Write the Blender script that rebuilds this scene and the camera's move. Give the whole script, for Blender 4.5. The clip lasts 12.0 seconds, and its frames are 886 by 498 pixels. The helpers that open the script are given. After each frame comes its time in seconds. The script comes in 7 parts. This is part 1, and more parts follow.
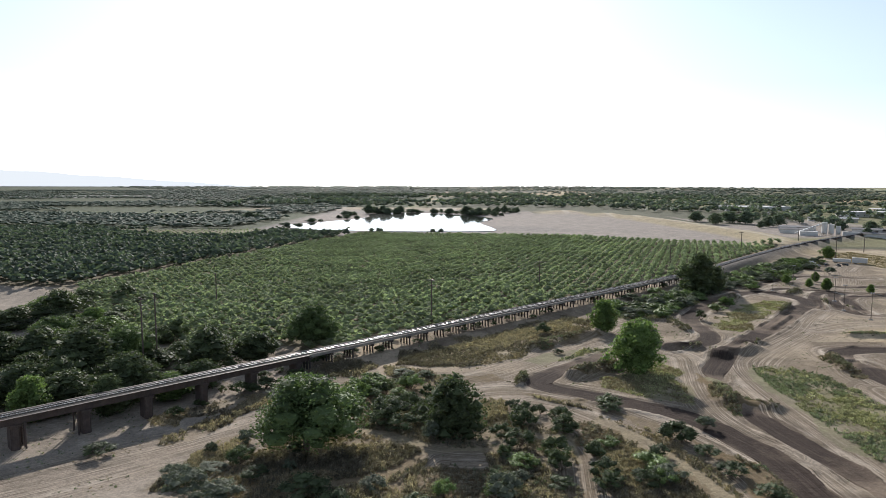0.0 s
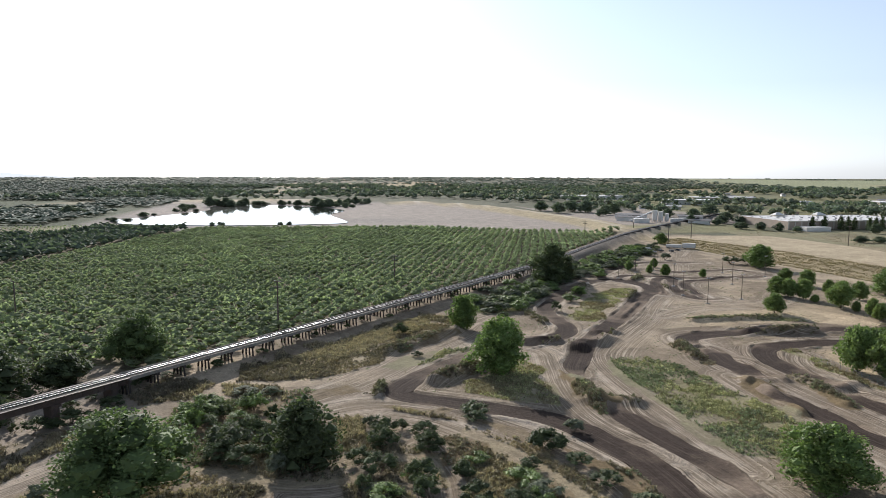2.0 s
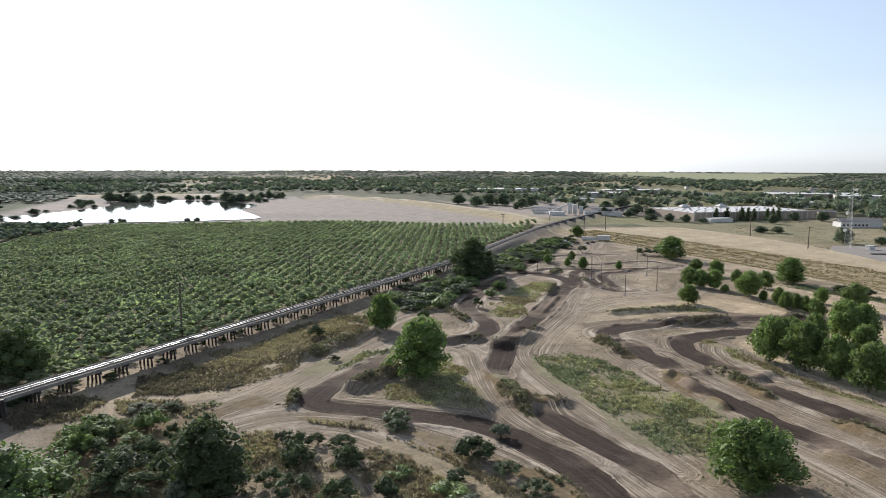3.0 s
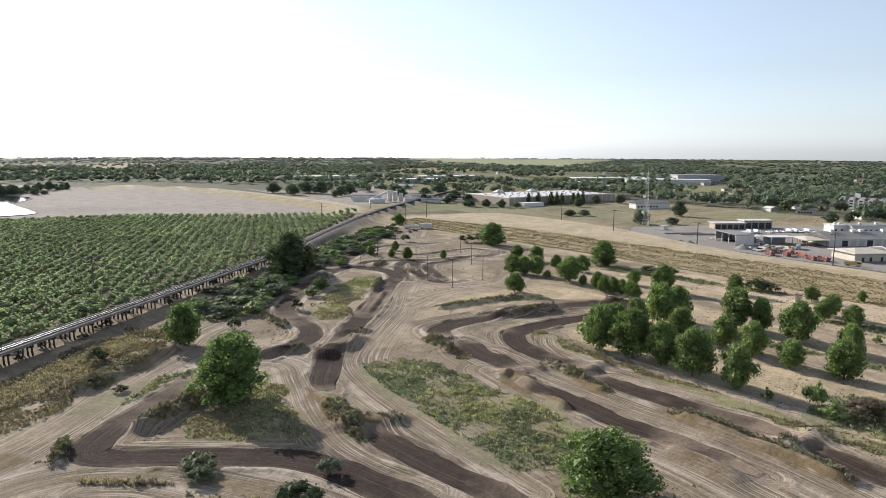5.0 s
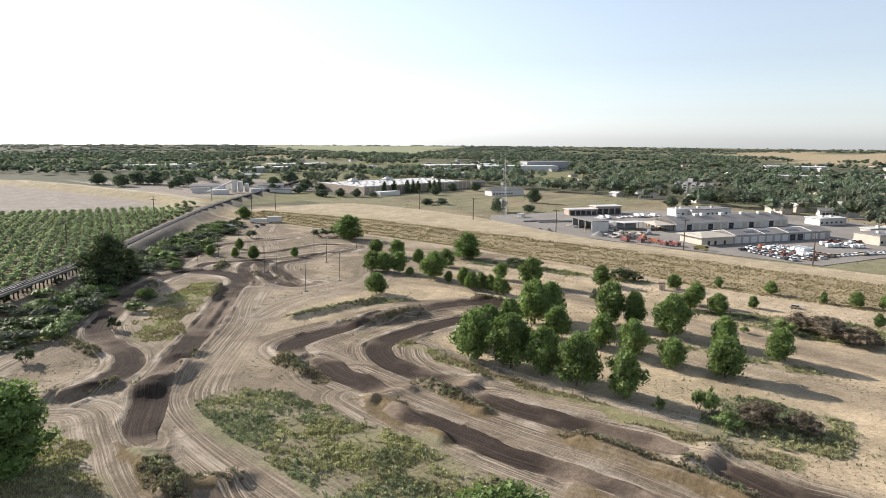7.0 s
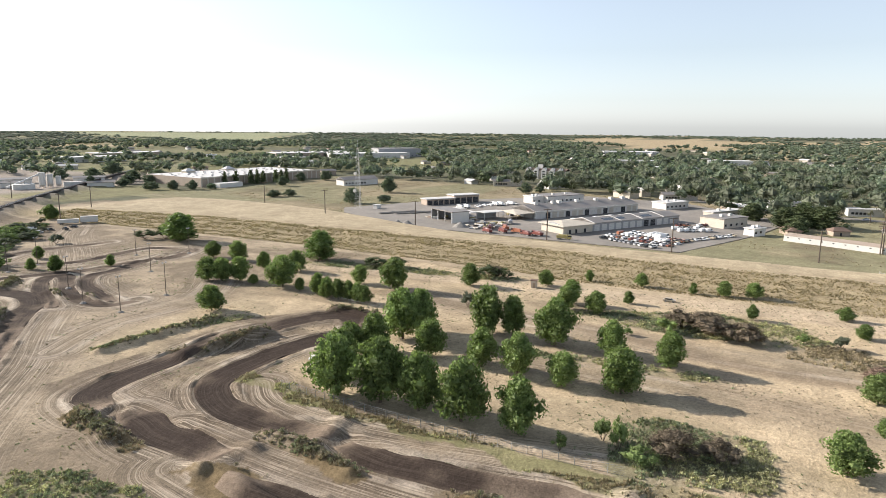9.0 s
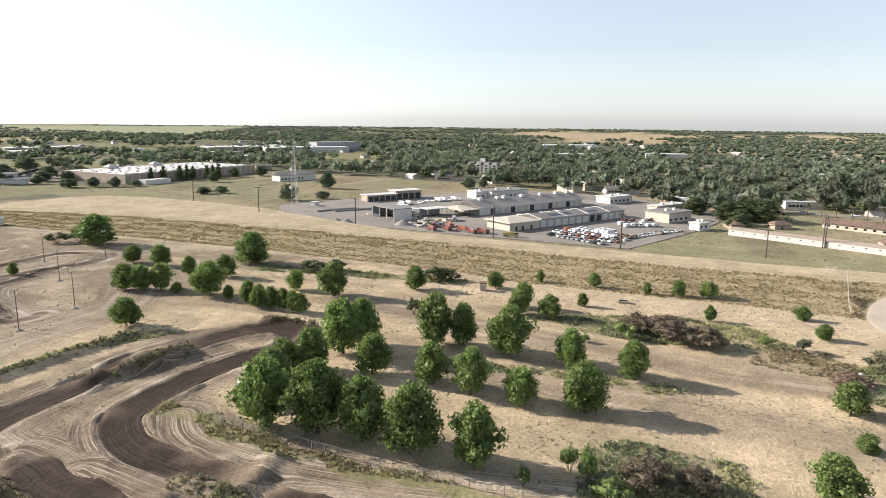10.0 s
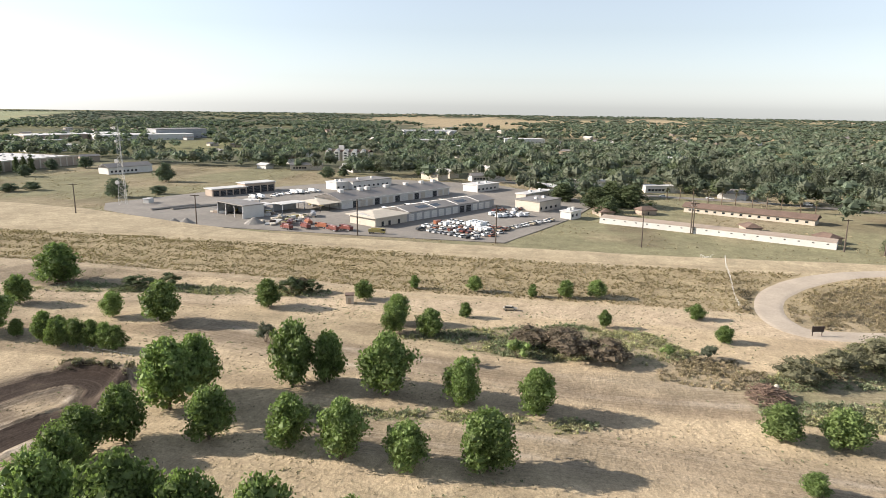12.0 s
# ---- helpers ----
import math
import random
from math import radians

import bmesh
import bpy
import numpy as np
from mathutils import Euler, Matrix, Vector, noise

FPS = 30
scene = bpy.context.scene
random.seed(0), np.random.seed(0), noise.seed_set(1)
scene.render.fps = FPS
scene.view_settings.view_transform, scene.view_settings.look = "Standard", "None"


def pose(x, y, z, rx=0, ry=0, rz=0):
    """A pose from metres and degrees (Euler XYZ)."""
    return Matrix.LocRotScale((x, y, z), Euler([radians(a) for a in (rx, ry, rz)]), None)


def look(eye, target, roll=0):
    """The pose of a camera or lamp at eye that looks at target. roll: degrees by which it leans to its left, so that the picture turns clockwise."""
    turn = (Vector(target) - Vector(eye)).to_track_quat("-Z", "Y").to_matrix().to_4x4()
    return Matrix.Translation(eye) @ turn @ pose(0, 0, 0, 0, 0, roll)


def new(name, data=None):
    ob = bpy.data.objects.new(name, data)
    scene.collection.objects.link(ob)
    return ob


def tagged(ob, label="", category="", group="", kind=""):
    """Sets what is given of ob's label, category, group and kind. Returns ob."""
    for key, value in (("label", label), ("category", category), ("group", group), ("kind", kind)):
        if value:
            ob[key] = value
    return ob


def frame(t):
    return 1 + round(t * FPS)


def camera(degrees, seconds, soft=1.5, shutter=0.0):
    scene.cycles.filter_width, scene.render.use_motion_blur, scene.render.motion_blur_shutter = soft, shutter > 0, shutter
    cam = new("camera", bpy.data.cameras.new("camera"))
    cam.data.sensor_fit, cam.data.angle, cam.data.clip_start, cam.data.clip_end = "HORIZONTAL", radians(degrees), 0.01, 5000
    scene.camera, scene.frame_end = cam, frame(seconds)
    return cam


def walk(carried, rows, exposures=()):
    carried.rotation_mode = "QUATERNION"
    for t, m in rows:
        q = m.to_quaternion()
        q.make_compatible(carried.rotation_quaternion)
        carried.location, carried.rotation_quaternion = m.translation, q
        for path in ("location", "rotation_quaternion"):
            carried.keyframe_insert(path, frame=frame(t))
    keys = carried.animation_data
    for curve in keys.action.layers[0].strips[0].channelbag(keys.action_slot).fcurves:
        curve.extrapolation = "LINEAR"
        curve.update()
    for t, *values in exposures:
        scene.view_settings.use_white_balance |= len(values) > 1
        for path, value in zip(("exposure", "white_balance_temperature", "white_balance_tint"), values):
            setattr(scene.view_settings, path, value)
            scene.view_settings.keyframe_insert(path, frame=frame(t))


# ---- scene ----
cam = camera(67.4, 12.0, soft=0.6)
METRES, EYE, TILT, LEAN, TURN = 171.1, 64.0, 0.0, 0.0, 2.0
ROWS = [
    (0.0, 0.0, 0.0, 0.0, 0.01, -6.08, -0.11),
    (0.5, -0.0003, 0.0279, -0.0, -3.66, -6.1, -0.12),
    (1.0, 0.001, 0.0561, -0.0, -7.08, -6.3, -0.14),
    (1.5, 0.0038, 0.0851, 0.0, -9.87, -6.59, -0.17),
    (2.0, 0.009, 0.1158, -0.0003, -12.77, -6.86, -0.19),
    (2.5, 0.0159, 0.1453, -0.0005, -15.81, -7.13, -0.21),
    (3.0, 0.0244, 0.1748, -0.0005, -19.86, -7.4, -0.22),
    (5.0, 0.0817, 0.2996, 0.0, -35.42, -8.49, -0.26),
    (5.5, 0.1027, 0.3317, -0.0002, -38.87, -8.74, -0.3),
    (6.0, 0.1276, 0.3662, -0.0004, -41.87, -9.01, -0.35),
    (6.5, 0.1564, 0.401, -0.0009, -45.08, -9.27, -0.38),
    (7.0, 0.1885, 0.4361, -0.0014, -47.98, -9.52, -0.39),
    (7.5, 0.2244, 0.4712, -0.0024, -51.46, -9.76, -0.41),
    (9.5, 0.3852, 0.5926, -0.0037, -63.35, -10.82, -0.52),
    (10.0, 0.4301, 0.6174, -0.0045, -65.87, -11.06, -0.57),
    (10.5, 0.4751, 0.6389, -0.0055, -68.85, -11.28, -0.62),
    (11.0, 0.5227, 0.6595, -0.0057, -72.13, -11.56, -0.62),
    (11.5, 0.5732, 0.6784, -0.0075, -74.93, -11.85, -0.67),
    (12.0, 0.6231, 0.6947, -0.0085, -77.92, -12.15, -0.71),
]
EXPOSURE = [(0.0, 0.56, 5950, 10), (3.0, 0.68, 5950, 10), (6.0, 0.86, 6150, 10), (9.0, 1.06, 6350, 10), (12.0, 1.02, 6450, 10)]
walk(cam, [(t, pose(0, 0, EYE, TILT, LEAN, TURN) @ pose(METRES * x, METRES * y, METRES * z, 90 + pitch, roll, yaw)) for t, x, y, z, yaw, pitch, roll in ROWS], EXPOSURE)

# ---- world and sun ----
SUN_HEIGHT, SUN_TURN = radians(23.5), radians(-8)
world = bpy.data.worlds.new("sky")
scene.world = world
world.use_nodes = True
sky = world.node_tree.nodes.new("ShaderNodeTexSky")
sky.sky_type, sky.sun_disc = "NISHITA", False
sky.sun_elevation, sky.sun_rotation = SUN_HEIGHT, SUN_TURN
sky.air_density, sky.dust_density, sky.ozone_density = 1.1, 0.5, 1.2
world.node_tree.nodes["Background"].inputs["Strength"].default_value = 0.086
# morning haze takes most of the sky's colour
haze = world.node_tree.nodes.new("ShaderNodeHueSaturation")
haze.inputs["Saturation"].default_value = 0.38
world.node_tree.links.new(sky.outputs["Color"], haze.inputs["Color"])
cool = world.node_tree.nodes.new("ShaderNodeVectorMath")
cool.operation = "MULTIPLY"
cool.inputs[1].default_value = (0.92, 0.98, 1.08)
world.node_tree.links.new(haze.outputs["Color"], cool.inputs[0])
world.node_tree.links.new(cool.outputs[0], world.node_tree.nodes["Background"].inputs["Color"])
sun_data = bpy.data.lights.new("sun", "SUN")
sun_data.energy, sun_data.angle, sun_data.color = 5.0, radians(0.6), (1.0, 0.9, 0.79)
sun = new("sun", sun_data)
sun.matrix_world = look((0, 0, 300), Vector((0, 0, 300)) - Vector((math.sin(SUN_TURN) * math.cos(SUN_HEIGHT), math.cos(SUN_TURN) * math.cos(SUN_HEIGHT), math.sin(SUN_HEIGHT))))

# ---- materials ----
def material(name, colour, rough=0.8, metal=0.0, vary=0.25, scale=1.0, bump=0.0, fine=6.0, island=0.0, translucent=0.0, attribute="", stain=None, gloss=0.5):
    """A procedural surface: base colour, broad and fine variation, an optional change from piece to piece."""
    m = bpy.data.materials.new(name)
    m.use_nodes = True
    n, l = m.node_tree.nodes, m.node_tree.links
    bsdf, out = n["Principled BSDF"], n["Material Output"]
    bsdf.inputs["Roughness"].default_value, bsdf.inputs["Metallic"].default_value = rough, metal
    bsdf.inputs["Specular IOR Level"].default_value = gloss
    place = n.new("ShaderNodeTexCoord").outputs["Object"]
    if attribute:
        a = n.new("ShaderNodeVertexColor")
        a.layer_name = attribute
        base = a.outputs["Color"]
    else:
        rgb = n.new("ShaderNodeRGB")
        rgb.outputs[0].default_value = (*colour, 1)
        base = rgb.outputs[0]

    def textured(size, detail, low, high):
        t = n.new("ShaderNodeTexNoise")
        t.inputs["Scale"].default_value, t.inputs["Detail"].default_value = size, detail
        t.inputs["Roughness"].default_value = 0.65
        l.new(place, t.inputs["Vector"])
        r = n.new("ShaderNodeMapRange")
        r.inputs["From Min"].default_value, r.inputs["From Max"].default_value = 0.3, 0.7
        r.inputs["To Min"].default_value, r.inputs["To Max"].default_value = low, high
        l.new(t.outputs["Fac"], r.inputs["Value"])
        return t, r.outputs["Result"]

    def times(colour_socket, value):
        mix = n.new("ShaderNodeVectorMath")
        mix.operation = "SCALE"
        l.new(colour_socket, mix.inputs[0])
        l.new(value, mix.inputs["Scale"])
        return mix.outputs["Vector"]

    if stain:
        t, f = textured(scale * 0.4, 4, 0, 1)
        mix = n.new("ShaderNodeMix")
        mix.data_type = "RGBA"
        l.new(f, mix.inputs[0])
        l.new(base, mix.inputs[6])
        mix.inputs[7].default_value = (*stain, 1)
        base = mix.outputs[2]
    t, f = textured(scale, 3, 1 - vary, 1 + vary)
    base = times(base, f)
    t, f = textured(scale * fine, 5, 1 - vary * 0.8, 1 + vary * 0.8)
    base = times(base, f)
    if island:
        g = n.new("ShaderNodeNewGeometry")
        r = n.new("ShaderNodeMapRange")
        r.inputs["To Min"].default_value, r.inputs["To Max"].default_value = 1 - island, 1 + island
        l.new(g.outputs["Random Per Island"], r.inputs["Value"])
        base = times(base, r.outputs["Result"])
        o = n.new("ShaderNodeObjectInfo")
        r = n.new("ShaderNodeMapRange")
        r.inputs["To Min"].default_value, r.inputs["To Max"].default_value = 0.8, 1.2
        l.new(o.outputs["Random"], r.inputs["Value"])
        base = times(base, r.outputs["Result"])
    l.new(base, bsdf.inputs["Base Color"])
    if bump:
        b = n.new("ShaderNodeBump")
        b.inputs["Strength"].default_value, b.inputs["Distance"].default_value = 0.6, bump
        l.new(t.outputs["Fac"], b.inputs["Height"])
        l.new(b.outputs["Normal"], bsdf.inputs["Normal"])
    if translucent:
        bsdf.inputs["Specular IOR Level"].default_value = 0.15
        tr = n.new("ShaderNodeBsdfTranslucent")
        warm = n.new("ShaderNodeVectorMath")
        warm.operation = "MULTIPLY"
        warm.inputs[1].default_value = (1.15, 1.3, 0.85)
        l.new(base, warm.inputs[0])
        l.new(warm.outputs[0], tr.inputs["Color"])
        mix = n.new("ShaderNodeMixShader")
        mix.inputs[0].default_value = translucent
        l.new(bsdf.outputs[0], mix.inputs[1])
        l.new(tr.outputs[0], mix.inputs[2])
        l.new(mix.outputs[0], out.inputs["Surface"])
    return m


def soil_material(name, colour, attribute="", rut_layer="rut", rut_depth=0.55, rough=1.0, pale=(0.5, 0.42, 0.325), pale_amount=0.75):
    """Earth with broad patches, fine grain and wavering wheel lines that run beside the track."""
    m = material(name, colour, rough, vary=0.17, scale=0.07, fine=13, bump=0.5, attribute=attribute, gloss=0.08)
    n, l = m.node_tree.nodes, m.node_tree.links
    bsdf = n["Principled BSDF"]
    bsdf.inputs["Diffuse Roughness"].default_value = 0.15
    base = bsdf.inputs["Base Color"].links[0].from_socket
    for size, low, high in ((0.25, 0.86, 1.14), (1.1, 0.84, 1.16), (3.2, 0.8, 1.2)):
        g = n.new("ShaderNodeTexNoise")
        g.inputs["Scale"].default_value, g.inputs["Detail"].default_value, g.inputs["Roughness"].default_value = size, 6, 0.7
        l.new(n["Texture Coordinate"].outputs["Object"], g.inputs["Vector"])
        r = n.new("ShaderNodeMapRange")
        r.inputs["From Min"].default_value, r.inputs["From Max"].default_value = 0.35, 0.65
        r.inputs["To Min"].default_value, r.inputs["To Max"].default_value = low, high
        l.new(g.outputs["Fac"], r.inputs["Value"])
        sc = n.new("ShaderNodeVectorMath")
        sc.operation = "SCALE"
        l.new(base, sc.inputs[0])
        l.new(r.outputs[0], sc.inputs["Scale"])
        base = sc.outputs[0]
    a = n.new("ShaderNodeAttribute")
    a.attribute_name = rut_layer
    sep = n.new("ShaderNodeSeparateXYZ")
    l.new(a.outputs["Vector"], sep.inputs[0])
    # wheel lines: noise stretched along the track
    co = n.new("ShaderNodeCombineXYZ")
    for i, k in ((0, 2.3), (1, 0.025)):
        mm = n.new("ShaderNodeMath")
        mm.operation = "MULTIPLY"
        mm.inputs[1].default_value = k
        l.new(sep.outputs[i], mm.inputs[0])
        l.new(mm.outputs[0], co.inputs[i])
    t = n.new("ShaderNodeTexNoise")
    t.inputs["Scale"].default_value, t.inputs["Detail"].default_value = 1.0, 5.0
    t.inputs["Roughness"].default_value, t.inputs["Distortion"].default_value = 0.65, 0.8
    l.new(co.outputs[0], t.inputs["Vector"])
    r = n.new("ShaderNodeMapRange")
    r.inputs["From Min"].default_value, r.inputs["From Max"].default_value = 0.5, 0.6
    l.new(t.outputs["Fac"], r.inputs["Value"])
    # the lines come and go in patches
    pt = n.new("ShaderNodeTexNoise")
    pt.inputs["Scale"].default_value, pt.inputs["Detail"].default_value, pt.inputs["Roughness"].default_value = 0.09, 5, 0.65
    l.new(n["Texture Coordinate"].outputs["Object"], pt.inputs["Vector"])
    pr = n.new("ShaderNodeMapRange")
    pr.inputs["From Min"].default_value, pr.inputs["From Max"].default_value = 0.4, 0.6
    pr.inputs["To Min"].default_value, pr.inputs["To Max"].default_value = 0.35, 1.0
    l.new(pt.outputs["Fac"], pr.inputs["Value"])
    strength = n.new("ShaderNodeMath")
    strength.operation = "MULTIPLY"
    l.new(sep.outputs[2], strength.inputs[0])
    l.new(pr.outputs[0], strength.inputs[1])
    k = n.new("ShaderNodeMath")
    k.operation = "MULTIPLY"
    l.new(r.outputs[0], k.inputs[0])
    l.new(strength.outputs[0], k.inputs[1])
    k2 = n.new("ShaderNodeMath")
    k2.operation = "MULTIPLY"
    k2.inputs[1].default_value = pale_amount
    l.new(k.outputs[0], k2.inputs[0])
    mix = n.new("ShaderNodeMix")
    mix.data_type = "RGBA"
    l.new(k2.outputs[0], mix.inputs[0])
    l.new(base, mix.inputs[6])
    mix.inputs[7].default_value = (*pale, 1)
    # the dark sides of the lines
    r2 = n.new("ShaderNodeMapRange")
    r2.inputs["From Min"].default_value, r2.inputs["From Max"].default_value = 0.5, 0.3
    r2.inputs["To Min"].default_value, r2.inputs["To Max"].default_value = 0.0, rut_depth
    l.new(t.outputs["Fac"], r2.inputs["Value"])
    k3 = n.new("ShaderNodeMath")
    k3.operation = "MULTIPLY"
    l.new(r2.outputs[0], k3.inputs[0])
    l.new(strength.outputs[0], k3.inputs[1])
    k4 = n.new("ShaderNodeMath")
    k4.operation = "SUBTRACT"
    k4.inputs[0].default_value = 1.0
    l.new(k3.outputs[0], k4.inputs[1])
    sc = n.new("ShaderNodeVectorMath")
    sc.operation = "SCALE"
    l.new(mix.outputs[2], sc.inputs[0])
    l.new(k4.outputs[0], sc.inputs["Scale"])
    l.new(sc.outputs[0], bsdf.inputs["Base Color"])
    return m


GROUND = soil_material("dry_ground", (0.3, 0.24, 0.17), attribute="cover")
DAMP = soil_material("damp_dark_soil", (0.075, 0.055, 0.043), attribute="cover", rut_depth=0.3, pale=(0.12, 0.092, 0.072), pale_amount=0.5)
ASPHALT = material("weathered_asphalt", (0.172, 0.156, 0.135), 0.9, vary=0.15, scale=0.05, fine=10, stain=(0.23, 0.205, 0.175))
GRAVEL_ROAD = material("pale_gravel_road", (0.4, 0.336, 0.264), 0.95, vary=0.12, scale=0.1, fine=12)
LEAF = material("fresh_green_leaves", (0.16, 0.21, 0.075), 0.6, vary=0.25, scale=0.9, island=0.4, translucent=0.32)
LEAF_BRIGHT = material("bright_green_leaves", (0.142, 0.195, 0.066), 0.6, vary=0.25, scale=0.7, island=0.4, translucent=0.34)
LEAF_DARK = material("dark_green_leaves", (0.085, 0.105, 0.05), 0.7, vary=0.3, scale=0.5, island=0.4, translucent=0.25)
LEAF_GREY = material("grey_green_leaves", (0.15, 0.145, 0.09), 0.65, vary=0.3, scale=0.5, island=0.4, translucent=0.25)
LEAF_BROWN = material("brownish_shrub_leaves", (0.15, 0.12, 0.085), 0.8, vary=0.3, scale=0.5, island=0.4, translucent=0.15)
# paler and greyer than the leaves: distance haze is mixed into this colour
LEAF_ORCHARD = material("orchard_leaves", (0.21, 0.239, 0.143), 0.8, vary=0.28, scale=0.02, island=0.2, translucent=0.5)
# town green with less saturation and more blue, as painted-in haze
LEAF_TOWN = material("town_tree_leaves", (0.128, 0.157, 0.106), 0.8, vary=0.35, scale=0.03, island=0.2, translucent=0.3)
LEAF_GROVE = material("dark_grove_leaves", (0.1, 0.125, 0.085), 0.8, vary=0.3, scale=0.02, island=0.2, translucent=0.3)
LEAF_WILLOW = material("willow_leaves", (0.11, 0.15, 0.058), 0.7, vary=0.3, scale=0.7, island=0.4, translucent=0.25)
BARK = material("grey_brown_bark", (0.14, 0.105, 0.075), 0.95, vary=0.35, scale=2, bump=0.03)
STRAW = material("dry_straw_grass", (0.31, 0.254, 0.163), 0.9, vary=0.2, scale=0.1, island=0.35, translucent=0.15)
STRAW_TALL = material("tall_dry_grass", (0.31, 0.258, 0.181), 0.9, vary=0.25, scale=0.4, island=0.4, translucent=0.25)
RUST_WEED = material("rusty_dry_weeds", (0.207, 0.176, 0.128), 0.9, vary=0.25, scale=0.1, island=0.4, translucent=0.2)
WEED = material("green_weeds", (0.35, 0.335, 0.185), 0.8, vary=0.3, scale=0.1, island=0.45, translucent=0.22)
WEED_BLUE = material("blue_green_weeds", (0.205, 0.225, 0.135), 0.8, vary=0.3, scale=0.1, island=0.45, translucent=0.22)
CONCRETE = material("weathered_concrete", (0.213, 0.201, 0.184), 0.9, gloss=0.15, vary=0.2, scale=0.3, stain=(0.25, 0.23, 0.2))
TIMBER = material("creosoted_timber", (0.045, 0.036, 0.03), 0.95, vary=0.3, scale=1.5)
STEEL_DARK = material("rusty_dark_steel", (0.07, 0.055, 0.048), 0.7, metal=0.2, vary=0.3, scale=0.6, stain=(0.07, 0.048, 0.04))
RAIL = material("polished_rail", (0.4, 0.39, 0.38), 0.5, metal=1.0, vary=0.05)
BALLAST = material("grey_ballast", (0.06, 0.054, 0.05), 1.0, vary=0.2, scale=0.4, fine=12, gloss=0.1)
GALV = material("galvanised_steel", (0.45, 0.46, 0.47), 0.45, metal=0.6, vary=0.1)
POLE_WOOD = material("weathered_pole_wood", (0.11, 0.085, 0.065), 0.9, vary=0.25, scale=1)
WHITE_PAINT = material("white_painted_wall", (0.55, 0.533, 0.499), 0.7, vary=0.06, scale=0.3)
CREAM = material("cream_painted_wall", (0.482, 0.43, 0.353), 0.8, vary=0.08, scale=0.3)
TAN_WALL = material("tan_panel_wall", (0.344, 0.275, 0.215), 0.8, vary=0.1, scale=0.2)
GREY_WALL = material("grey_metal_wall", (0.292, 0.292, 0.292), 0.6, vary=0.08, scale=0.2)
ROOF_GREY = material("grey_metal_roof", (0.183, 0.169, 0.156), 0.55, vary=0.1, scale=0.15, stain=(0.22, 0.2, 0.18))
ROOF_WHITE = material("white_flat_roof", (0.546, 0.528, 0.502), 0.6, vary=0.07, scale=0.05)
ROOF_BROWN = material("brown_shingle_roof", (0.15, 0.1, 0.075), 0.9, vary=0.2, scale=0.2)
# near-black colour for the shade inside openings, and for dark doors
DARK = material("dark_bay_shade_and_doors", (0.03, 0.03, 0.032), 0.9, vary=0.1)
GLASS_DARK = material("tinted_window_glass", (0.02, 0.025, 0.03), 0.08, vary=0.05)
TYRE = material("black_rubber", (0.02, 0.02, 0.02), 0.9, vary=0.1)
PAINTS = {name: material(name + "_car_paint", c, 0.3, vary=0.03) for name, c in
          (("white", (0.75, 0.75, 0.74)), ("orange", (0.3, 0.12, 0.07)), ("red", (0.17, 0.06, 0.05)), ("yellow", (0.4, 0.33, 0.13)), ("grey", (0.3, 0.3, 0.31)), ("dark", (0.05, 0.055, 0.06)), ("silver", (0.5, 0.5, 0.49)), ("tan", (0.42, 0.36, 0.27)))}
WATER = material("still_pond_water", (0.03, 0.035, 0.03), 0.06, vary=0.05, scale=0.02)
SPOIL = material("grey_gravel_heap", (0.255, 0.238, 0.212), 0.95, vary=0.15, scale=0.5)
DEBRIS = material("dry_brushwood", (0.22, 0.15, 0.11), 0.9, vary=0.3, scale=0.5, island=0.4)
# olive town leaves, their colour dulled towards blue for haze too
LEAF_OLIVE = material("olive_town_leaves", (0.138, 0.152, 0.106), 0.8, vary=0.35, scale=0.03, island=0.2, translucent=0.3)
LEVEE_WEED = material("brown_levee_weeds", (0.225, 0.18, 0.1), 0.9, vary=0.25, scale=0.1, island=0.35, translucent=0.2)
FENCE_WIRE = material("dull_fence_wire", (0.22, 0.22, 0.21), 0.8, vary=0.1)
WIRE = material("dark_wire", (0.06, 0.06, 0.06), 0.6, vary=0.05)

# ---- building tools ----
def mesh_np(name, verts, faces, mat, smooth=False):
    """A mesh from arrays; faces is one array of triangles or quads, or a list of such arrays."""
    me = bpy.data.meshes.new(name)
    groups = [np.asarray(f, dtype=np.int32) for f in (faces if isinstance(faces, list) else [faces]) if len(f)]
    loops = np.concatenate([g.ravel() for g in groups])
    sizes = np.concatenate([np.full(len(g), g.shape[1], dtype=np.int32) for g in groups])
    me.vertices.add(len(verts))
    me.vertices.foreach_set("co", np.asarray(verts, dtype=np.float32).ravel())
    me.loops.add(len(loops))
    me.loops.foreach_set("vertex_index", loops)
    me.polygons.add(len(sizes))
    me.polygons.foreach_set("loop_start", np.concatenate([[0], np.cumsum(sizes)[:-1]]).astype(np.int32))
    me.polygons.foreach_set("use_smooth", np.full(len(sizes), smooth))
    me.materials.append(mat)
    me.update(calc_edges=True)
    return me


def thing(name, place, label, category, group="", kind="", turn=0.0):
    ob = new(name)
    ob.matrix_basis = pose(*place, 0, 0, turn)
    ob.empty_display_size = 0.2
    return tagged(ob, label, category, group, kind)


def part(name, shape, parent, label="", mat=None):
    """Links a mesh, or what a Shape holds, as one part of its thing."""
    me = shape.mesh(name, mat) if isinstance(shape, Shape) else shape
    ob = new(name, me)
    ob.parent = parent
    return tagged(ob, label)


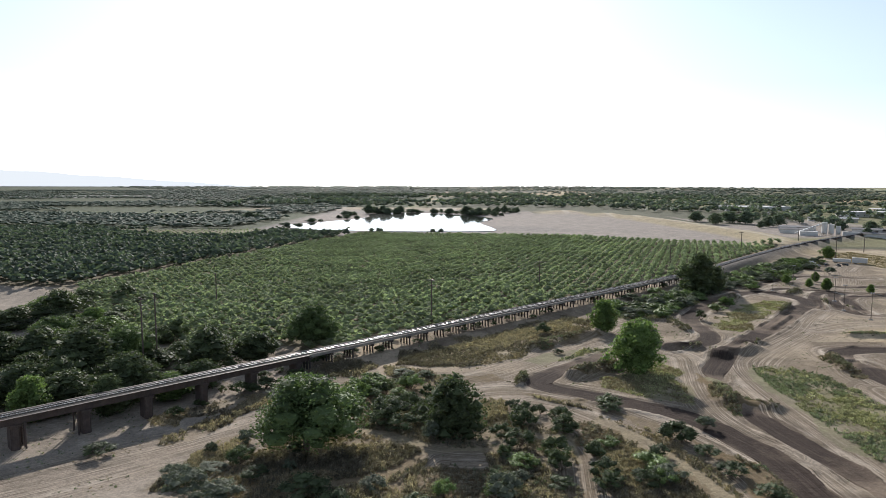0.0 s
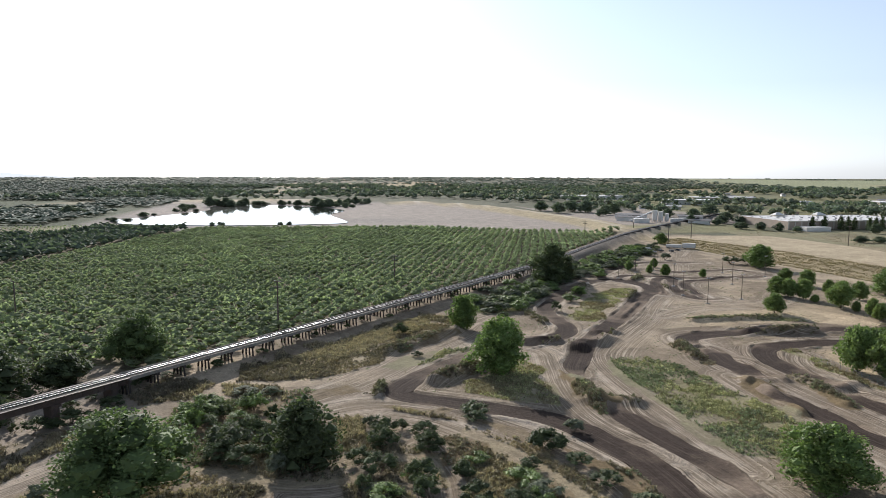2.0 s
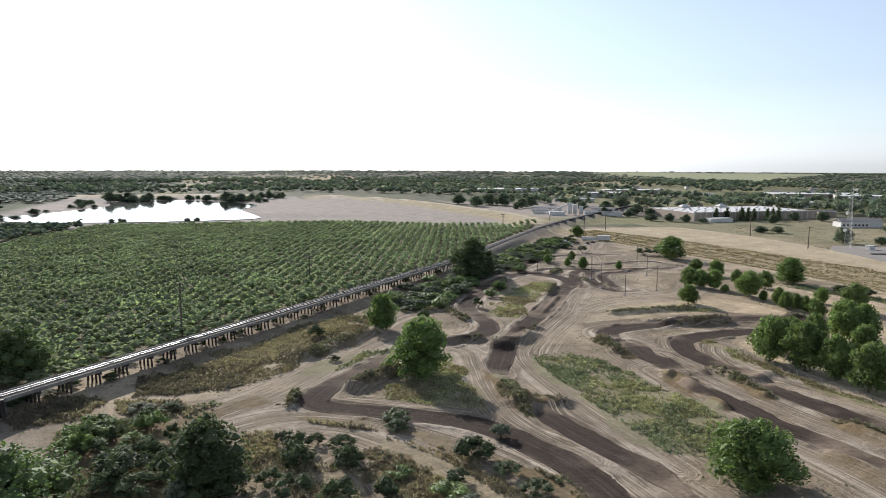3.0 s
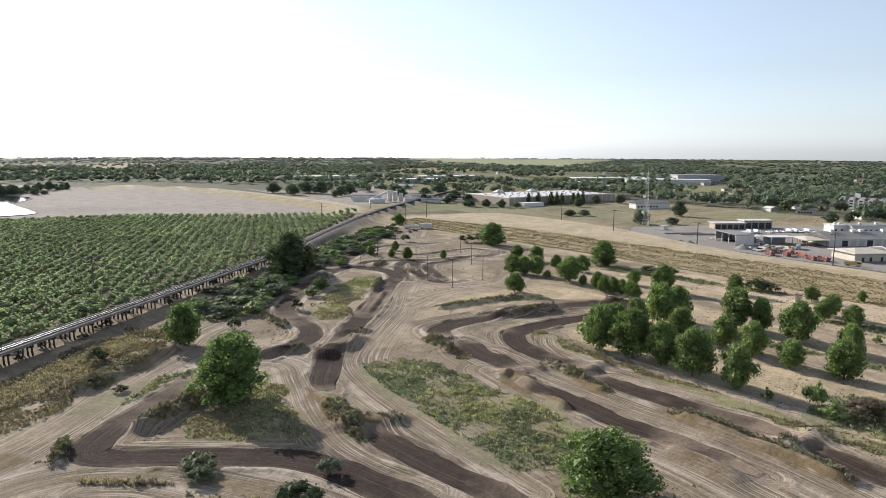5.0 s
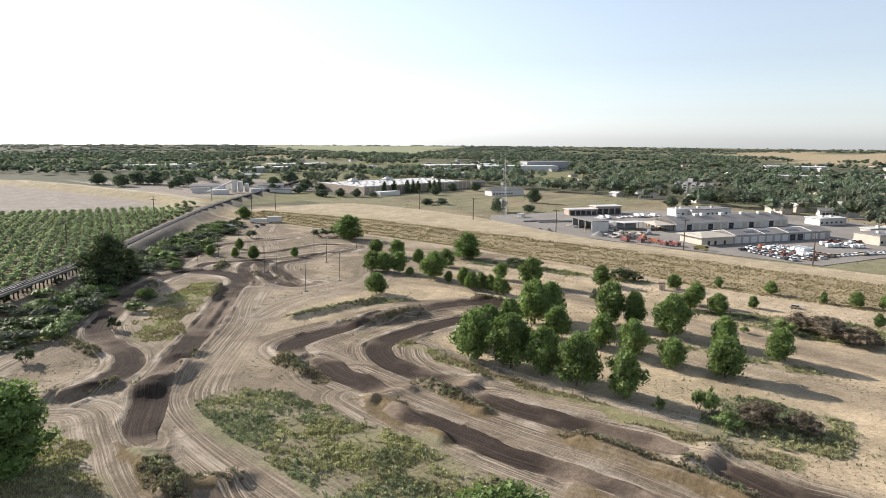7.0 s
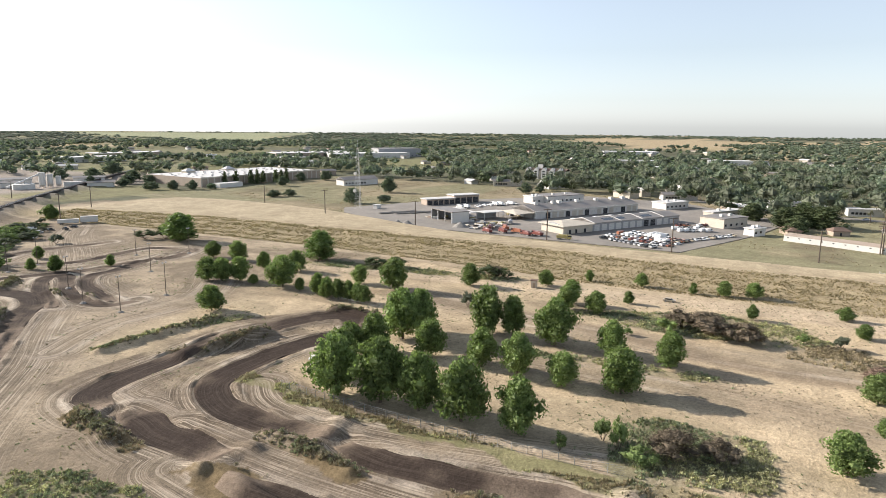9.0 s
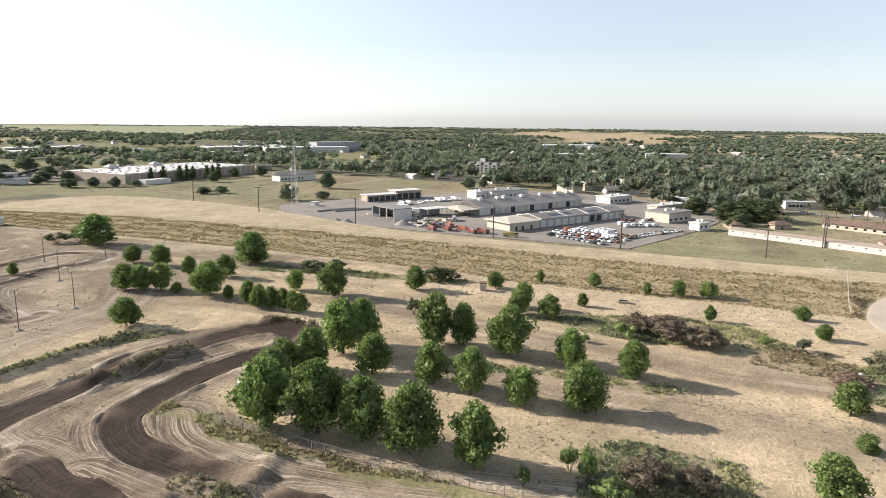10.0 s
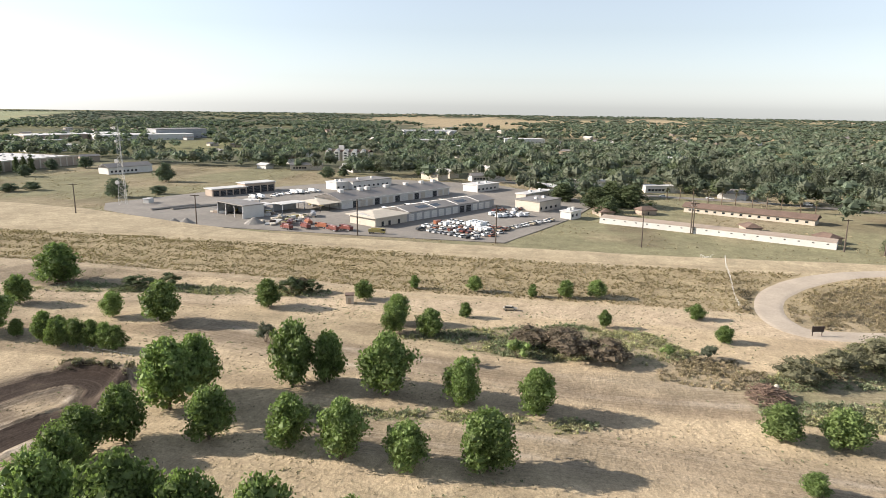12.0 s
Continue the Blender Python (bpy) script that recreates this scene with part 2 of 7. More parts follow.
class Shape:
    """Gathers boxes, prisms and tubes into one mesh."""

    def __init__(self, mat=None):
        self.v, self.f, self.mat = [], [], mat

    def add(self, verts, faces):
        k = len(self.v)
        self.v += [tuple(p) for p in verts]
        self.f += [tuple(i + k for i in f) for f in faces]
        return self

    def box(self, x0, y0, z0, x1, y1, z1, cut=0.0):
        """A box; cut takes off its upright edges."""
        c = min(cut, (x1 - x0) * 0.45, (y1 - y0) * 0.45)
        ring = [(x0, y0), (x1, y0), (x1, y1), (x0, y1)] if not c else [(x0 + c, y0), (x1 - c, y0), (x1, y0 + c), (x1, y1 - c), (x1 - c, y1), (x0 + c, y1), (x0, y1 - c), (x0, y0 + c)]
        return self.prism(ring, z0, z1)

    def prism(self, ring, z0, z1, top=1.0):
        n = len(ring)
        cx, cy = sum(p[0] for p in ring) / n, sum(p[1] for p in ring) / n
        v = [(x, y, z0) for x, y in ring] + [(cx + (x - cx) * top, cy + (y - cy) * top, z1) for x, y in ring]
        f = [tuple(range(n))[::-1], tuple(range(n, 2 * n))] + [(i, (i + 1) % n, n + (i + 1) % n, n + i) for i in range(n)]
        return self.add(v, f)

    def profile(self, outline, x0, x1, axis="x"):
        """An outline in the upright plane, drawn out along an axis."""
        n = len(outline)
        put = (lambda a, b, s: (s, a, b)) if axis == "x" else (lambda a, b, s: (a, s, b))
        v = [put(a, b, x0) for a, b in outline] + [put(a, b, x1) for a, b in outline]
        f = [tuple(range(n))[::-1], tuple(range(n, 2 * n))] + [(i, (i + 1) % n, n + (i + 1) % n, n + i) for i in range(n)]
        return self.add(v, f)

    def tube(self, a, b, r0, r1=None, n=8):
        a, b = Vector(a), Vector(b)
        r1 = r0 if r1 is None else r1
        q = (b - a).to_track_quat("Z", "Y")
        v = [a + q @ Vector((r0 * math.cos(t), r0 * math.sin(t), 0)) for t in np.arange(n) * 2 * math.pi / n]
        v += [b + q @ Vector((r1 * math.cos(t), r1 * math.sin(t), 0)) for t in np.arange(n) * 2 * math.pi / n]
        f = [tuple(range(n))[::-1], tuple(range(n, 2 * n))] + [(i, (i + 1) % n, n + (i + 1) % n, n + i) for i in range(n)]
        return self.add(v, f)

    def path(self, points, rad, n=4):
        """One tube along a line of points."""
        points = [Vector(p) for p in points]
        v, f = [], []
        for k, p in enumerate(points):
            q = (points[min(k + 1, len(points) - 1)] - points[max(k - 1, 0)]).to_track_quat("Z", "Y")
            v += [p + q @ Vector((rad * math.cos(t), rad * math.sin(t), 0)) for t in np.arange(n) * 2 * math.pi / n]
            if k:
                f += [((k - 1) * n + i, (k - 1) * n + (i + 1) % n, k * n + (i + 1) % n, k * n + i) for i in range(n)]
        return self.add(v, f)

    def mesh(self, name, mat=None):
        me = bpy.data.meshes.new(name)
        me.from_pydata(self.v, [], self.f)
        me.materials.append(mat or self.mat)
        bm = bmesh.new()
        bm.from_mesh(me)
        bmesh.ops.recalc_face_normals(bm, faces=bm.faces)
        bm.to_mesh(me)
        bm.free()
        return me


def smoothstep(a, b, x):
    t = np.clip((x - a) / (b - a), 0, 1)
    return t * t * (3 - 2 * t)


def value_noise(x, y, size, seed):
    """Smooth noise from 0 to 1 with features of that size in metres."""
    u, v = np.asarray(x, float) / size + seed * 17.3, np.asarray(y, float) / size - seed * 9.7
    i, j = np.floor(u), np.floor(v)
    a, b = u - i, v - j
    a, b = a * a * (3 - 2 * a), b * b * (3 - 2 * b)

    def hashed(p, q):
        s = np.sin(p * 127.1 + q * 311.7 + seed * 74.7) * 43758.5453
        return s - np.floor(s)
    return (hashed(i, j) * (1 - a) + hashed(i + 1, j) * a) * (1 - b) + (hashed(i, j + 1) * (1 - a) + hashed(i + 1, j + 1) * a) * b


def cloud(x, y, size, seed, octaves=3):
    return sum(value_noise(x, y, size / 2 ** k, seed + k) * 0.5 ** k for k in range(octaves)) / sum(0.5 ** k for k in range(octaves))


def curve_through(points, step=1.0):
    """A smooth line through the points, sampled about every step metres."""
    p = np.array([points[0], *points, points[-1]], float)
    out = []
    for i in range(1, len(p) - 2):
        a, b, c, d = p[i - 1:i + 3]
        n = max(2, int(np.hypot(*(c - b)[:2]) / step))
        t = (np.arange(n) / n)[:, None]
        out.append(0.5 * (2 * b + (c - a) * t + (2 * a - 5 * b + 4 * c - d) * t ** 2 + (3 * b - a - 3 * c + d) * t ** 3))
    out.append(p[-1][None])
    return np.concatenate(out)


def near_line(x, y, line):
    """Distance, signed offset and way along a line of points, for arrays of places."""
    best, side, along = np.full(x.shape, 1e9), np.zeros(x.shape), np.zeros(x.shape)
    gone = 0.0
    for a, b in zip(line[:-1], line[1:]):
        d = (b - a)[:2]
        n = max(np.hypot(*d), 1e-6)
        t = np.clip(((x - a[0]) * d[0] + (y - a[1]) * d[1]) / n ** 2, 0, 1)
        dx, dy = x - a[0] - t * d[0], y - a[1] - t * d[1]
        r = np.hypot(dx, dy)
        s = np.sign(d[0] * dy - d[1] * dx)
        hit = r < best
        best[hit], side[hit], along[hit] = r[hit], (s * r)[hit], (gone + t * n)[hit]
        gone += n
    return best, side, along


def by_line(x, y, line, reach):
    """As near_line, but only for places within reach of the line; others stay far."""
    best, side, along = np.full(x.shape, 1e9), np.zeros(x.shape), np.zeros(x.shape)
    gone = 0.0
    for i in range(0, len(line) - 1, 8):
        bit = line[i:i + 9]
        lo, hi = bit.min(0) - reach, bit.max(0) + reach
        k = np.flatnonzero((x > lo[0]) & (x < hi[0]) & (y > lo[1]) & (y < hi[1]))
        if len(k):
            d, s, a = near_line(x[k], y[k], bit)
            hit = d < best[k]
            j = k[hit]
            best[j], side[j], along[j] = d[hit], s[hit], a[hit] + gone
        gone += np.hypot(*np.diff(bit, axis=0).T).sum()
    return best, side, along


def inside(x, y, ring):
    """Which places lie inside the ring."""
    res = np.zeros(np.shape(x), bool)
    for (ax, ay), (bx, by) in zip(ring, ring[1:] + ring[:1]):
        if ay != by:
            res ^= ((ay > y) != (by > y)) & (x < (bx - ax) * (y - ay) / (by - ay) + ax)
    return res

# ---- ground: levees, river bed, motocross berms ----
LEVEE_Y = [-400, 35, 84, 134, 192, 222, 279, 339, 408, 449, 491, 545, 590]
LEVEE_TOE = [345, 328, 324, 321, 317, 322, 321, 320, 314, 310, 305, 297, 292]
LEVEE_CREST = [382, 367, 362, 358, 357, 358, 357, 354, 349, 345, 337, 322, 312]
LEVEE_BACK = [405, 389, 382, 380, 379, 378, 378, 392, 412, 418, 420, 416, 400]
RING_LEVEE = curve_through([(296, 640), (318, 690), (322, 760), (308, 865), (292, 1000), (262, 1130), (190, 1250), (40, 1330), (-150, 1360), (-420, 1330)], 12)
RAIL_LINE = np.array([(-190.0, 75.0), (-114, 153), (-47, 225), (34, 309), (132, 407), (152, 431), (201, 494), (276, 586), (326, 640), (473, 780), (760, 1040)])

TRACKS = [
    # centre lines of the worked track: x, y and how dark and damp the soil lies there; then the half width
    ([(71, 116, 0.9), (71, 132, 1), (71, 141, 1), (70, 151, 1), (67, 160, 1), (64, 169, 1), (58, 178, 1), (50, 184, 1), (43, 189, 1), (35, 194, 1), (28, 198, 1), (23, 203, 1), (25, 209, 1), (31, 217, 0.9), (39, 225, 0.6), (49, 235, 0.4), (57, 244, 0.2)], 4.5),
    ([(80.5, 184, 0.3), (79, 176, 1), (80, 168, 1), (81, 160, 1), (83, 152, 0.9), (85, 143, 0.5), (86, 130, 0.2)], 4.2),
    ([(81, 211, 0.7), (82, 217, 1), (86, 225, 1), (90, 232, 1), (93, 238, 0.8), (97, 244, 0.25), (104, 253, 0.4), (111, 262, 1), (117, 269, 1), (123, 276, 0.8), (130, 284, 0.35), (139, 295, 0.3), (148, 307, 0.3), (157, 319, 0.35), (165, 329, 0.5), (173, 338, 0.9), (178, 348, 1), (179, 358, 1), (175, 370, 1), (168, 377, 1), (160, 376, 0.8), (149, 369, 0.4), (133, 352, 0.3), (118, 330, 0.6), (106, 311, 1), (102, 300, 0.9), (101, 291, 0.5), (101, 282, 0.5), (101, 273, 1), (97, 263, 1), (90, 256, 0.9), (82, 252, 0.6), (75, 248, 0.3)], 4.4),
    ([(198, 252, 0.3), (190, 254, 0.3), (179, 253, 0.3), (167, 251, 0.7), (156, 250, 1), (147, 249, 1), (139, 246, 1), (137, 240, 0.9), (136.5, 236, 0.2)], 4.6),
    ([(137.5, 231, 0.6), (137, 224, 1), (135, 216, 1), (135, 207, 1), (135, 200, 0.7), (135, 195, 0.1)], 4.8),
    ([(190, 252, 0.3), (197, 250, 0.8), (207, 248.5, 1), (216, 245, 1), (222, 238.5, 1), (220, 230, 0.9), (211, 225.5, 0.6), (203, 226.5, 0.8), (195, 230, 1), (185, 231, 1), (176, 231, 1), (167, 230, 1), (159.5, 227.5, 1), (154.5, 222, 1), (151, 214, 1), (150, 206, 0.9), (150, 197, 0.5), (152, 190, 0.3), (153, 183, 0.2)], 4.6),
    ([(152, 181, 0.3), (150.5, 175, 0.9), (150, 168, 1), (151, 162, 1), (152, 154, 0.8), (153.5, 146, 0.4), (156, 138, 0.25), (157, 128, 0.2)], 4.6),
    ([(157, 124, 0.3), (155.5, 118, 1), (154, 112, 1), (153.5, 106, 1), (155, 100, 1), (155.5, 90, 0.8)], 4.4),
    ([(129, 190, 0.2), (129.5, 184, 0.7), (130, 176, 1), (130, 163, 1), (130.5, 153, 1), (132, 145, 0.7), (133, 139, 0.3), (134, 130, 0.2), (134.5, 120, 0.2)], 4.0),
    ([(173, 381, 0.5), (168, 387, 0.7), (171, 396, 0.7), (177, 404, 0.6), (190, 417, 0.6), (210, 435, 0.6), (226, 442, 0.5), (244, 438, 0.5), (264, 435, 0.4)], 3.0),
    ([(174, 382, 0.6), (180, 388, 0.8), (187, 390, 0.7), (198, 386, 0.7), (215, 378, 0.4), (237, 376, 0.5), (258, 372, 0.5), (273, 379, 0.4)], 3.0),
    ([(176, 330, 0.2), (184, 352, 0.8), (194, 371, 0.8), (201, 378, 0.8), (205, 373, 0.8), (200, 364, 0.8), (191, 347, 0.8), (186, 328, 0.8), (189, 317, 0.6), (198, 315, 0.4)], 3.2),
    ([(192, 320, 0.6), (196, 337, 0.9), (201, 352, 0.9), (211, 365, 0.8), (223, 367, 0.6), (240, 373, 0.4), (256, 379, 0.4)], 3.0),
    ([(207, 416, 0.5), (220, 400, 0.6), (232, 398, 0.5), (246, 400, 0.5), (263, 401, 0.5), (272, 389, 0.4)], 2.8),
]
TRACK_DAMP = [curve_through(p, 1.2)[:, 2] for p, w in TRACKS]
TRACKS = [([q[:2] for q in p], w) for p, w in TRACKS]
TRACK_LINES = [curve_through(p, 2.0) for p, w in TRACKS]
PATHS = [
    # pale worn ways of bikes and service cars
    ([(78, 206), (82, 214)], 5), ([(91, 140), (91, 160), (91, 184), (92, 210), (96, 229), (108, 246), (124, 264), (140, 282), (156, 305), (172, 325)], 3.5),
    ([(-115, 120), (-90, 140), (-60, 165), (-30, 185), (0, 203), (20, 222), (36, 244), (55, 266), (66, 285), (82, 300)], 6),
    ([(-10, 187), (12, 196), (30, 190), (50, 168), (60, 145), (62, 120)], 4),
    ([(24, 165), (26, 157), (27, 148), (26, 136), (24, 118)], 1.6), ([(-36, 168), (-28, 163), (-17, 158), (-8, 152), (2, 150), (12, 154)], 2.5), ([(-36, 128), (-22, 135), (-15, 139), (-10, 148)], 2.0), ([(20, 186), (28, 181), (35, 172), (43, 159), (48, 144), (52, 130), (54, 112)], 3.0),
    ([(128, 200), (126, 180), (126, 155), (128, 130), (126, 100)], 5), ([(140, 215), (139, 190), (140, 160), (143, 130), (140, 95)], 4),
    ([(60, 252), (78, 240), (76, 222), (71, 200), (69, 180), (71, 166), (76, 150)], 3.5),
    ([(165, 218), (158, 208), (156, 190), (160, 165), (170, 130)], 4),
    ([(264, 50), (252, 92), (248, 140), (252, 190), (262, 240)], 3.5), ([(215, 70), (218, 120), (216, 170)], 2.5), ([(150, 285), (175, 297), (215, 300), (250, 330)], 4), ([(220, 395), (235, 420), (262, 470), (285, 500)], 5),
]
PATH_LINES = [curve_through(p, 3.0) for p, w in PATHS]
ROAD_LINE = curve_through([(385, -60), (380, 0), (374, 22), (366, 38), (354, 54), (340, 66), (326, 70), (314, 70), (305, 66), (303, 58), (306, 40), (308, 0)], 2)
# ridges of pushed-up earth: end points, half width, height
BERMS = [((35, 212), (51, 224), 3.0, 2.4), ((26, 248), (54, 272), 3.2, 2.2), ((75, 252), (88, 250), 2.4, 2.0), ((168, 250), (194, 246), 2.8, 2.4), ((205, 221), (228, 230), 1.8, 1.5), ((227, 233), (226, 246), 2.0, 1.5),
         ((92, 240), (108, 250), 4.2, 2.3), ((74, 188), (87, 184), 2.8, 1.3), ((146, 360), (124, 330), 3.0, 2.2), ((150, 318), (164, 338), 1.3, 1.2), ((131, 284), (152, 312), 1.2, 0.9), ((152, 125), (162, 124), 2.6, 1.6),
         ((149, 184), (159, 187), 2.6, 1.1), ((129, 196), (140, 194), 2.6, 0.9), ((92, 300), (94, 280), 2.2, 1.2), ((17, 203), (19, 212), 1.6, 1.0), ((131, 237), (128, 222), 2.4, 1.6), ((180, 372), (190, 384), 2.2, 1.2), ((186, 352), (190, 330), 2.2, 1.0), ((129, 136), (128, 123), 2.6, 1.0),
         ((147, 196), (143, 172), 2.0, 1.3), ((131, 192), (126, 168), 2.0, 1.3), ((146, 146), (146, 112), 2.6, 1.6), ((158, 273), (198, 272), 2.0, 1.3), ((78, 208), (76, 182), 2.6, 1.2), ((110, 262), (116, 258), 2.0, 1.0)]
RIVER = np.array([(-260.0, -60), (-180, 20), (-120, 110), (-96, 170), (-112, 215), (-180, 290), (-330, 350), (-560, 420)])


def ground_z(x, y):
    """The height of the ground at places given as arrays or numbers."""
    x, y = np.atleast_1d(np.asarray(x, float)), np.atleast_1d(np.asarray(y, float))
    z = (cloud(x, y, 26, 3) - 0.5) * 0.5 * smoothstep(900, 500, np.hypot(x - 120, y - 250))
    toe, crest, back = (np.interp(y, LEVEE_Y, k) for k in (LEVEE_TOE, LEVEE_CREST, LEVEE_BACK))
    up = smoothstep(0, 1, (x - toe) / (crest - toe)) * (1 - smoothstep(0, 1, (x - back) / 14))
    z = z + 3.6 * up * smoothstep(605, 560, y)
    d = by_line(x, y, RING_LEVEE, 30)[0]
    z = np.maximum(z, 4.5 * smoothstep(26, 7, d))
    d, _, s = by_line(x, y, RAIL_LINE, 20)
    bank = smoothstep(455, 480, s)
    z = np.maximum(z, bank * 4.6 * smoothstep(14, 3.5, d))
    z = z + 1.4 * smoothstep(15, 6, d) * smoothstep(185, 215, s) * (1 - bank)
    d = by_line(x, y, RIVER, 64)[0]
    z = z - 3.0 * smoothstep(60, 22, d)
    for (ax, ay), (bx, by), w, h in BERMS:
        d = by_line(x, y, np.array([(ax, ay), (bx, by)], float), w * 3.2)[0]
        k = np.flatnonzero(d < 1e8)
        z[k] += h * np.exp(-(d[k] / w) ** 2.6) * (0.6 + 0.8 * cloud(x[k], y[k], 4, 11, 2))
    return z


def lips(x, y):
    """Low uneven ridges that the bikes throw up along the track's edges."""
    z = np.zeros(len(x))
    for line, (p, w) in zip(TRACK_LINES, TRACKS):
        d = by_line(x, y, line, 12)[0]
        k = np.flatnonzero(d < 12)
        lump = smoothstep(0.42, 0.72, cloud(x[k], y[k], 6, 51, 3))
        z[k] += (0.1 + 0.6 * lump) * np.exp(-((d[k] - w - 0.9) / 0.8) ** 2) * np.clip(w / 4.4, 0.4, 1) - 0.3 * smoothstep(w, w - 1.5, d[k])
    return z


def at_ground(x, y):
    return float(ground_z(x, y)[0])


SAND, DIRT, BROWN = np.array((0.47, 0.38, 0.265)), np.array((0.27, 0.215, 0.15)), np.array((0.175, 0.135, 0.092))
DRY, GOLD, GREEN = np.array((0.34, 0.28, 0.18)), np.array((0.48, 0.395, 0.265)), np.array((0.27, 0.245, 0.15))
MEADOW, ORCHARD_SOIL, FIELD, TOWN = np.array((0.27, 0.25, 0.15)), np.array((0.2, 0.17, 0.11)), np.array((0.36, 0.31, 0.26)), np.array((0.14, 0.14, 0.09))
ORCHARD_RING = [(296, 634), (109, 731), (-120, 754), (-149, 652), (-204, 447), (-229, 375), (-150, 275), (-100, 246), (-66, 248), (-55, 233), (27, 316), (124, 415), (198, 508)]
ORCHARD_LEFT = [(-238, 378), (-214, 447), (-160, 640), (-131, 748), (-330, 790), (-700, 800), (-900, 700), (-900, 420), (-420, 400)]
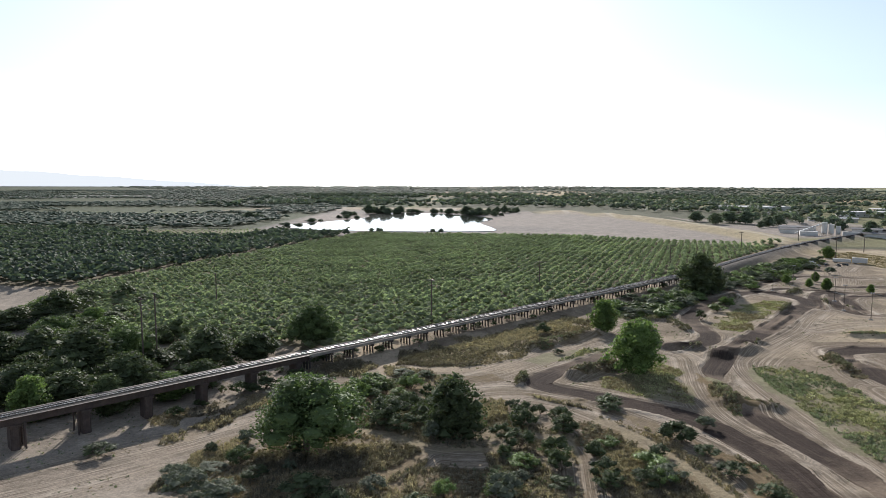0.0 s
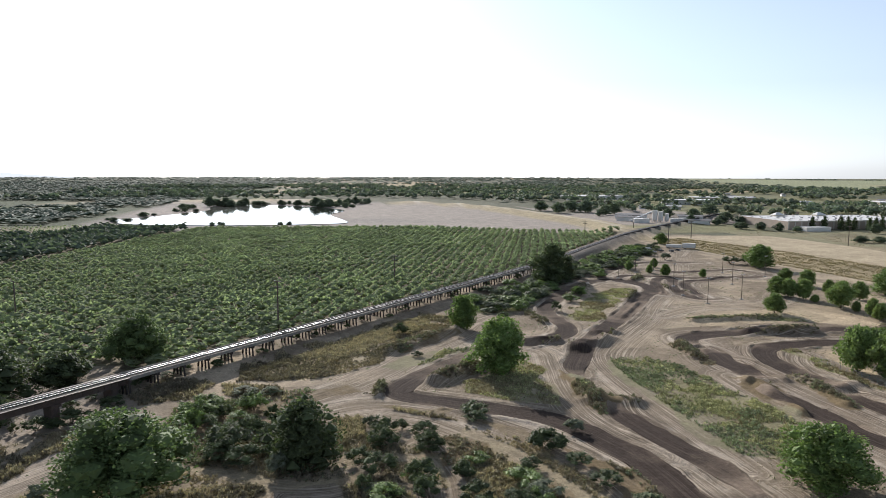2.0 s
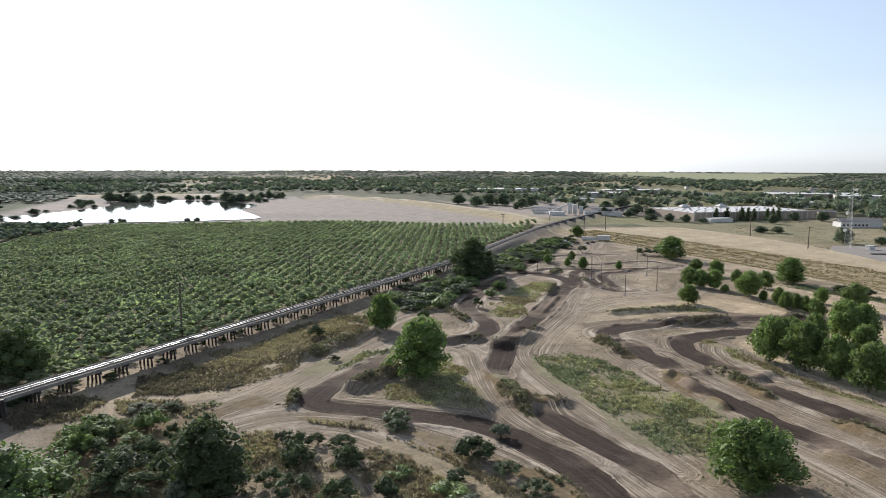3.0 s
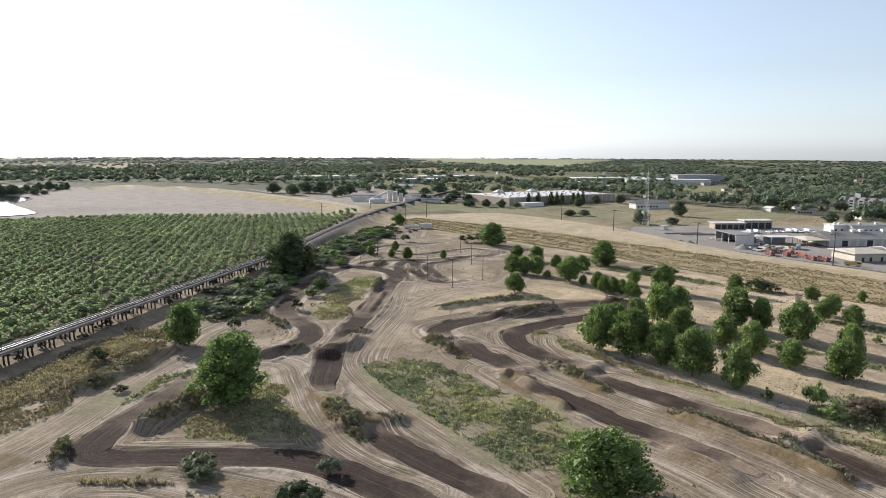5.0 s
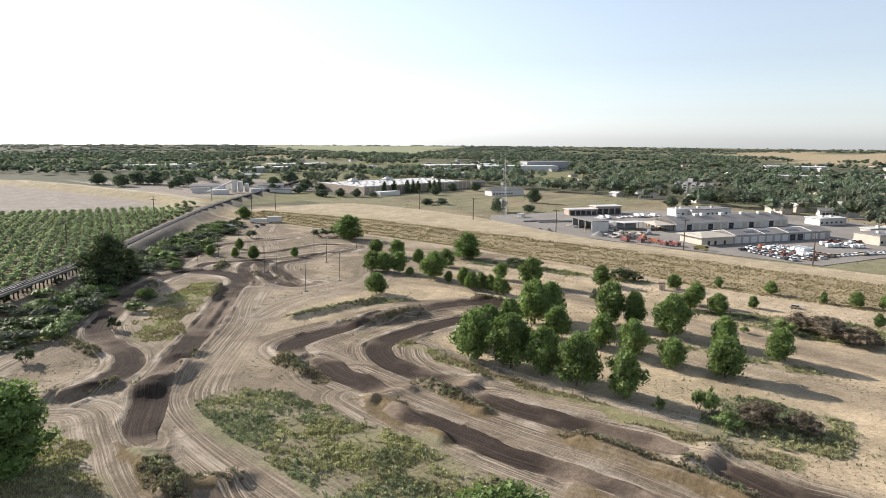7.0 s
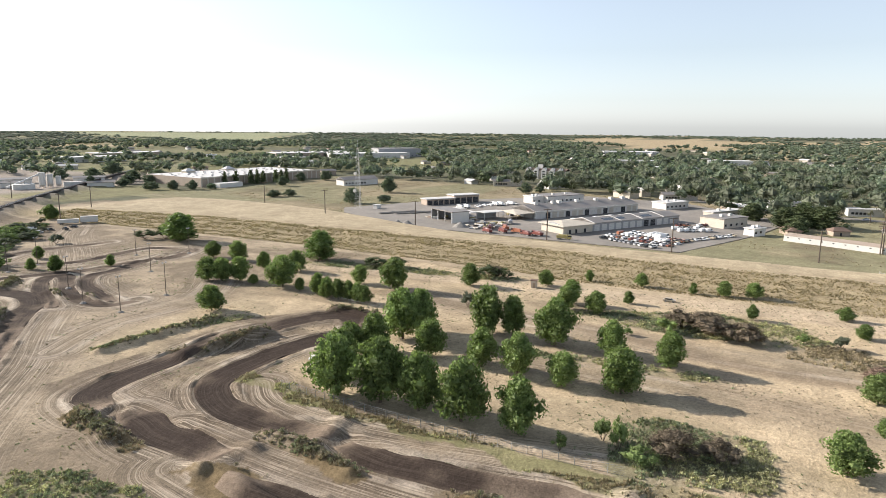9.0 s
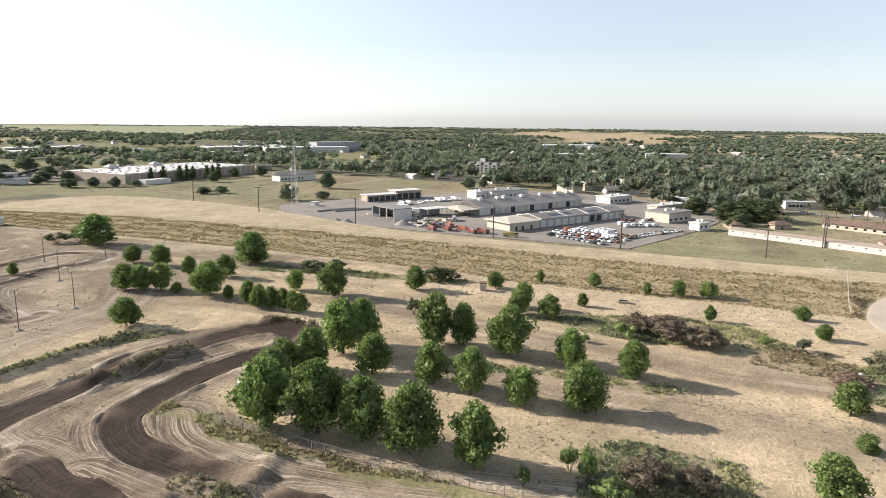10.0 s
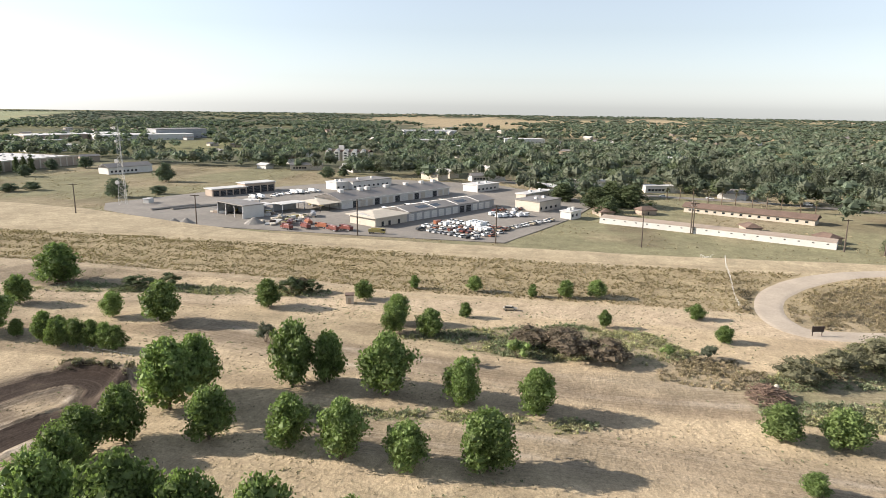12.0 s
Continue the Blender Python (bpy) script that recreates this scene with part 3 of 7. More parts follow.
WEED_PATCHES = [
    # rings and what grows there
    ([(97, 225), (109, 226), (117, 216), (118, 199), (121, 186), (125, 169), (123, 157), (122, 149), (106, 140), (97, 146), (92, 153), (91, 163), (92, 177), (92, 196), (94, 217)], "weed"),
    ([(104, 200), (114, 196), (121, 180), (123, 160), (112, 150), (104, 165)], "yellow"),
    ([(76, 215), (81, 208), (82, 190), (79, 180), (74, 176), (72, 190)], "rust"), ([(77, 212), (81, 209), (81, 195), (76, 196)], "weed"),
    ([(26, 225), (40, 233), (56, 243), (52, 247), (34, 240), (20, 230)], "weed"),
    ([(40, 203), (46, 210), (58, 222), (68, 231), (72, 221), (67, 196), (64, 187), (58, 188)], "yellow"),
    ([(106, 284), (119, 310), (130, 322), (156, 352), (168, 350), (154, 330), (134, 306), (116, 278)], "yellow"), ([(136, 322), (156, 350), (166, 349), (152, 332)], "yellow"),
    ([(156, 277), (184, 277), (206, 268), (206, 262), (184, 271), (158, 272)], "weed"),
    ([(163, 228), (170, 232), (168, 210), (166, 185), (167, 150), (170, 110), (163, 110), (162, 150), (161, 200)], "yellow"),
    ([(144, 199), (148, 197), (147, 185), (146, 168), (141, 168), (141, 182)], "rust"), ([(127, 240), (134, 241), (133, 226), (129, 213), (125, 214)], "rust"),
    ([(143, 153), (149, 153), (153, 140), (151, 128), (148, 110), (142, 108), (142, 125)], "rust"), ([(126, 138), (131, 138), (131, 122), (126, 120)], "rust"),
    ([(127, 200), (133, 190), (129, 164), (124, 164), (124, 182)], "rust"), ([(165, 258), (195, 251), (196, 246), (168, 247)], "rust"),
    ([(34, 215), (48, 227), (54, 224), (40, 211), (35, 209)], "rust"), ([(24, 248), (50, 272), (57, 268), (30, 243)], "rust"),
    ([(60, 306), (97, 350), (130, 386), (205, 472), (275, 550), (276, 520), (210, 440), (152, 392), (132, 370), (110, 330), (82, 296)], "weed"),
    ([(-14, 218), (20, 250), (40, 280), (72, 312), (66, 296), (44, 268), (24, 240), (2, 222)], "straw"),
    ([(-30, 203), (-12, 212), (10, 212), (14, 206), (-6, 200), (-26, 196)], "rust"),
    ([(-55, 135), (-40, 165), (-22, 180), (0, 178), (14, 172), (28, 160), (26, 145), (0, 152), (-20, 146), (-30, 120), (-50, 115)], "straw"),
    ([(36, 176), (52, 158), (56, 130), (52, 112), (36, 120), (34, 150)], "straw"), ([(-18, 138), (6, 142), (24, 132), (24, 112), (-10, 112)], "rust"),
    ([(56, 160), (66, 145), (68, 118), (60, 118), (58, 140)], "rust"),
    ([(-90, 178), (-72, 192), (-60, 195), (-56, 188), (-70, 180), (-84, 170)], "straw"),
    ([(268, 178), (280, 160), (292, 130), (290, 108), (278, 96), (266, 106), (262, 140)], "weed"),
    ([(258, 108), (272, 108), (276, 88), (264, 80), (254, 90)], "straw"), ([(216, 185), (222, 182), (228, 150), (231, 122), (226, 120), (222, 150)], "weed"),
    ([(166, 128), (186, 138), (198, 130), (198, 108), (176, 104)], "weed"), ([(278, 320), (292, 300), (300, 250), (306, 215), (300, 210), (292, 250), (282, 290)], "weed"),
    ([(305, 62), (322, 78), (345, 78), (340, 66), (322, 62)], "straw"), ([(312, 60), (342, 56), (358, 30), (352, -20), (300, -20), (296, 40)], "straw"),
    ([(242, 90), (262, 86), (300, 52), (300, 0), (240, 0)], "weed"),
    # dense tall dry grass
    ([(-22, 236), (2, 260), (32, 292), (46, 305), (58, 297), (27, 262), (7, 236), (-10, 220), (-24, 222)], "tall"), ([(-80, 164), (-72, 173), (-66, 184), (-58, 192), (-56, 184), (-62, 174), (-68, 165), (-77, 158)], "tall"),
    ([(-48, 146), (-33, 155), (-13, 154), (-9, 146), (-8, 120), (-40, 112)], "tall"), ([(-28, 220), (-10, 214), (-7, 203), (-20, 206), (-28, 212)], "tall"), ([(31, 156), (41, 155), (47, 147), (52, 132), (50, 112), (34, 112), (28, 137)], "tall"),
    ([(26, 163), (34, 170), (41, 163), (40, 155), (27, 154)], "rust"), ([(2, 158), (14, 154), (20, 138), (22, 112), (6, 112), (6, 139)], "tall"), ([(17, 194), (27, 191), (38, 186), (35, 180), (26, 185)], "tall"), ([(40, 181), (51, 171), (53, 165), (50, 160), (42, 173)], "tall"),
    ([(60, 158), (66, 140), (70, 118), (62, 118), (58, 150)], "rust"), ([(-64, 158), (-55, 163), (-52, 153), (-56, 130), (-66, 130)], "tall"), ([(4, 186), (13, 187), (13, 172), (5, 169)], "tall"), ([(-40, 203), (-28, 208), (-10, 198), (-2, 186), (-2, 172), (-16, 162), (-26, 164), (-34, 180)], "rust"),
    ([(-52, 214), (-40, 226), (-30, 222), (-34, 208), (-46, 204)], "tall"),
]
YARD = [(400, 330), (401, 300), (402, 232), (405, 168), (462, 149), (492, 140), (560, 128), (640, 215), (645, 300), (590, 350), (520, 402), (452, 428), (430, 410)]


FAR_FIELDS = [([(2050, 640), (2500, 900), (3286, 1350), (3900, 760), (2650, 300)], (0.44, 0.35, 0.22)), ([(3150, -220), (3250, -60), (4000, 60), (4000, -160)], (0.44, 0.35, 0.22)),
              ([(1700, 1850), (1850, 2741), (2500, 4400), (3600, 3250)], (0.33, 0.34, 0.2)), ([(-1400, 2150), (-1390, 2330), (-1040, 2290), (-1050, 2140)], (0.6, 0.58, 0.54)),
              ([(-1000, 1690), (-980, 1800), (-780, 1860), (-790, 1770)], (0.5, 0.44, 0.36)), ([(-450, 775), (-330, 700), (-235, 690), (-232, 815)], (0.3, 0.27, 0.16)), ([(-900, 1150), (-850, 1260), (-340, 1130), (-350, 1090)], (0.17, 0.2, 0.085)), ([(1250, 150), (1260, 260), (1420, 230), (1400, 130)], (0.3, 0.27, 0.18)), ([(900, 180), (940, 230), (1010, 200), (980, 150)], (0.2, 0.22, 0.1))]


def in_field(x, y):
    hit = np.zeros(np.shape(x), bool)
    for ring, tone in FAR_FIELDS:
        hit |= inside(x, y, ring)
    return hit


def spaced(parts):
    return np.unique(np.round(np.concatenate(parts), 3))


def growing(start, end, first, rate=1.18):
    out, step, p = [], first, abs(start)
    sign = 1 if end > start else -1
    q = start
    while (q < end) if sign > 0 else (q > end):
        q += sign * step
        step *= rate
        out.append(q)
    out[-1] = end
    return np.array(out)


def build_ground():
    xs = spaced([np.arange(-110, 0, 1.5), np.arange(0, 240, 0.75), np.arange(240, 400, 1.5), growing(400, 5000, 1.6), growing(-110, -5000, 1.6)])
    ys = spaced([np.arange(90, 140, 1.5), np.arange(140, 300, 0.75), np.arange(300, 480, 1.5), growing(480, 5000, 1.6, 1.12), growing(90, -5000, 2.0)])
    gx, gy = (a.ravel() for a in np.meshgrid(xs, ys))
    z = ground_z(gx, gy) + lips(gx, gy)
    n, m = len(xs), len(ys)
    i = (np.arange(m - 1)[:, None] * n + np.arange(n - 1)[None]).ravel()
    me = mesh_np("ground", np.stack([gx, gy, z], 1), np.stack([i, i + 1, i + n + 1, i + n], 1), GROUND, True)

    # what covers the soil
    c = np.empty((len(gx), 3))
    patch = cloud(gx, gy, 60, 5)
    c[:] = TOWN * (0.8 + 0.4 * patch)[:, None]

    def lay(colour, amount):
        a = np.clip(amount, 0, 1)[:, None]
        c[:] = c * (1 - a) + np.asarray(colour) * a
    far = np.hypot(gx, gy)
    lay((0.24, 0.23, 0.12), smoothstep(0.55, 0.65, cloud(gx, gy, 420, 8, 2)) * (far > 900))
    lay((0.42, 0.34, 0.2), smoothstep(0.6, 0.64, cloud(gx, gy, 700, 21, 2)) * (far > 1500))
    lay((0.075, 0.088, 0.045), (gx < -130) & (gy > 420))
    lay((0.085, 0.1, 0.05), ((gx < -130) & (gy > 820)) * smoothstep(0.5, 0.56, cloud(gx * 0.5, gy, 260, 13, 2)))
    for ring, tone in FAR_FIELDS:
        lay(tone, inside(gx, gy, ring))
    # the flood plain and park
    plain = (gx < 380) & (gy < 620) & (gx > -900)
    lay(DIRT, plain)
    lay(SAND, plain * smoothstep(0.45, 0.6, cloud(gx, gy, 24, 2, 5)) * 0.8)
    lay((0.24, 0.19, 0.125), plain * (gx < 75) * (gy < 215) * smoothstep(0.38, 0.52, cloud(gx, gy, 11, 83, 4)) * 0.75)
    park = smoothstep(150, 165, gx) * (gx < 330) * smoothstep(310, 270, gy)
    lay((0.57, 0.45, 0.295), park * 0.9)
    lay(DRY, park * smoothstep(0.55, 0.62, cloud(gx * 3, gy, 60, 31)) * 0.5)
    lay(BROWN * 1.4, park * smoothstep(0.62, 0.7, cloud(gx * 4, gy, 80, 41)) * 0.5)
    lay((0.36, 0.305, 0.24), smoothstep(75, 40, by_line(gx, gy, RIVER, 80)[0]))
    lane = by_line(gx, gy, curve_through([(303, 40), (305, 75), (307, 110), (303, 150), (296, 200), (288, 255), (276, 320)], 6), 12)[0]
    lay((0.54, 0.43, 0.3), smoothstep(9, 6, lane) * 0.9)
    lane = by_line(gx, gy, curve_through([(248, 62), (243, 105), (246, 129), (254, 160), (257, 200), (256, 240), (250, 280)], 6), 12)[0]
    lay((0.3, 0.225, 0.145), smoothstep(6, 2, lane) * 0.75)
    # the levee
    toe, crest, back = (np.interp(gy, LEVEE_Y, k) for k in (LEVEE_TOE, LEVEE_CREST, LEVEE_BACK))
    on = (gy < 600)
    lay((0.37, 0.3, 0.185), on * smoothstep(-6, 2, gx - toe) * (1 - smoothstep(10, 22, gx - back)))
    lay(GOLD, on * smoothstep(-5, 1, gx - crest) * (1 - smoothstep(0, 10, gx - back)))
    lay((0.4, 0.32, 0.21), on * np.exp(-((gx - crest - 5) / 2.2) ** 2) * 0.7)
    lay((0.5, 0.41, 0.28), on * np.exp(-((gx - toe + 7) / 1.6) ** 2) * 0.8)
    meadow = (gx > back + 12) * (gx < 720) * (gy < 640)
    lay(MEADOW, meadow)
    lay(DRY, meadow * smoothstep(0.45, 0.62, cloud(gx, gy, 60, 6, 5)) * 0.9)
    lay(BROWN, meadow * smoothstep(0.58, 0.7, cloud(gx, gy, 40, 61, 5)) * 0.6)
    # the bare basin behind the ring levee
    basin = (gx < np.interp(gy, [640, 760, 1000, 1130, 1330], [300, 318, 292, 262, 40])) & (gy > 640) & (gy < 1340) & (gx > -260) & ~inside(gx, gy, ORCHARD_RING)
    lay(FIELD, basin)
    lay((0.28, 0.25, 0.22), basin * smoothstep(0.5, 0.6, cloud(gx * 0.4, gy, 130, 9)) * 0.7)
    lay((0.2, 0.155, 0.11), inside(gx, gy, [(140, 262), (205, 262), (228, 240), (222, 220), (190, 222), (172, 200), (160, 120), (140, 120)]) * smoothstep(0.4, 0.55, cloud(gx, gy, 13, 97, 4)) * 0.7)
    ring = by_line(gx, gy, RING_LEVEE, 44)[0]
    lay((0.42, 0.35, 0.22), smoothstep(40, 20, ring))
    lay((0.52, 0.45, 0.33), smoothstep(5, 2, ring))
    lay((0.27, 0.25, 0.13), ((gx > 330) & (gy > 640) & (gy < 760) & (gx < 470)) * 0.8)
    lay(FIELD, ((gx > 340) & (gy > 740) & (gy < 1150) & (gx < 560)) * smoothstep(0.35, 0.5, cloud(gx, gy, 80, 4)))
    lay(ORCHARD_SOIL, inside(gx, gy, ORCHARD_RING) | inside(gx, gy, ORCHARD_LEFT))
    d, _, s = by_line(gx, gy, RAIL_LINE, 16)
    lay((0.2, 0.175, 0.145), smoothstep(12, 4, d) * (s > 440))
    # tracks and worn ways, and the wheel lines beside them
    rut = np.zeros((len(gx), 3), np.float32)
    close = (gx > -130) & (gx < 330) & (gy > 75) & (gy < 470)
    best = np.full(len(gx), 1e9)
    chalk, rough_edge, worn = cloud(gx, gy, 14, 71, 4), cloud(gx, gy, 16, 91, 4), cloud(gx, gy, 9, 15)
    for line, w, dark in [(l, t[1], True) for l, t in zip(TRACK_LINES, TRACKS)] + [(l, t[1], False) for l, t in zip(PATH_LINES, PATHS)]:
        d, side, along = by_line(gx, gy, line, w + 22)
        k = np.flatnonzero(d < best)
        best[k] = d[k]
        rut[k, 0], rut[k, 1] = side[k], along[k]
        k = np.flatnonzero(d < w + 20)
        dk = d[k]

        def brush(colour, amount):
            a = np.clip(amount, 0, 1)[:, None]
            c[k] = c[k] * (1 - a) + np.asarray(colour) * a
        brush((0.225, 0.18, 0.13), smoothstep(w + 11, w + 1, dk) * (0.75 if dark else 0.7) * (0.65 + 0.9 * (worn[k] - 0.3)))
        brush((0.6, 0.515, 0.41), np.exp(-((dk - w - 1.3) / 1.1) ** 2) * smoothstep(0.42, 0.62, chalk[k]) * (0.95 if dark else 0.5))
        if dark:
            brush((0.12, 0.092, 0.07), smoothstep(w + 5, w, dk) * smoothstep(0.42, 0.6, rough_edge[k]) * 0.85)
    rut[:, 2] = smoothstep(18, 7, best) * np.where((gx > 200) & (gy < 300), 0.4, 1.0)
    lay((0.2, 0.155, 0.11), inside(gx, gy, [(136, 262), (205, 264), (230, 242), (222, 218), (190, 222), (172, 205), (158, 140), (138, 120), (128, 150), (130, 230)]) * smoothstep(0.38, 0.55, cloud(gx, gy, 13, 97, 4)) * 0.75)
    flat = close & (gx > 150) & (gx < 330) & (gy < 300) & (best > 10)
    rut[flat, 0], rut[flat, 1], rut[flat, 2] = gx[flat] * 0.8, gy[flat], 0.2
    for ring, grows in WEED_PATCHES:
        box = np.array(ring)
        k = np.flatnonzero((gx > box[:, 0].min() - 4) & (gx < box[:, 0].max() + 4) & (gy > box[:, 1].min() - 4) & (gy < box[:, 1].max() + 4))
        wob = (cloud(gx[k], gy[k], 8, 19) - 0.5) * 7
        a = inside(gx[k] + wob, gy[k] - wob, ring) * (0.55 + 0.45 * smoothstep(0.35, 0.55, cloud(gx[k], gy[k], 7, 23)))
        tone = {"weed": GREEN, "yellow": np.array((0.25, 0.23, 0.12)), "straw": DRY, "tall": np.array((0.25, 0.195, 0.12)), "rust": np.array((0.2, 0.15, 0.085))}[grows]
        c[k] = c[k] * (1 - a[:, None]) + tone * a[:, None]
        rut[k, 2] *= 1 - a
    c *= 0.81
    layer = me.color_attributes.new("cover", "FLOAT_COLOR", "POINT")
    layer.data.foreach_set("color", np.concatenate([c, np.ones((len(c), 1))], 1).astype(np.float32).ravel())
    layer = me.attributes.new("rut", "FLOAT_VECTOR", "POINT")
    layer.data.foreach_set("vector", rut.ravel())
    tagged(new("ground", me), "dry sandy flood plain with tyre marks and levees", "ground", kind="structure")


build_ground()


def ribbon(name, line, half, mat, label, lift=0.16, ragged=0.5, category="dirt track", seed=1, across=9, damp=None):
    """A worn strip laid on the ground along a line."""
    d = np.gradient(line, axis=0)
    d /= np.hypot(d[:, 0], d[:, 1])[:, None]
    side = np.stack([-d[:, 1], d[:, 0]], 1)
    run = np.concatenate([[0], np.cumsum(np.hypot(*np.diff(line, axis=0).T))])
    ends = np.minimum(1, np.minimum(run, run[-1] - run) / 9) if ragged else np.ones(len(run))
    rows, ruts = [], []
    for s in np.linspace(-1, 1, across):
        w = half * (0.5 + 0.5 * ends) + ragged * (value_noise(run, run * 0 + s * 40, 5, seed) - 0.5) * 2 * abs(s) * half * 0.35
        rows.append(line + side * (s * w)[:, None])
        ruts.append(np.stack([s * w, run, np.full(len(run), 0.85)], 1))
    p = np.stack(rows, 1).reshape(-1, 2)
    z = (ground_z(p[:, 0], p[:, 1]) + lips(p[:, 0], p[:, 1])).reshape(len(line), across) + lift
    z[:, [0, -1]] -= lift + 0.1
    z[[0, -1], :] -= lift + 0.1
    v = np.concatenate([p, z.reshape(-1, 1)], 1)
    i = (np.arange(len(line) - 1)[:, None] * across + np.arange(across - 1)[None]).ravel()
    me = mesh_np(name, v, np.stack([i, i + across, i + across + 1, i + 1], 1)[:, ::-1], mat, True)
    if mat is DAMP:
        sides = np.abs(np.linspace(-1, 1, across))[None] ** 4 * 0.45
        fade = np.clip(1.0 - np.minimum(run, run[-1] - run) / 9, 0, 1)[:, None]
        f = np.clip(sides + fade + (1.0 - damp)[:, None] * 1.05 + (cloud(p[:, 0], p[:, 1], 7, seed).reshape(len(line), across) - 0.66) * 1.3, 0, 1).reshape(-1, 1)
        tone = np.array((0.045, 0.033, 0.026)) * (1 - f) + np.array((0.22, 0.17, 0.125)) * f
        layer = me.color_attributes.new("cover", "FLOAT_COLOR", "POINT")
        layer.data.foreach_set("color", np.concatenate([tone, np.ones((len(tone), 1))], 1).astype(np.float32).ravel())
    layer = me.attributes.new("rut", "FLOAT_VECTOR", "POINT")
    layer.data.foreach_set("vector", np.stack(ruts, 1).reshape(-1, 3).astype(np.float32).ravel())
    return tagged(new(name, me), label, category, kind="structure")


for k, (points, half) in enumerate(TRACKS):
    ribbon("dirt_track", curve_through(points, 1.2), half, DAMP, "dark damp worked soil of a motocross track", seed=k + 2, damp=TRACK_DAMP[k], across=13)


def flat_area(name, ring, z, mat, label, category):
    me = Shape(mat).prism(ring, z - 0.6, z).mesh(name)
    return tagged(new(name, me), label, category, kind="structure")


flat_area("yard_pavement", YARD, 0.35, ASPHALT, "grey weathered asphalt of the vehicle yard", "pavement")
ribbon("gravel_road", ROAD_LINE, 4.8, GRAVEL_ROAD, "pale gravel road curling down from the levee", ragged=0.1, category="road")
POND = [(-228, 843), (-190, 815), (-112, 795), (-40, 792), (31, 804), (34, 850), (20, 957), (42, 1052), (-5, 1144), (-88, 1213), (-165, 1169), (-160, 1080), (-185, 1009), (-214, 942), (-245, 890)]
pond_line = curve_through(POND + POND[:1], 12)
flat_area("water", [tuple(p) for p in pond_line[:-1]], 0.7, WATER, "still shallow pond mirroring the bright sky", "pond")

# ---- railway trestle ----
def build_bridge():
    start, end = Vector((-190, 75, 0)), Vector((132, 407, 0))
    way = (end - start).normalized()
    turn = math.degrees(math.atan2(way.y, way.x))
    length = (end - start).length
    top = 5.5
    bridge = thing("railway_trestle", (start.x, start.y, 0), "long low railway trestle with pale deck and dark piers", "railway bridge", kind="structure", turn=turn)
    split = 196.0

    def floor_z(s, off=0.0):
        p = start + way * s + Vector((-way.y, way.x, 0)) * off
        return at_ground(p.x, p.y)
    # plate girder spans over the river bed, concrete spans beyond
    s = 0.0
    while s < split - 1:
        e = min(s + 16.0, split)
        span = part("steel_span", Shape(STEEL_DARK).box(s + 0.03, -2.5, top - 0.35, e - 0.03, 2.5, top - 0.1).box(s + 0.03, -2.3, top - 1.9, e - 0.03, -2.05, top - 0.3).box(s + 0.03, 2.05, top - 1.9, e - 0.03, 2.3, top - 0.3), bridge, "dark steel girder span")
        for k in range(8):
            x = s + 1 + k * (e - s - 2) / 7
            part("stiffener", Shape(STEEL_DARK).box(x - 0.08, -2.42, top - 1.85, x + 0.08, -2.3, top - 0.35), span)
        z = floor_z(s)
        pier = part("pier", Shape(STEEL_DARK).box(s - 1.1, -2.4, z - 1, s + 1.1, 2.4, top - 2.5, 0.5), bridge, "dark stained concrete pier")
        part("pier_cap", Shape(STEEL_DARK).box(s - 1.4, -2.8, top - 2.5, s + 1.4, 2.8, top - 1.9, 0.3), pier)
        s = e
    s = split
    while s < length:
        e = min(s + 8.8, length)
        span = part("concrete_span", Shape(CONCRETE).box(s + 0.04, -2.9, top - 0.75, e - 0.04, 2.9, top - 0.1), bridge, "pale concrete trestle span")
        part("kerb", Shape(CONCRETE).box(s + 0.04, -3.0, top - 0.5, e - 0.04, -2.75, top + 0.25), span)
        part("kerb", Shape(CONCRETE).box(s + 0.04, 2.75, top - 0.5, e - 0.04, 3.0, top + 0.25), span)
        z = floor_z(s)
        cap = part("pile_cap", Shape(TIMBER).box(s - 0.45, -2.9, top - 1.5, s + 0.45, 2.9, top - 0.75), bridge, "dark pile cap")
        for y in (-2.4, -0.8, 0.8, 2.4):
            part("pile", Shape(TIMBER).tube((s + random.uniform(-0.1, 0.1), y * 1.15, z - 1), (s, y, top - 1.5), 0.3, 0.27), cap)
        s = e
    # steel bents beside one pier
    for s, offs in ((114.0, (-2.3, -1.2, 1.2, 2.3)), (126.0, (-1.9, 1.9))):
        bent = part("steel_bent", Shape(STEEL_DARK).box(s - 0.3, -2.6, top - 2.4, s + 0.3, 2.6, top - 1.9), bridge)
        for o in offs:
            part("column", Shape(STEEL_DARK).tube((s, o * 1.2, floor_z(s) - 1), (s, o, top - 2.3), 0.22), bent)
    part("ballast_bed", Shape(BALLAST).box(0, -2.6, top - 0.1, length, 2.6, top + 0.08), bridge, "grey ballast between the rails")
    ties = Shape(TIMBER)
    for k in range(int(length / 0.6)):
        ties.box(k * 0.6, -1.3, top + 0.08, k * 0.6 + 0.24, 1.3, top + 0.2)
    tagged(part("ties", ties, bridge), kind="stuff")
    for y in (-0.76, 0.76):
        part("rail", Shape(RAIL).box(0, y - 0.07, top + 0.2, length, y + 0.07, top + 0.38), bridge, "polished steel rail")
    for y in (-2.95, 2.95):
        part("walkway", Shape(STEEL_DARK).box(0, y - 0.3, top + 0.0, split, y + 0.3, top + 0.12), bridge, "dark steel walkway strip")
    # the line goes on along its bank
    pts = [Vector((x, y, 0)) for x, y in RAIL_LINE[4:]]
    line = thing("railway_line", (0, 0, 0), "ballasted railway line on a low bank", "railway", kind="structure")
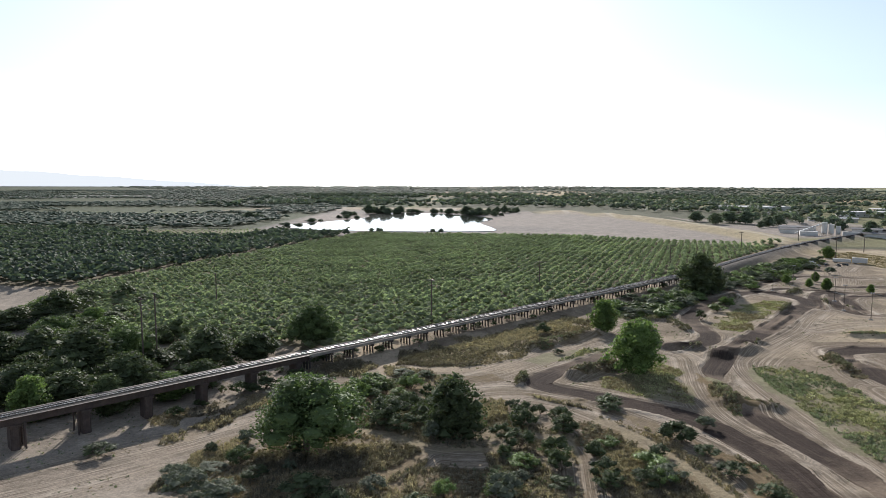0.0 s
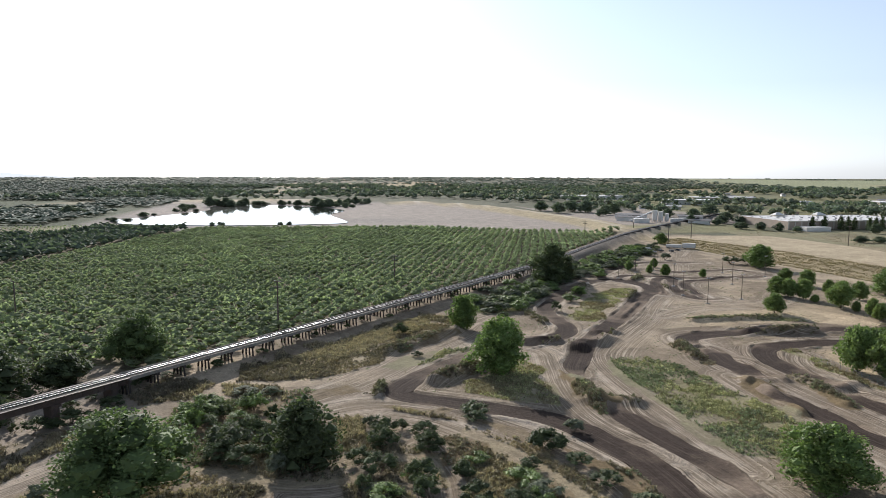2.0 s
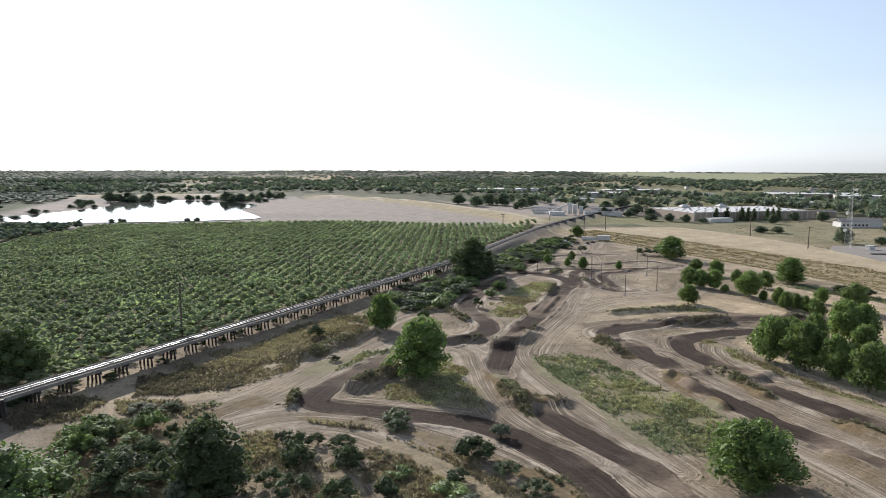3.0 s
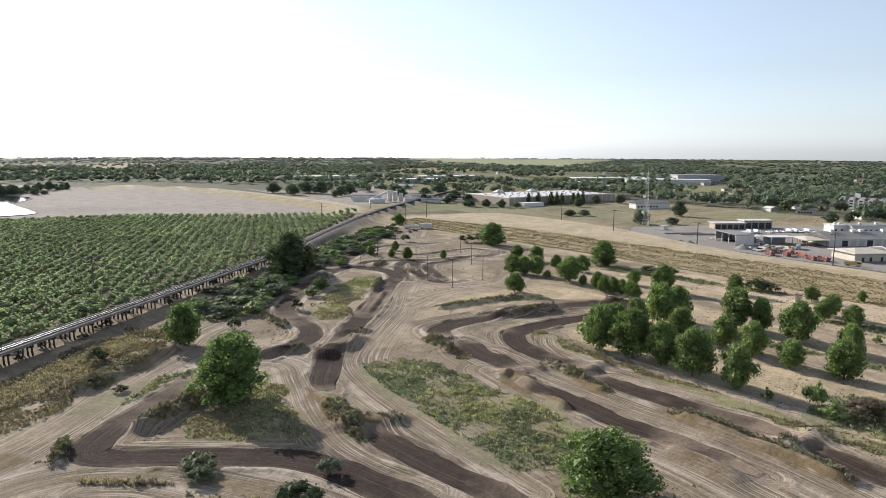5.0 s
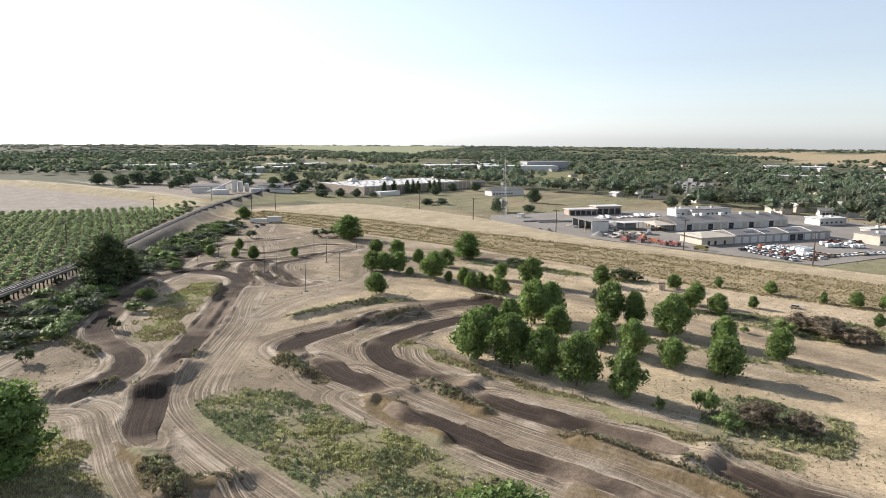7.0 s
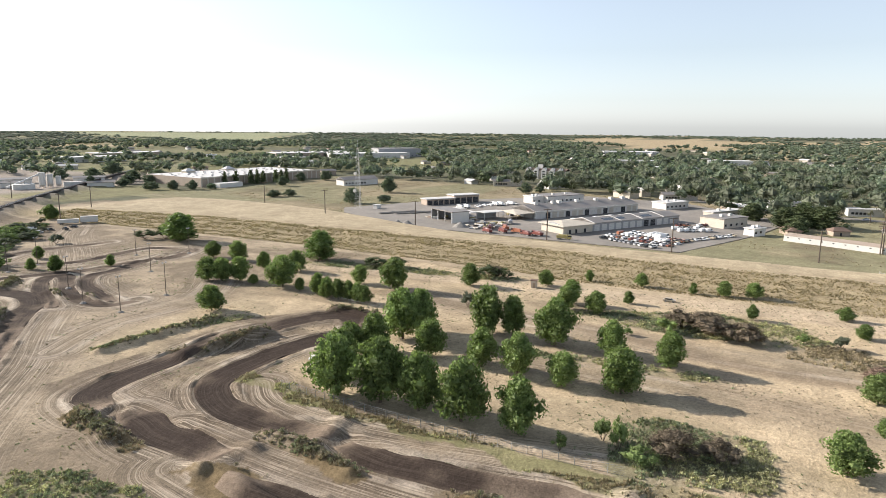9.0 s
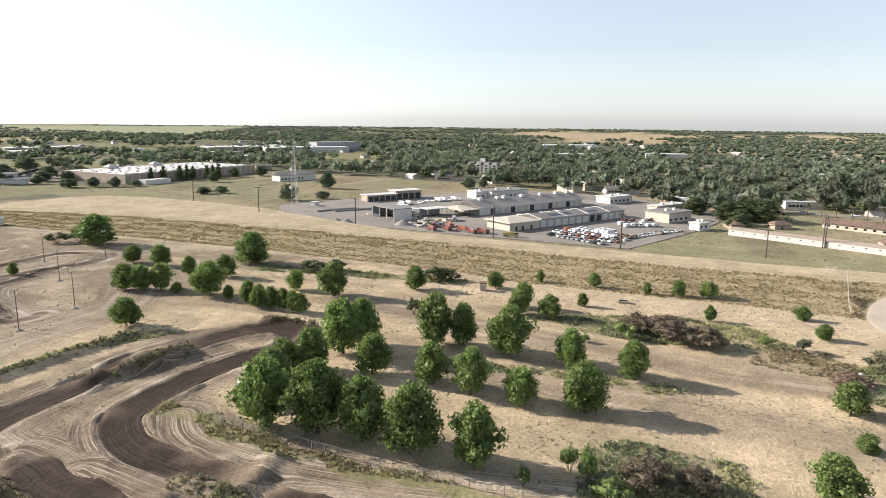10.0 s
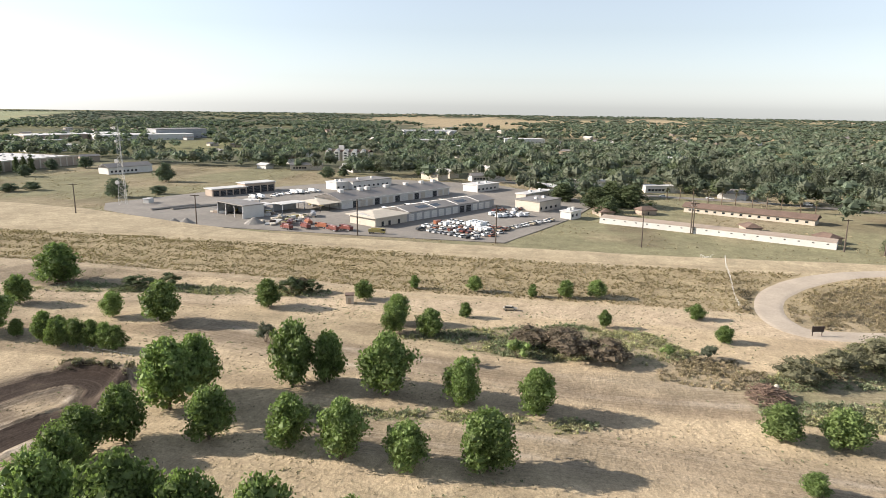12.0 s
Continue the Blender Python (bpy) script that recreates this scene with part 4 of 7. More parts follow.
    for a, b in zip(pts[:-1], pts[1:]):
        d = (b - a).normalized()
        n = Vector((-d.y, d.x, 0))
        za, zb = (4.9 if p is not pts[0] else 5.3 for p in (a, b))
        ring = [a + n * 1.9, a - n * 1.9, b - n * 1.9, b + n * 1.9]
        part("ballast_bed", Shape(BALLAST).add([(p.x, p.y, z - 2.0) for p, z in zip(ring, (za, za, zb, zb))] + [(p.x, p.y, z) for p, z in zip(ring, (za, za, zb, zb))], [(0, 1, 2, 3), (4, 5, 6, 7), (0, 1, 5, 4), (1, 2, 6, 5), (2, 3, 7, 6), (3, 0, 4, 7)]), line)
        for o in (-0.76, 0.76):
            part("rail", Shape(RAIL).tube(a + n * o + Vector((0, 0, za + 0.15)), b + n * o + Vector((0, 0, zb + 0.15)), 0.1, n=4), line)


build_bridge()

# ---- trees and shrubs ----
def ico(level=0):
    bm = bmesh.new()
    bmesh.ops.create_icosphere(bm, subdivisions=level + 1, radius=1)
    v = np.array([p.co[:] for p in bm.verts])
    f = np.array([[p.index for p in g.verts] for g in bm.faces])
    bm.free()
    return v, f


ICO, ICO_F = ico(0)
OCT = np.array([(1, 0, 0), (0, 1, 0), (-1, 0, 0), (0, -1, 0), (0, 0, 1), (0, 0, -1)], float)
OCT_F = np.array([(0, 1, 4), (1, 2, 4), (2, 3, 4), (3, 0, 4), (1, 0, 5), (2, 1, 5), (3, 2, 5), (0, 3, 5)])


def leaf_cloud(rng, centres, radii, leaves, leaf, flat=0.9, core=0.8, up=0.25, solid=None, upright=0.0):
    """Verts and faces of a crown: lobes filled with dark cores and covered by many folded leaf sprays."""
    sv, sf = solid or (ICO, ICO_F)
    verts, tris, quads, k = [], [], [], 0
    for c, r in zip(centres, radii):
        v = sv * (r * core * rng.uniform(0.85, 1.1, (len(sv), 1))) * (1, 1, flat) + c
        verts.append(v)
        tris.append(sf + k)
        k += len(v)
    which = rng.choice(len(centres), leaves, p=np.asarray(radii) ** 2 / np.sum(np.asarray(radii) ** 2))
    d = rng.normal(size=(leaves, 3))
    d[:, 2] += up
    d /= np.linalg.norm(d, axis=1)[:, None]
    base = np.asarray(centres)[which] + d * (np.asarray(radii)[which] * rng.uniform(0.78, 1.22, leaves))[:, None] * (1, 1, flat)
    n = d * 0.9 + rng.normal(size=(leaves, 3)) * 0.42
    n /= np.linalg.norm(n, axis=1)[:, None]
    t = np.cross(n, rng.normal(size=(leaves, 3)))
    if upright:
        t = t * (1 - upright) + (d * 0.55 + (0, 0, 0.9)) * upright
        n = np.cross(t, rng.normal(size=(leaves, 3)) * 0.9 + np.cross(d, (0, 0, 1.0)))
        n /= np.linalg.norm(n, axis=1)[:, None]
    t /= np.linalg.norm(t, axis=1)[:, None]
    b = np.cross(n, t)
    s = (leaf * rng.uniform(0.6, 1.35, leaves))[:, None]
    p = np.stack([base - t * s, base + b * s * 0.62 + n * s * 0.2, base + t * s, base - b * s * 0.62 + n * s * 0.2], 1)
    verts.append(p.reshape(-1, 3))
    q = np.arange(leaves * 4).reshape(-1, 4) + k
    return np.concatenate(verts), np.concatenate(tris), q


def egg(h, low, wide):
    """Half width of a crown at height h of its tree, both as shares of the whole."""
    t = np.clip((h - low) / (1 - low), 0, 1)
    return 0.5 * np.sin(np.pi * np.clip(t, 0.001, 1) ** wide) ** 0.62


def tree_meshes(name, seed, mat, low=0.12, wide=0.8, lobes=26, leaves=2400, leaf=0.032, spread=0.85, lobe=(0.085, 0.15), upright=0.0):
    """A trunk with limbs and a crown, one unit high and one unit wide."""
    rng = np.random.default_rng(seed)
    h = low + 0.05 + (0.95 - low - 0.05) * (np.arange(lobes) + rng.uniform(0, 1, lobes)) / lobes
    a = rng.uniform(0, 0.9, lobes) + np.arange(lobes) * 2.4
    swell = 1 + 0.2 * np.sin(a * 2 + rng.uniform(0, 6)) * np.sin(h * 9 + rng.uniform(0, 6)) + 0.1 * np.sin(a * 3 + h * 14)
    rad = egg(h, low, wide) * np.where(rng.uniform(size=lobes) < 0.18, rng.uniform(0.92, 1.1, lobes), rng.uniform(0.45, 0.88, lobes)) * spread * swell
    c = np.stack([rad * np.cos(a), rad * np.sin(a), h], 1)
    r = rng.uniform(*lobe, lobes) * (0.5 + 1.0 * egg(h, low, wide))
    inner = np.linspace(low + 0.14, 0.82, 6)
    c = np.concatenate([c, np.stack([inner * 0, inner * 0, inner], 1)])
    r = np.concatenate([r, egg(inner, low, wide) * 0.48])
    c[:, :2] *= 0.5 / (np.abs(c[:, :2]).max() + 0.5 * r.mean()) * 0.86
    v, f, q = leaf_cloud(rng, c, r, leaves, leaf, core=0.72, solid=(OCT, OCT_F) if lobes > 40 or leaves < 2000 else None, upright=upright)
    grow = 0.93 / np.ptp(np.percentile(v[:, :2], (1, 99), axis=0), axis=0).mean(), 1.0 / np.percentile(v[:, 2], 99.6)
    v, c = v * (grow[0], grow[0], grow[1]), c * (grow[0], grow[0], grow[1])
    crown = mesh_np(name + "_crown", v, [f, q], mat)
    wood = Shape(BARK)
    lean = rng.normal(size=2) * 0.015
    fork = Vector((lean[0], lean[1], low + 0.1))
    wood.tube((0, 0, -0.03), fork * 0.6, 0.034, 0.026, 7).tube(fork * 0.6, fork, 0.026, 0.022, 7).tube(fork, (lean[0] * 3, lean[1] * 3, 0.8), 0.02, 0.005, 6)
    for i in rng.choice(lobes, min(9, lobes), replace=False):
        s = fork + Vector((0, 0, float(rng.uniform(0, 0.2))))
        m = (s + Vector(c[i])) / 2 + Vector((0, 0, 0.02))
        wood.tube(s, m, 0.013, 0.009, 5).tube(m, c[i], 0.009, 0.003, 5)
    return wood.mesh(name + "_trunk"), crown


def bush_meshes(name, seed, mat, lobes=24, leaves=1000, leaf=0.026):
    """A low shrub of unit width and unit height."""
    rng = np.random.default_rng(seed)
    a, d = rng.uniform(0, 2 * np.pi, lobes), np.sqrt(rng.uniform(0, 1, lobes))
    r = rng.uniform(0.1, 0.18, lobes)
    h = 0.2 + (0.62 - 0.4 * d ** 2) * rng.uniform(0.3, 1.1, lobes)
    c = np.stack([d * 0.36 * np.cos(a), d * 0.36 * np.sin(a), h], 1)
    v, f, q = leaf_cloud(rng, c, r, leaves, leaf, core=0.85, solid=(OCT, OCT_F))
    v *= (1 / np.ptp(v[:, 0]), 1 / np.ptp(v[:, 1]), 1 / v[:, 2].max())
    v[:, 2] = np.maximum(v[:, 2], -0.03)
    stems = Shape(BARK)
    for i in range(min(8, lobes)):
        stems.tube((0.02 * math.cos(i), 0.02 * math.sin(i), -0.05), c[i], 0.012, 0.005, 5)
    return stems.mesh(name + "_stems"), mesh_np(name + "_crown", v, [f, q], mat)


KINDS = {
    "park": [tree_meshes("park_tree", 10 + i, LEAF, 0.09, 0.76, 48, 5000, 0.027, 0.9, (0.1, 0.16), 0.45) for i in range(5)],
    "bright": [tree_meshes("bright_tree", 30 + i, LEAF_BRIGHT, 0.04, 0.72, 46, 5000, 0.027, 0.92, (0.1, 0.17), 0.4) for i in range(3)],
    "willow": [tree_meshes("willow_tree", 40 + i, LEAF_WILLOW, 0.2, 0.62, 40, 10000, 0.016, 1.1, (0.1, 0.18), 0.3) for i in range(3)],
    "dark": [tree_meshes("dark_tree", 50 + i, LEAF_DARK, 0.02, 0.6, 50, 4400, 0.021, 0.94, (0.1, 0.17), 0.3) for i in range(4)],
    "street": [tree_meshes("street_tree", 60 + i, LEAF_TOWN, 0.06, 0.66, 34, 1700, 0.034, 0.92, (0.1, 0.18), 0.3) for i in range(4)],
    "euca": [tree_meshes("eucalyptus", 70 + i, LEAF_OLIVE, 0.06, 0.75, 36, 1900, 0.03, 0.9, (0.09, 0.17), 0.3) for i in range(4)],
    "cypress": [tree_meshes("cypress", 80 + i, LEAF_DARK, 0.02, 0.45, 18, 600, 0.05, 0.35, (0.1, 0.16)) for i in range(2)],
    "grand": [tree_meshes("grand_tree", 130 + i, LEAF_BRIGHT, 0.02, 0.72, 60, 11000, 0.018, 0.95, (0.09, 0.16), 0.4) for i in range(2)],
    "thicket": [bush_meshes("thicket", 140 + i, LEAF_GREY, 36, 3200, 0.02) for i in range(2)],
    "bush": [bush_meshes("bush", 90 + i, LEAF_DARK) for i in range(4)],
    "greybush": [bush_meshes("grey_bush", 100 + i, LEAF_OLIVE) for i in range(3)],
    "brownbush": [bush_meshes("brown_bush", 110 + i, LEAF_BROWN, 34, 3400, 0.02) for i in range(2)],
    "greenbush": [bush_meshes("green_bush", 120 + i, LEAF) for i in range(3)],
}
LABELS = {
    "park": ("park_tree", "leafy green shade tree on bare sandy ground", "tree"), "bright": ("broadleaf_tree", "bright green round broadleaf tree", "tree"),
    "grand": ("broadleaf_tree", "large dense bright green broadleaf tree", "tree"), "thicket": ("thicket", "tall grey-brown tangled shrub thicket", "bush"),
    "willow": ("willow", "wide spreading green willow over dry brush", "tree"), "dark": ("riverside_tree", "dark green dense riverside tree", "tree"),
    "street": ("street_tree", "dark green town tree", "tree"), "euca": ("eucalyptus", "tall grey-green eucalyptus with drooping crown", "tree"),
    "cypress": ("cypress", "slim dark conical cypress beside the warehouse", "tree"), "bush": ("bush", "dark green dense bush on dry ground", "bush"),
    "greybush": ("shrub", "grey-green rounded shrub on dry ground", "bush"), "brownbush": ("bush", "large brownish tangled thicket", "bush"), "greenbush": ("low_shrub", "fresh green low shrub on dry soil", "bush"),
}
planted = [0]


def plant(kind, x, y, high, wide, group="", label="", sink=0.0):
    name, text, category = LABELS[kind]
    trunk, crown = KINDS[kind][planted[0] % len(KINDS[kind])]
    planted[0] += 1
    ob = thing(name, (x, y, at_ground(x, y) - sink), label or text, category, group, turn=planted[0] * 77.0 % 360)
    ob.scale = (wide, wide * random.uniform(0.92, 1.08), high)
    part("stem" if "bush" in kind else "trunk", trunk, ob)
    part("crown", crown, ob)
    return ob


for x, y, high, wide in ((170, 198, 14.6, 12), (172, 186, 15.5, 12.8), (173, 176, 13.7, 9.8), (173, 165, 14.3, 11), (174, 152, 12.6, 9.2), (199, 208, 11.3, 8.6), (213, 208, 15.4, 11.6), (221, 207, 13.8, 10.2), (204, 193, 10.6, 9.2), (192, 211, 10, 9), (181, 205, 12, 9)):
    plant("park", x, y, high, wide, "trees of the park grove")
for x, y, high, wide in ((205, 177, 10.7, 8.4), (204, 166, 11.6, 8.8), (204, 154, 8.6, 7.8), (207, 140, 11.6, 10.3), (232, 150, 10.3, 8), (231, 134, 10.1, 8.1), (232, 167, 14.4, 11.8), (231, 189, 15.1, 11), (235, 182, 12.2, 7.7), (272, 168, 7.8, 7.4), (280, 180, 8.8, 7.6), (271, 178, 8.3, 7.1), (300, 198, 6.4, 6.3), (284, 224, 9, 7.8), (262, 246, 12.4, 10.8), (262, 263, 7.7, 6.7)):
    plant("park", x, y, high, wide, "trees of the park grove")
for x, y, high, wide in ((241, 285, 12.6, 12.3), (265, 300, 9.2, 8.6), (233, 319, 9.7, 9.6), (235, 313, 9.6, 8.3), (239, 307, 10.1, 8.9), (266, 355, 7.9, 8.4), (268, 340, 9.1, 8.7), (262, 317, 7.4, 6.4), (203, 281, 8.9, 9), (239, 265, 8.4, 5.3), (241, 262, 6.9, 5.2), (238, 254, 7.8, 5.1), (239, 250, 7.5, 5.1), (239, 243, 6.6, 5.6), (240, 275, 5.1, 3.9), (238, 298, 4, 4.1), (237, 259, 7.4, 5.2), (239, 246, 7.2, 5.2)):
    plant("park", x, y, high, wide, "row of trees behind the track")
for x, y, high, wide in ((318, 186, 4.7, 3.5), (320, 165, 5.5, 5.1), (291, 162, 4.7, 3.7), (319, 145, 4.4, 3.4), (321, 134, 6.1, 5.7), (324, 124, 6, 6.4), (309, 94, 4.6, 5.2), (293, 121, 5.3, 3.7), (289, 89, 4.7, 5), (233, 87, 7.4, 7.8), (233, 76, 7.6, 8), (191, 93, 8.6, 8.6), (214, 86, 4, 4.6)):
    plant("bright" if high < 5 else "park", x, y, high, wide, "young trees below the levee", "young green tree on sandy ground")
for x, y, high, wide in ((290, 309, 13.9, 14.5), (287, 407, 15, 18), (58, 275, 13.7, 12), (204, 398, 5, 4.5), (208, 386, 7, 6), (228, 378, 5, 4.5), (219, 420, 6, 5), (197, 412, 6, 5), (294, 547, 9.6, 10.5)):
    plant("bright", x, y, high, wide)
plant("grand", 57, 218, 17, 17.4)
plant("grand", 101, 131, 13.1, 17.5)
for x, y, high, wide in ((130, 370, 23, 24), (139, 381, 15, 18), (-3, 161, 15, 16.2), (-90, 226, 15, 22), (-102, 195, 14, 20), (-127, 212, 17, 24), (-131, 188, 12, 18), (-116, 184, 11, 19), (-188, 297, 15, 24), (-150, 226, 14, 22), (-175, 210, 13, 22), (-84, 205, 9, 13), (-76, 232, 10, 15), (-145, 175, 11, 18)):
    plant("dark", x, y, high, wide)
for x, y, high, wide in ((-37, 149, 18, 26), (-58, 246, 16.5, 19), (-120, 226, 15, 20), (-160, 250, 13, 20)):
    plant("willow", x, y, high, wide)
for x, y, high, wide in ((-20, 172, 6, 12), (-10, 172, 6, 10), (-16, 164, 4.4, 9), (-8, 166, 5, 9), (15, 167, 5.3, 8.4), (25, 162, 6, 7.5), (13, 154, 4.9, 8.5), (21, 148, 5.4, 8.3), (30, 149, 3.4, 5), (40, 179, 3, 7), (53, 159, 5, 9), (30, 133, 4, 7.7), (21, 141, 5, 7), (-32, 127, 5, 12), (-25, 120, 5, 10), (-89, 152, 3.2, 9), (-70, 198, 3.5, 8), (32, 271, 5, 7.5), (-52, 226, 4, 6), (107, 302, 4.9, 5.7), (77, 285, 4.9, 6.2), (-2, 274, 4, 5), (280, 427, 6, 12), (287, 420, 7, 14), (299, 224, 6, 11), (303, 218, 5, 8), (290, 276, 5.5, 12), (296, 268, 5, 9)):
    plant("bush", x, y, high, wide, "scrub round the track")
for x, y, high, wide in ((8, 128, 5, 9), (-57, 128, 5, 11), (-49, 124, 4.5, 11), (-63, 136, 3.5, 8), (-8, 157, 5, 6), (255, 209, 6, 6), (274, 95, 4.4, 5.5), (62, 168, 3, 6), (2, 170, 4, 7)):
    plant("greybush", x, y, high, wide, "scrub round the track")
for x, y, high, wide in ((264, 76, 7, 14), (272, 66, 7, 13), (279, 55, 9, 16), (286, 45, 9, 15)):
    plant("thicket", x, y, high, wide)
for x, y, high, wide in ((271, 139, 6.5, 13), (268, 131, 7.2, 16), (266, 121, 6.5, 14), (181, 122, 6, 12), (184, 114, 5, 9), (303, 222, 5, 9)):
    plant("brownbush", x, y, high, wide)
for x, y, high, wide in ((178, 132, 8, 4.5), (181, 136, 5, 4), (172, 142, 4.3, 3.6), (175, 127, 4, 8), (262, 142, 5, 7), (254, 152, 3, 4), (292, 121, 5, 3.6), (274, 105, 3, 4)):
    plant("greenbush", x, y, high, wide)
rng = np.random.default_rng(17)
for k in range(80):
    x, y = rng.uniform(-62, 70), rng.uniform(108, 184)
    if min(float(near_line(np.array([x]), np.array([y]), l)[0][0]) - w for l, (q, w) in zip(TRACK_LINES + PATH_LINES, TRACKS + PATHS)) > 2.2 and y < 205 - abs(x) * 0.6:
        plant(("bush", "greybush", "bush", "greenbush")[k % 4], x, y, rng.uniform(1.6, 4.0), rng.uniform(3.5, 8.5), "scrub round the track")
for k in range(34):
    x, y = rng.uniform(-185, -66), rng.uniform(165, 262)
    if abs((x + 190) * 0.718 - (y - 75) * 0.696) > 9 and (x + 190) * 0.718 - (y - 75) * 0.696 < 0:
        plant(("dark", "dark", "bush", "bright")[k % 4], x, y, rng.uniform(5, 13), rng.uniform(11, 20), "riverside thicket")
for k in range(60):
    x, y = rng.uniform(-38, -4), rng.uniform(162, 206)
    if inside(np.array([x]), np.array([y]), [(-37, 200), (-29, 205), (-19, 200), (-9, 191), (-5, 175), (-16, 162), (-23, 162), (-31, 178)])[0]:
        plant(("bush", "greenbush", "bush")[k % 3], x, y, rng.uniform(2.6, 5.2), rng.uniform(5, 9), "scrub round the track")
for x, y, high, wide in ((51, 160, 5, 9), (30, 149, 4, 6), (30, 138, 4.5, 8), (16, 175, 4.5, 8), (25, 170, 5, 8), (26, 163, 3.5, 6), (9, 159, 4, 7), (41, 184, 3.2, 9), (-13, 209, 2.5, 7), (-20, 211, 2.2, 8), (-62, 199, 4, 11), (-54, 206, 3.5, 8), (-57, 218, 3.5, 9), (-50, 225, 3, 7), (-42, 238, 3, 8), (-28, 252, 3, 6), (34, 240, 2, 5), (45, 150, 3, 6), (56, 150, 3, 7), (58, 140, 3, 8), (62, 130, 3, 8)):
    plant("bush", x, y, high, wide, "scrub round the track")
for k in range(22):
    plant(("dark", "bright", "dark", "bush")[k % 4], rng.uniform(-225, -150), rng.uniform(255, 350), rng.uniform(5, 10), rng.uniform(12, 18), "riverside thicket")
# the shrub belt between trestle and track
rng = np.random.default_rng(7)
for k in range(330):
    s = rng.uniform(0, 1)
    x, y = np.interp(s, [0, 0.3, 0.6, 1], [84, 120, 170, 262]) + rng.normal() * 10, np.interp(s, [0, 0.3, 0.6, 1], [312, 356, 416, 522]) + rng.normal() * 8
    if float(near_line(np.array([x]), np.array([y]), TRACK_LINES[2])[0][0]) < 8 or abs((x + 190) * 0.718 - (y - 75) * 0.696) < 7:
        continue
    plant(("greenbush", "bush", "greenbush", "greybush")[k % 4], x, y, rng.uniform(2.4, 5.6), rng.uniform(6, 12), "shrub belt beside the railway")
for k in range(44):
    s = 150 + k * 6.6 + rng.uniform(-4, 4)
    o = rng.uniform(-9, 5)
    x, y = -190 + 0.696 * s + 0.718 * o, 75 + 0.718 * s - 0.696 * o
    plant("bush", x + 0.5, y - 0.5, rng.uniform(1.5, 3), rng.uniform(3, 6), "brush below the trestle")


def forest(name, label, places, highs, wides, mat, seed, lobes=3, leaves=24, leaf=0.17, category="trees", variants=6, upright=0.0):
    """Many far trees gathered in one mesh."""
    rng = np.random.default_rng(seed)
    templates = []
    for _ in range(variants):
        a = np.arange(lobes) * 2.1 + rng.uniform(0, 6)
        c = np.stack([0.2 * np.cos(a), 0.2 * np.sin(a), rng.uniform(0.42, 0.7, lobes)], 1)
        c[0] = 0, 0, 0.68
        v, f, q = leaf_cloud(rng, c, rng.uniform(0.24, 0.33, lobes), leaves, leaf, core=0.6 if upright else 0.72 if leaves >= 40 else 0.9, solid=(OCT, OCT_F), upright=upright)
        v[:, 2] = np.maximum(v[:, 2], 0.0)
        templates.append((v, f, q))
    which = rng.integers(0, variants, len(places))
    verts, tris, quads, k = [], [], [], 0
    for w in range(variants):
        idx = np.flatnonzero(which == w)
        v, f, q = templates[w]
        a = rng.uniform(0, 2 * np.pi, len(idx))
        x = v[None, :, 0] * np.cos(a)[:, None] - v[None, :, 1] * np.sin(a)[:, None]
        y = v[None, :, 0] * np.sin(a)[:, None] + v[None, :, 1] * np.cos(a)[:, None]
        p = np.stack([x * wides[idx, None] + places[idx, 0:1], y * wides[idx, None] + places[idx, 1:2], v[None, :, 2] * highs[idx, None] + places[idx, 2:3]], 2)
        verts.append(p.reshape(-1, 3))
        step = (np.arange(len(idx)) * len(v))[:, None, None] + k
        tris.append((f[None] + step).reshape(-1, 3))
        quads.append((q[None] + step).reshape(-1, 4))
        k += len(idx) * len(v)
    me = mesh_np(name, np.concatenate(verts), [np.concatenate(tris), np.concatenate(quads)], mat)
    return tagged(new(name, me), label, category, kind="stuff")


# orchard rows
rng = np.random.default_rng(3)
ang = radians(-19.3)
gx, gy = np.meshgrid(np.arange(-700, 700, 6.1), np.arange(-700, 900, 5.2))
gx, gy = gx.ravel(), gy.ravel()
ox, oy = gx * math.cos(ang) - gy * math.sin(ang), gx * math.sin(ang) + gy * math.cos(ang) + 300
keep = inside(ox, oy, ORCHARD_RING) & (rng.uniform(size=len(ox)) > 0.03)
ox, oy = ox[keep] + rng.normal(size=keep.sum()) * 0.4, oy[keep] + rng.normal(size=keep.sum()) * 0.4
pl = np.stack([ox, oy, ground_z(ox, oy)], 1)
wild = smoothstep(420, 300, oy)
hi, wi = rng.uniform(3.6, 5.0, len(ox)) * (1 + 0.15 * wild), rng.uniform(5.9, 7.3, len(ox)) * (1 + 0.3 * wild * rng.uniform(0, 1, len(ox)))
hi *= 0.85 + 0.3 * cloud(ox, oy, 60, 4)
forest("orchard_trees", "green rows of orchard trees", pl, hi, wi, LEAF_ORCHARD, 5, 3, 26, 0.1, "orchard")
gx, gy = (k.ravel() for k in np.meshgrid(np.arange(-900, -130, 9.0), np.arange(375, 805, 7.5)))
keep = inside(gx, gy, ORCHARD_LEFT) & ~in_field(gx, gy)
ox, oy = gx[keep] + rng.normal(size=keep.sum()) * 0.5, gy[keep] + rng.normal(size=keep.sum()) * 0.5
forest("far_orchard_trees", "dark green rows of a farther orchard", np.stack([ox, oy, ground_z(ox, oy)], 1), rng.uniform(6.0, 8.5, len(ox)), rng.uniform(10, 12.5, len(ox)), LEAF_GROVE, 6, 3, 10, 0.16, "orchard")

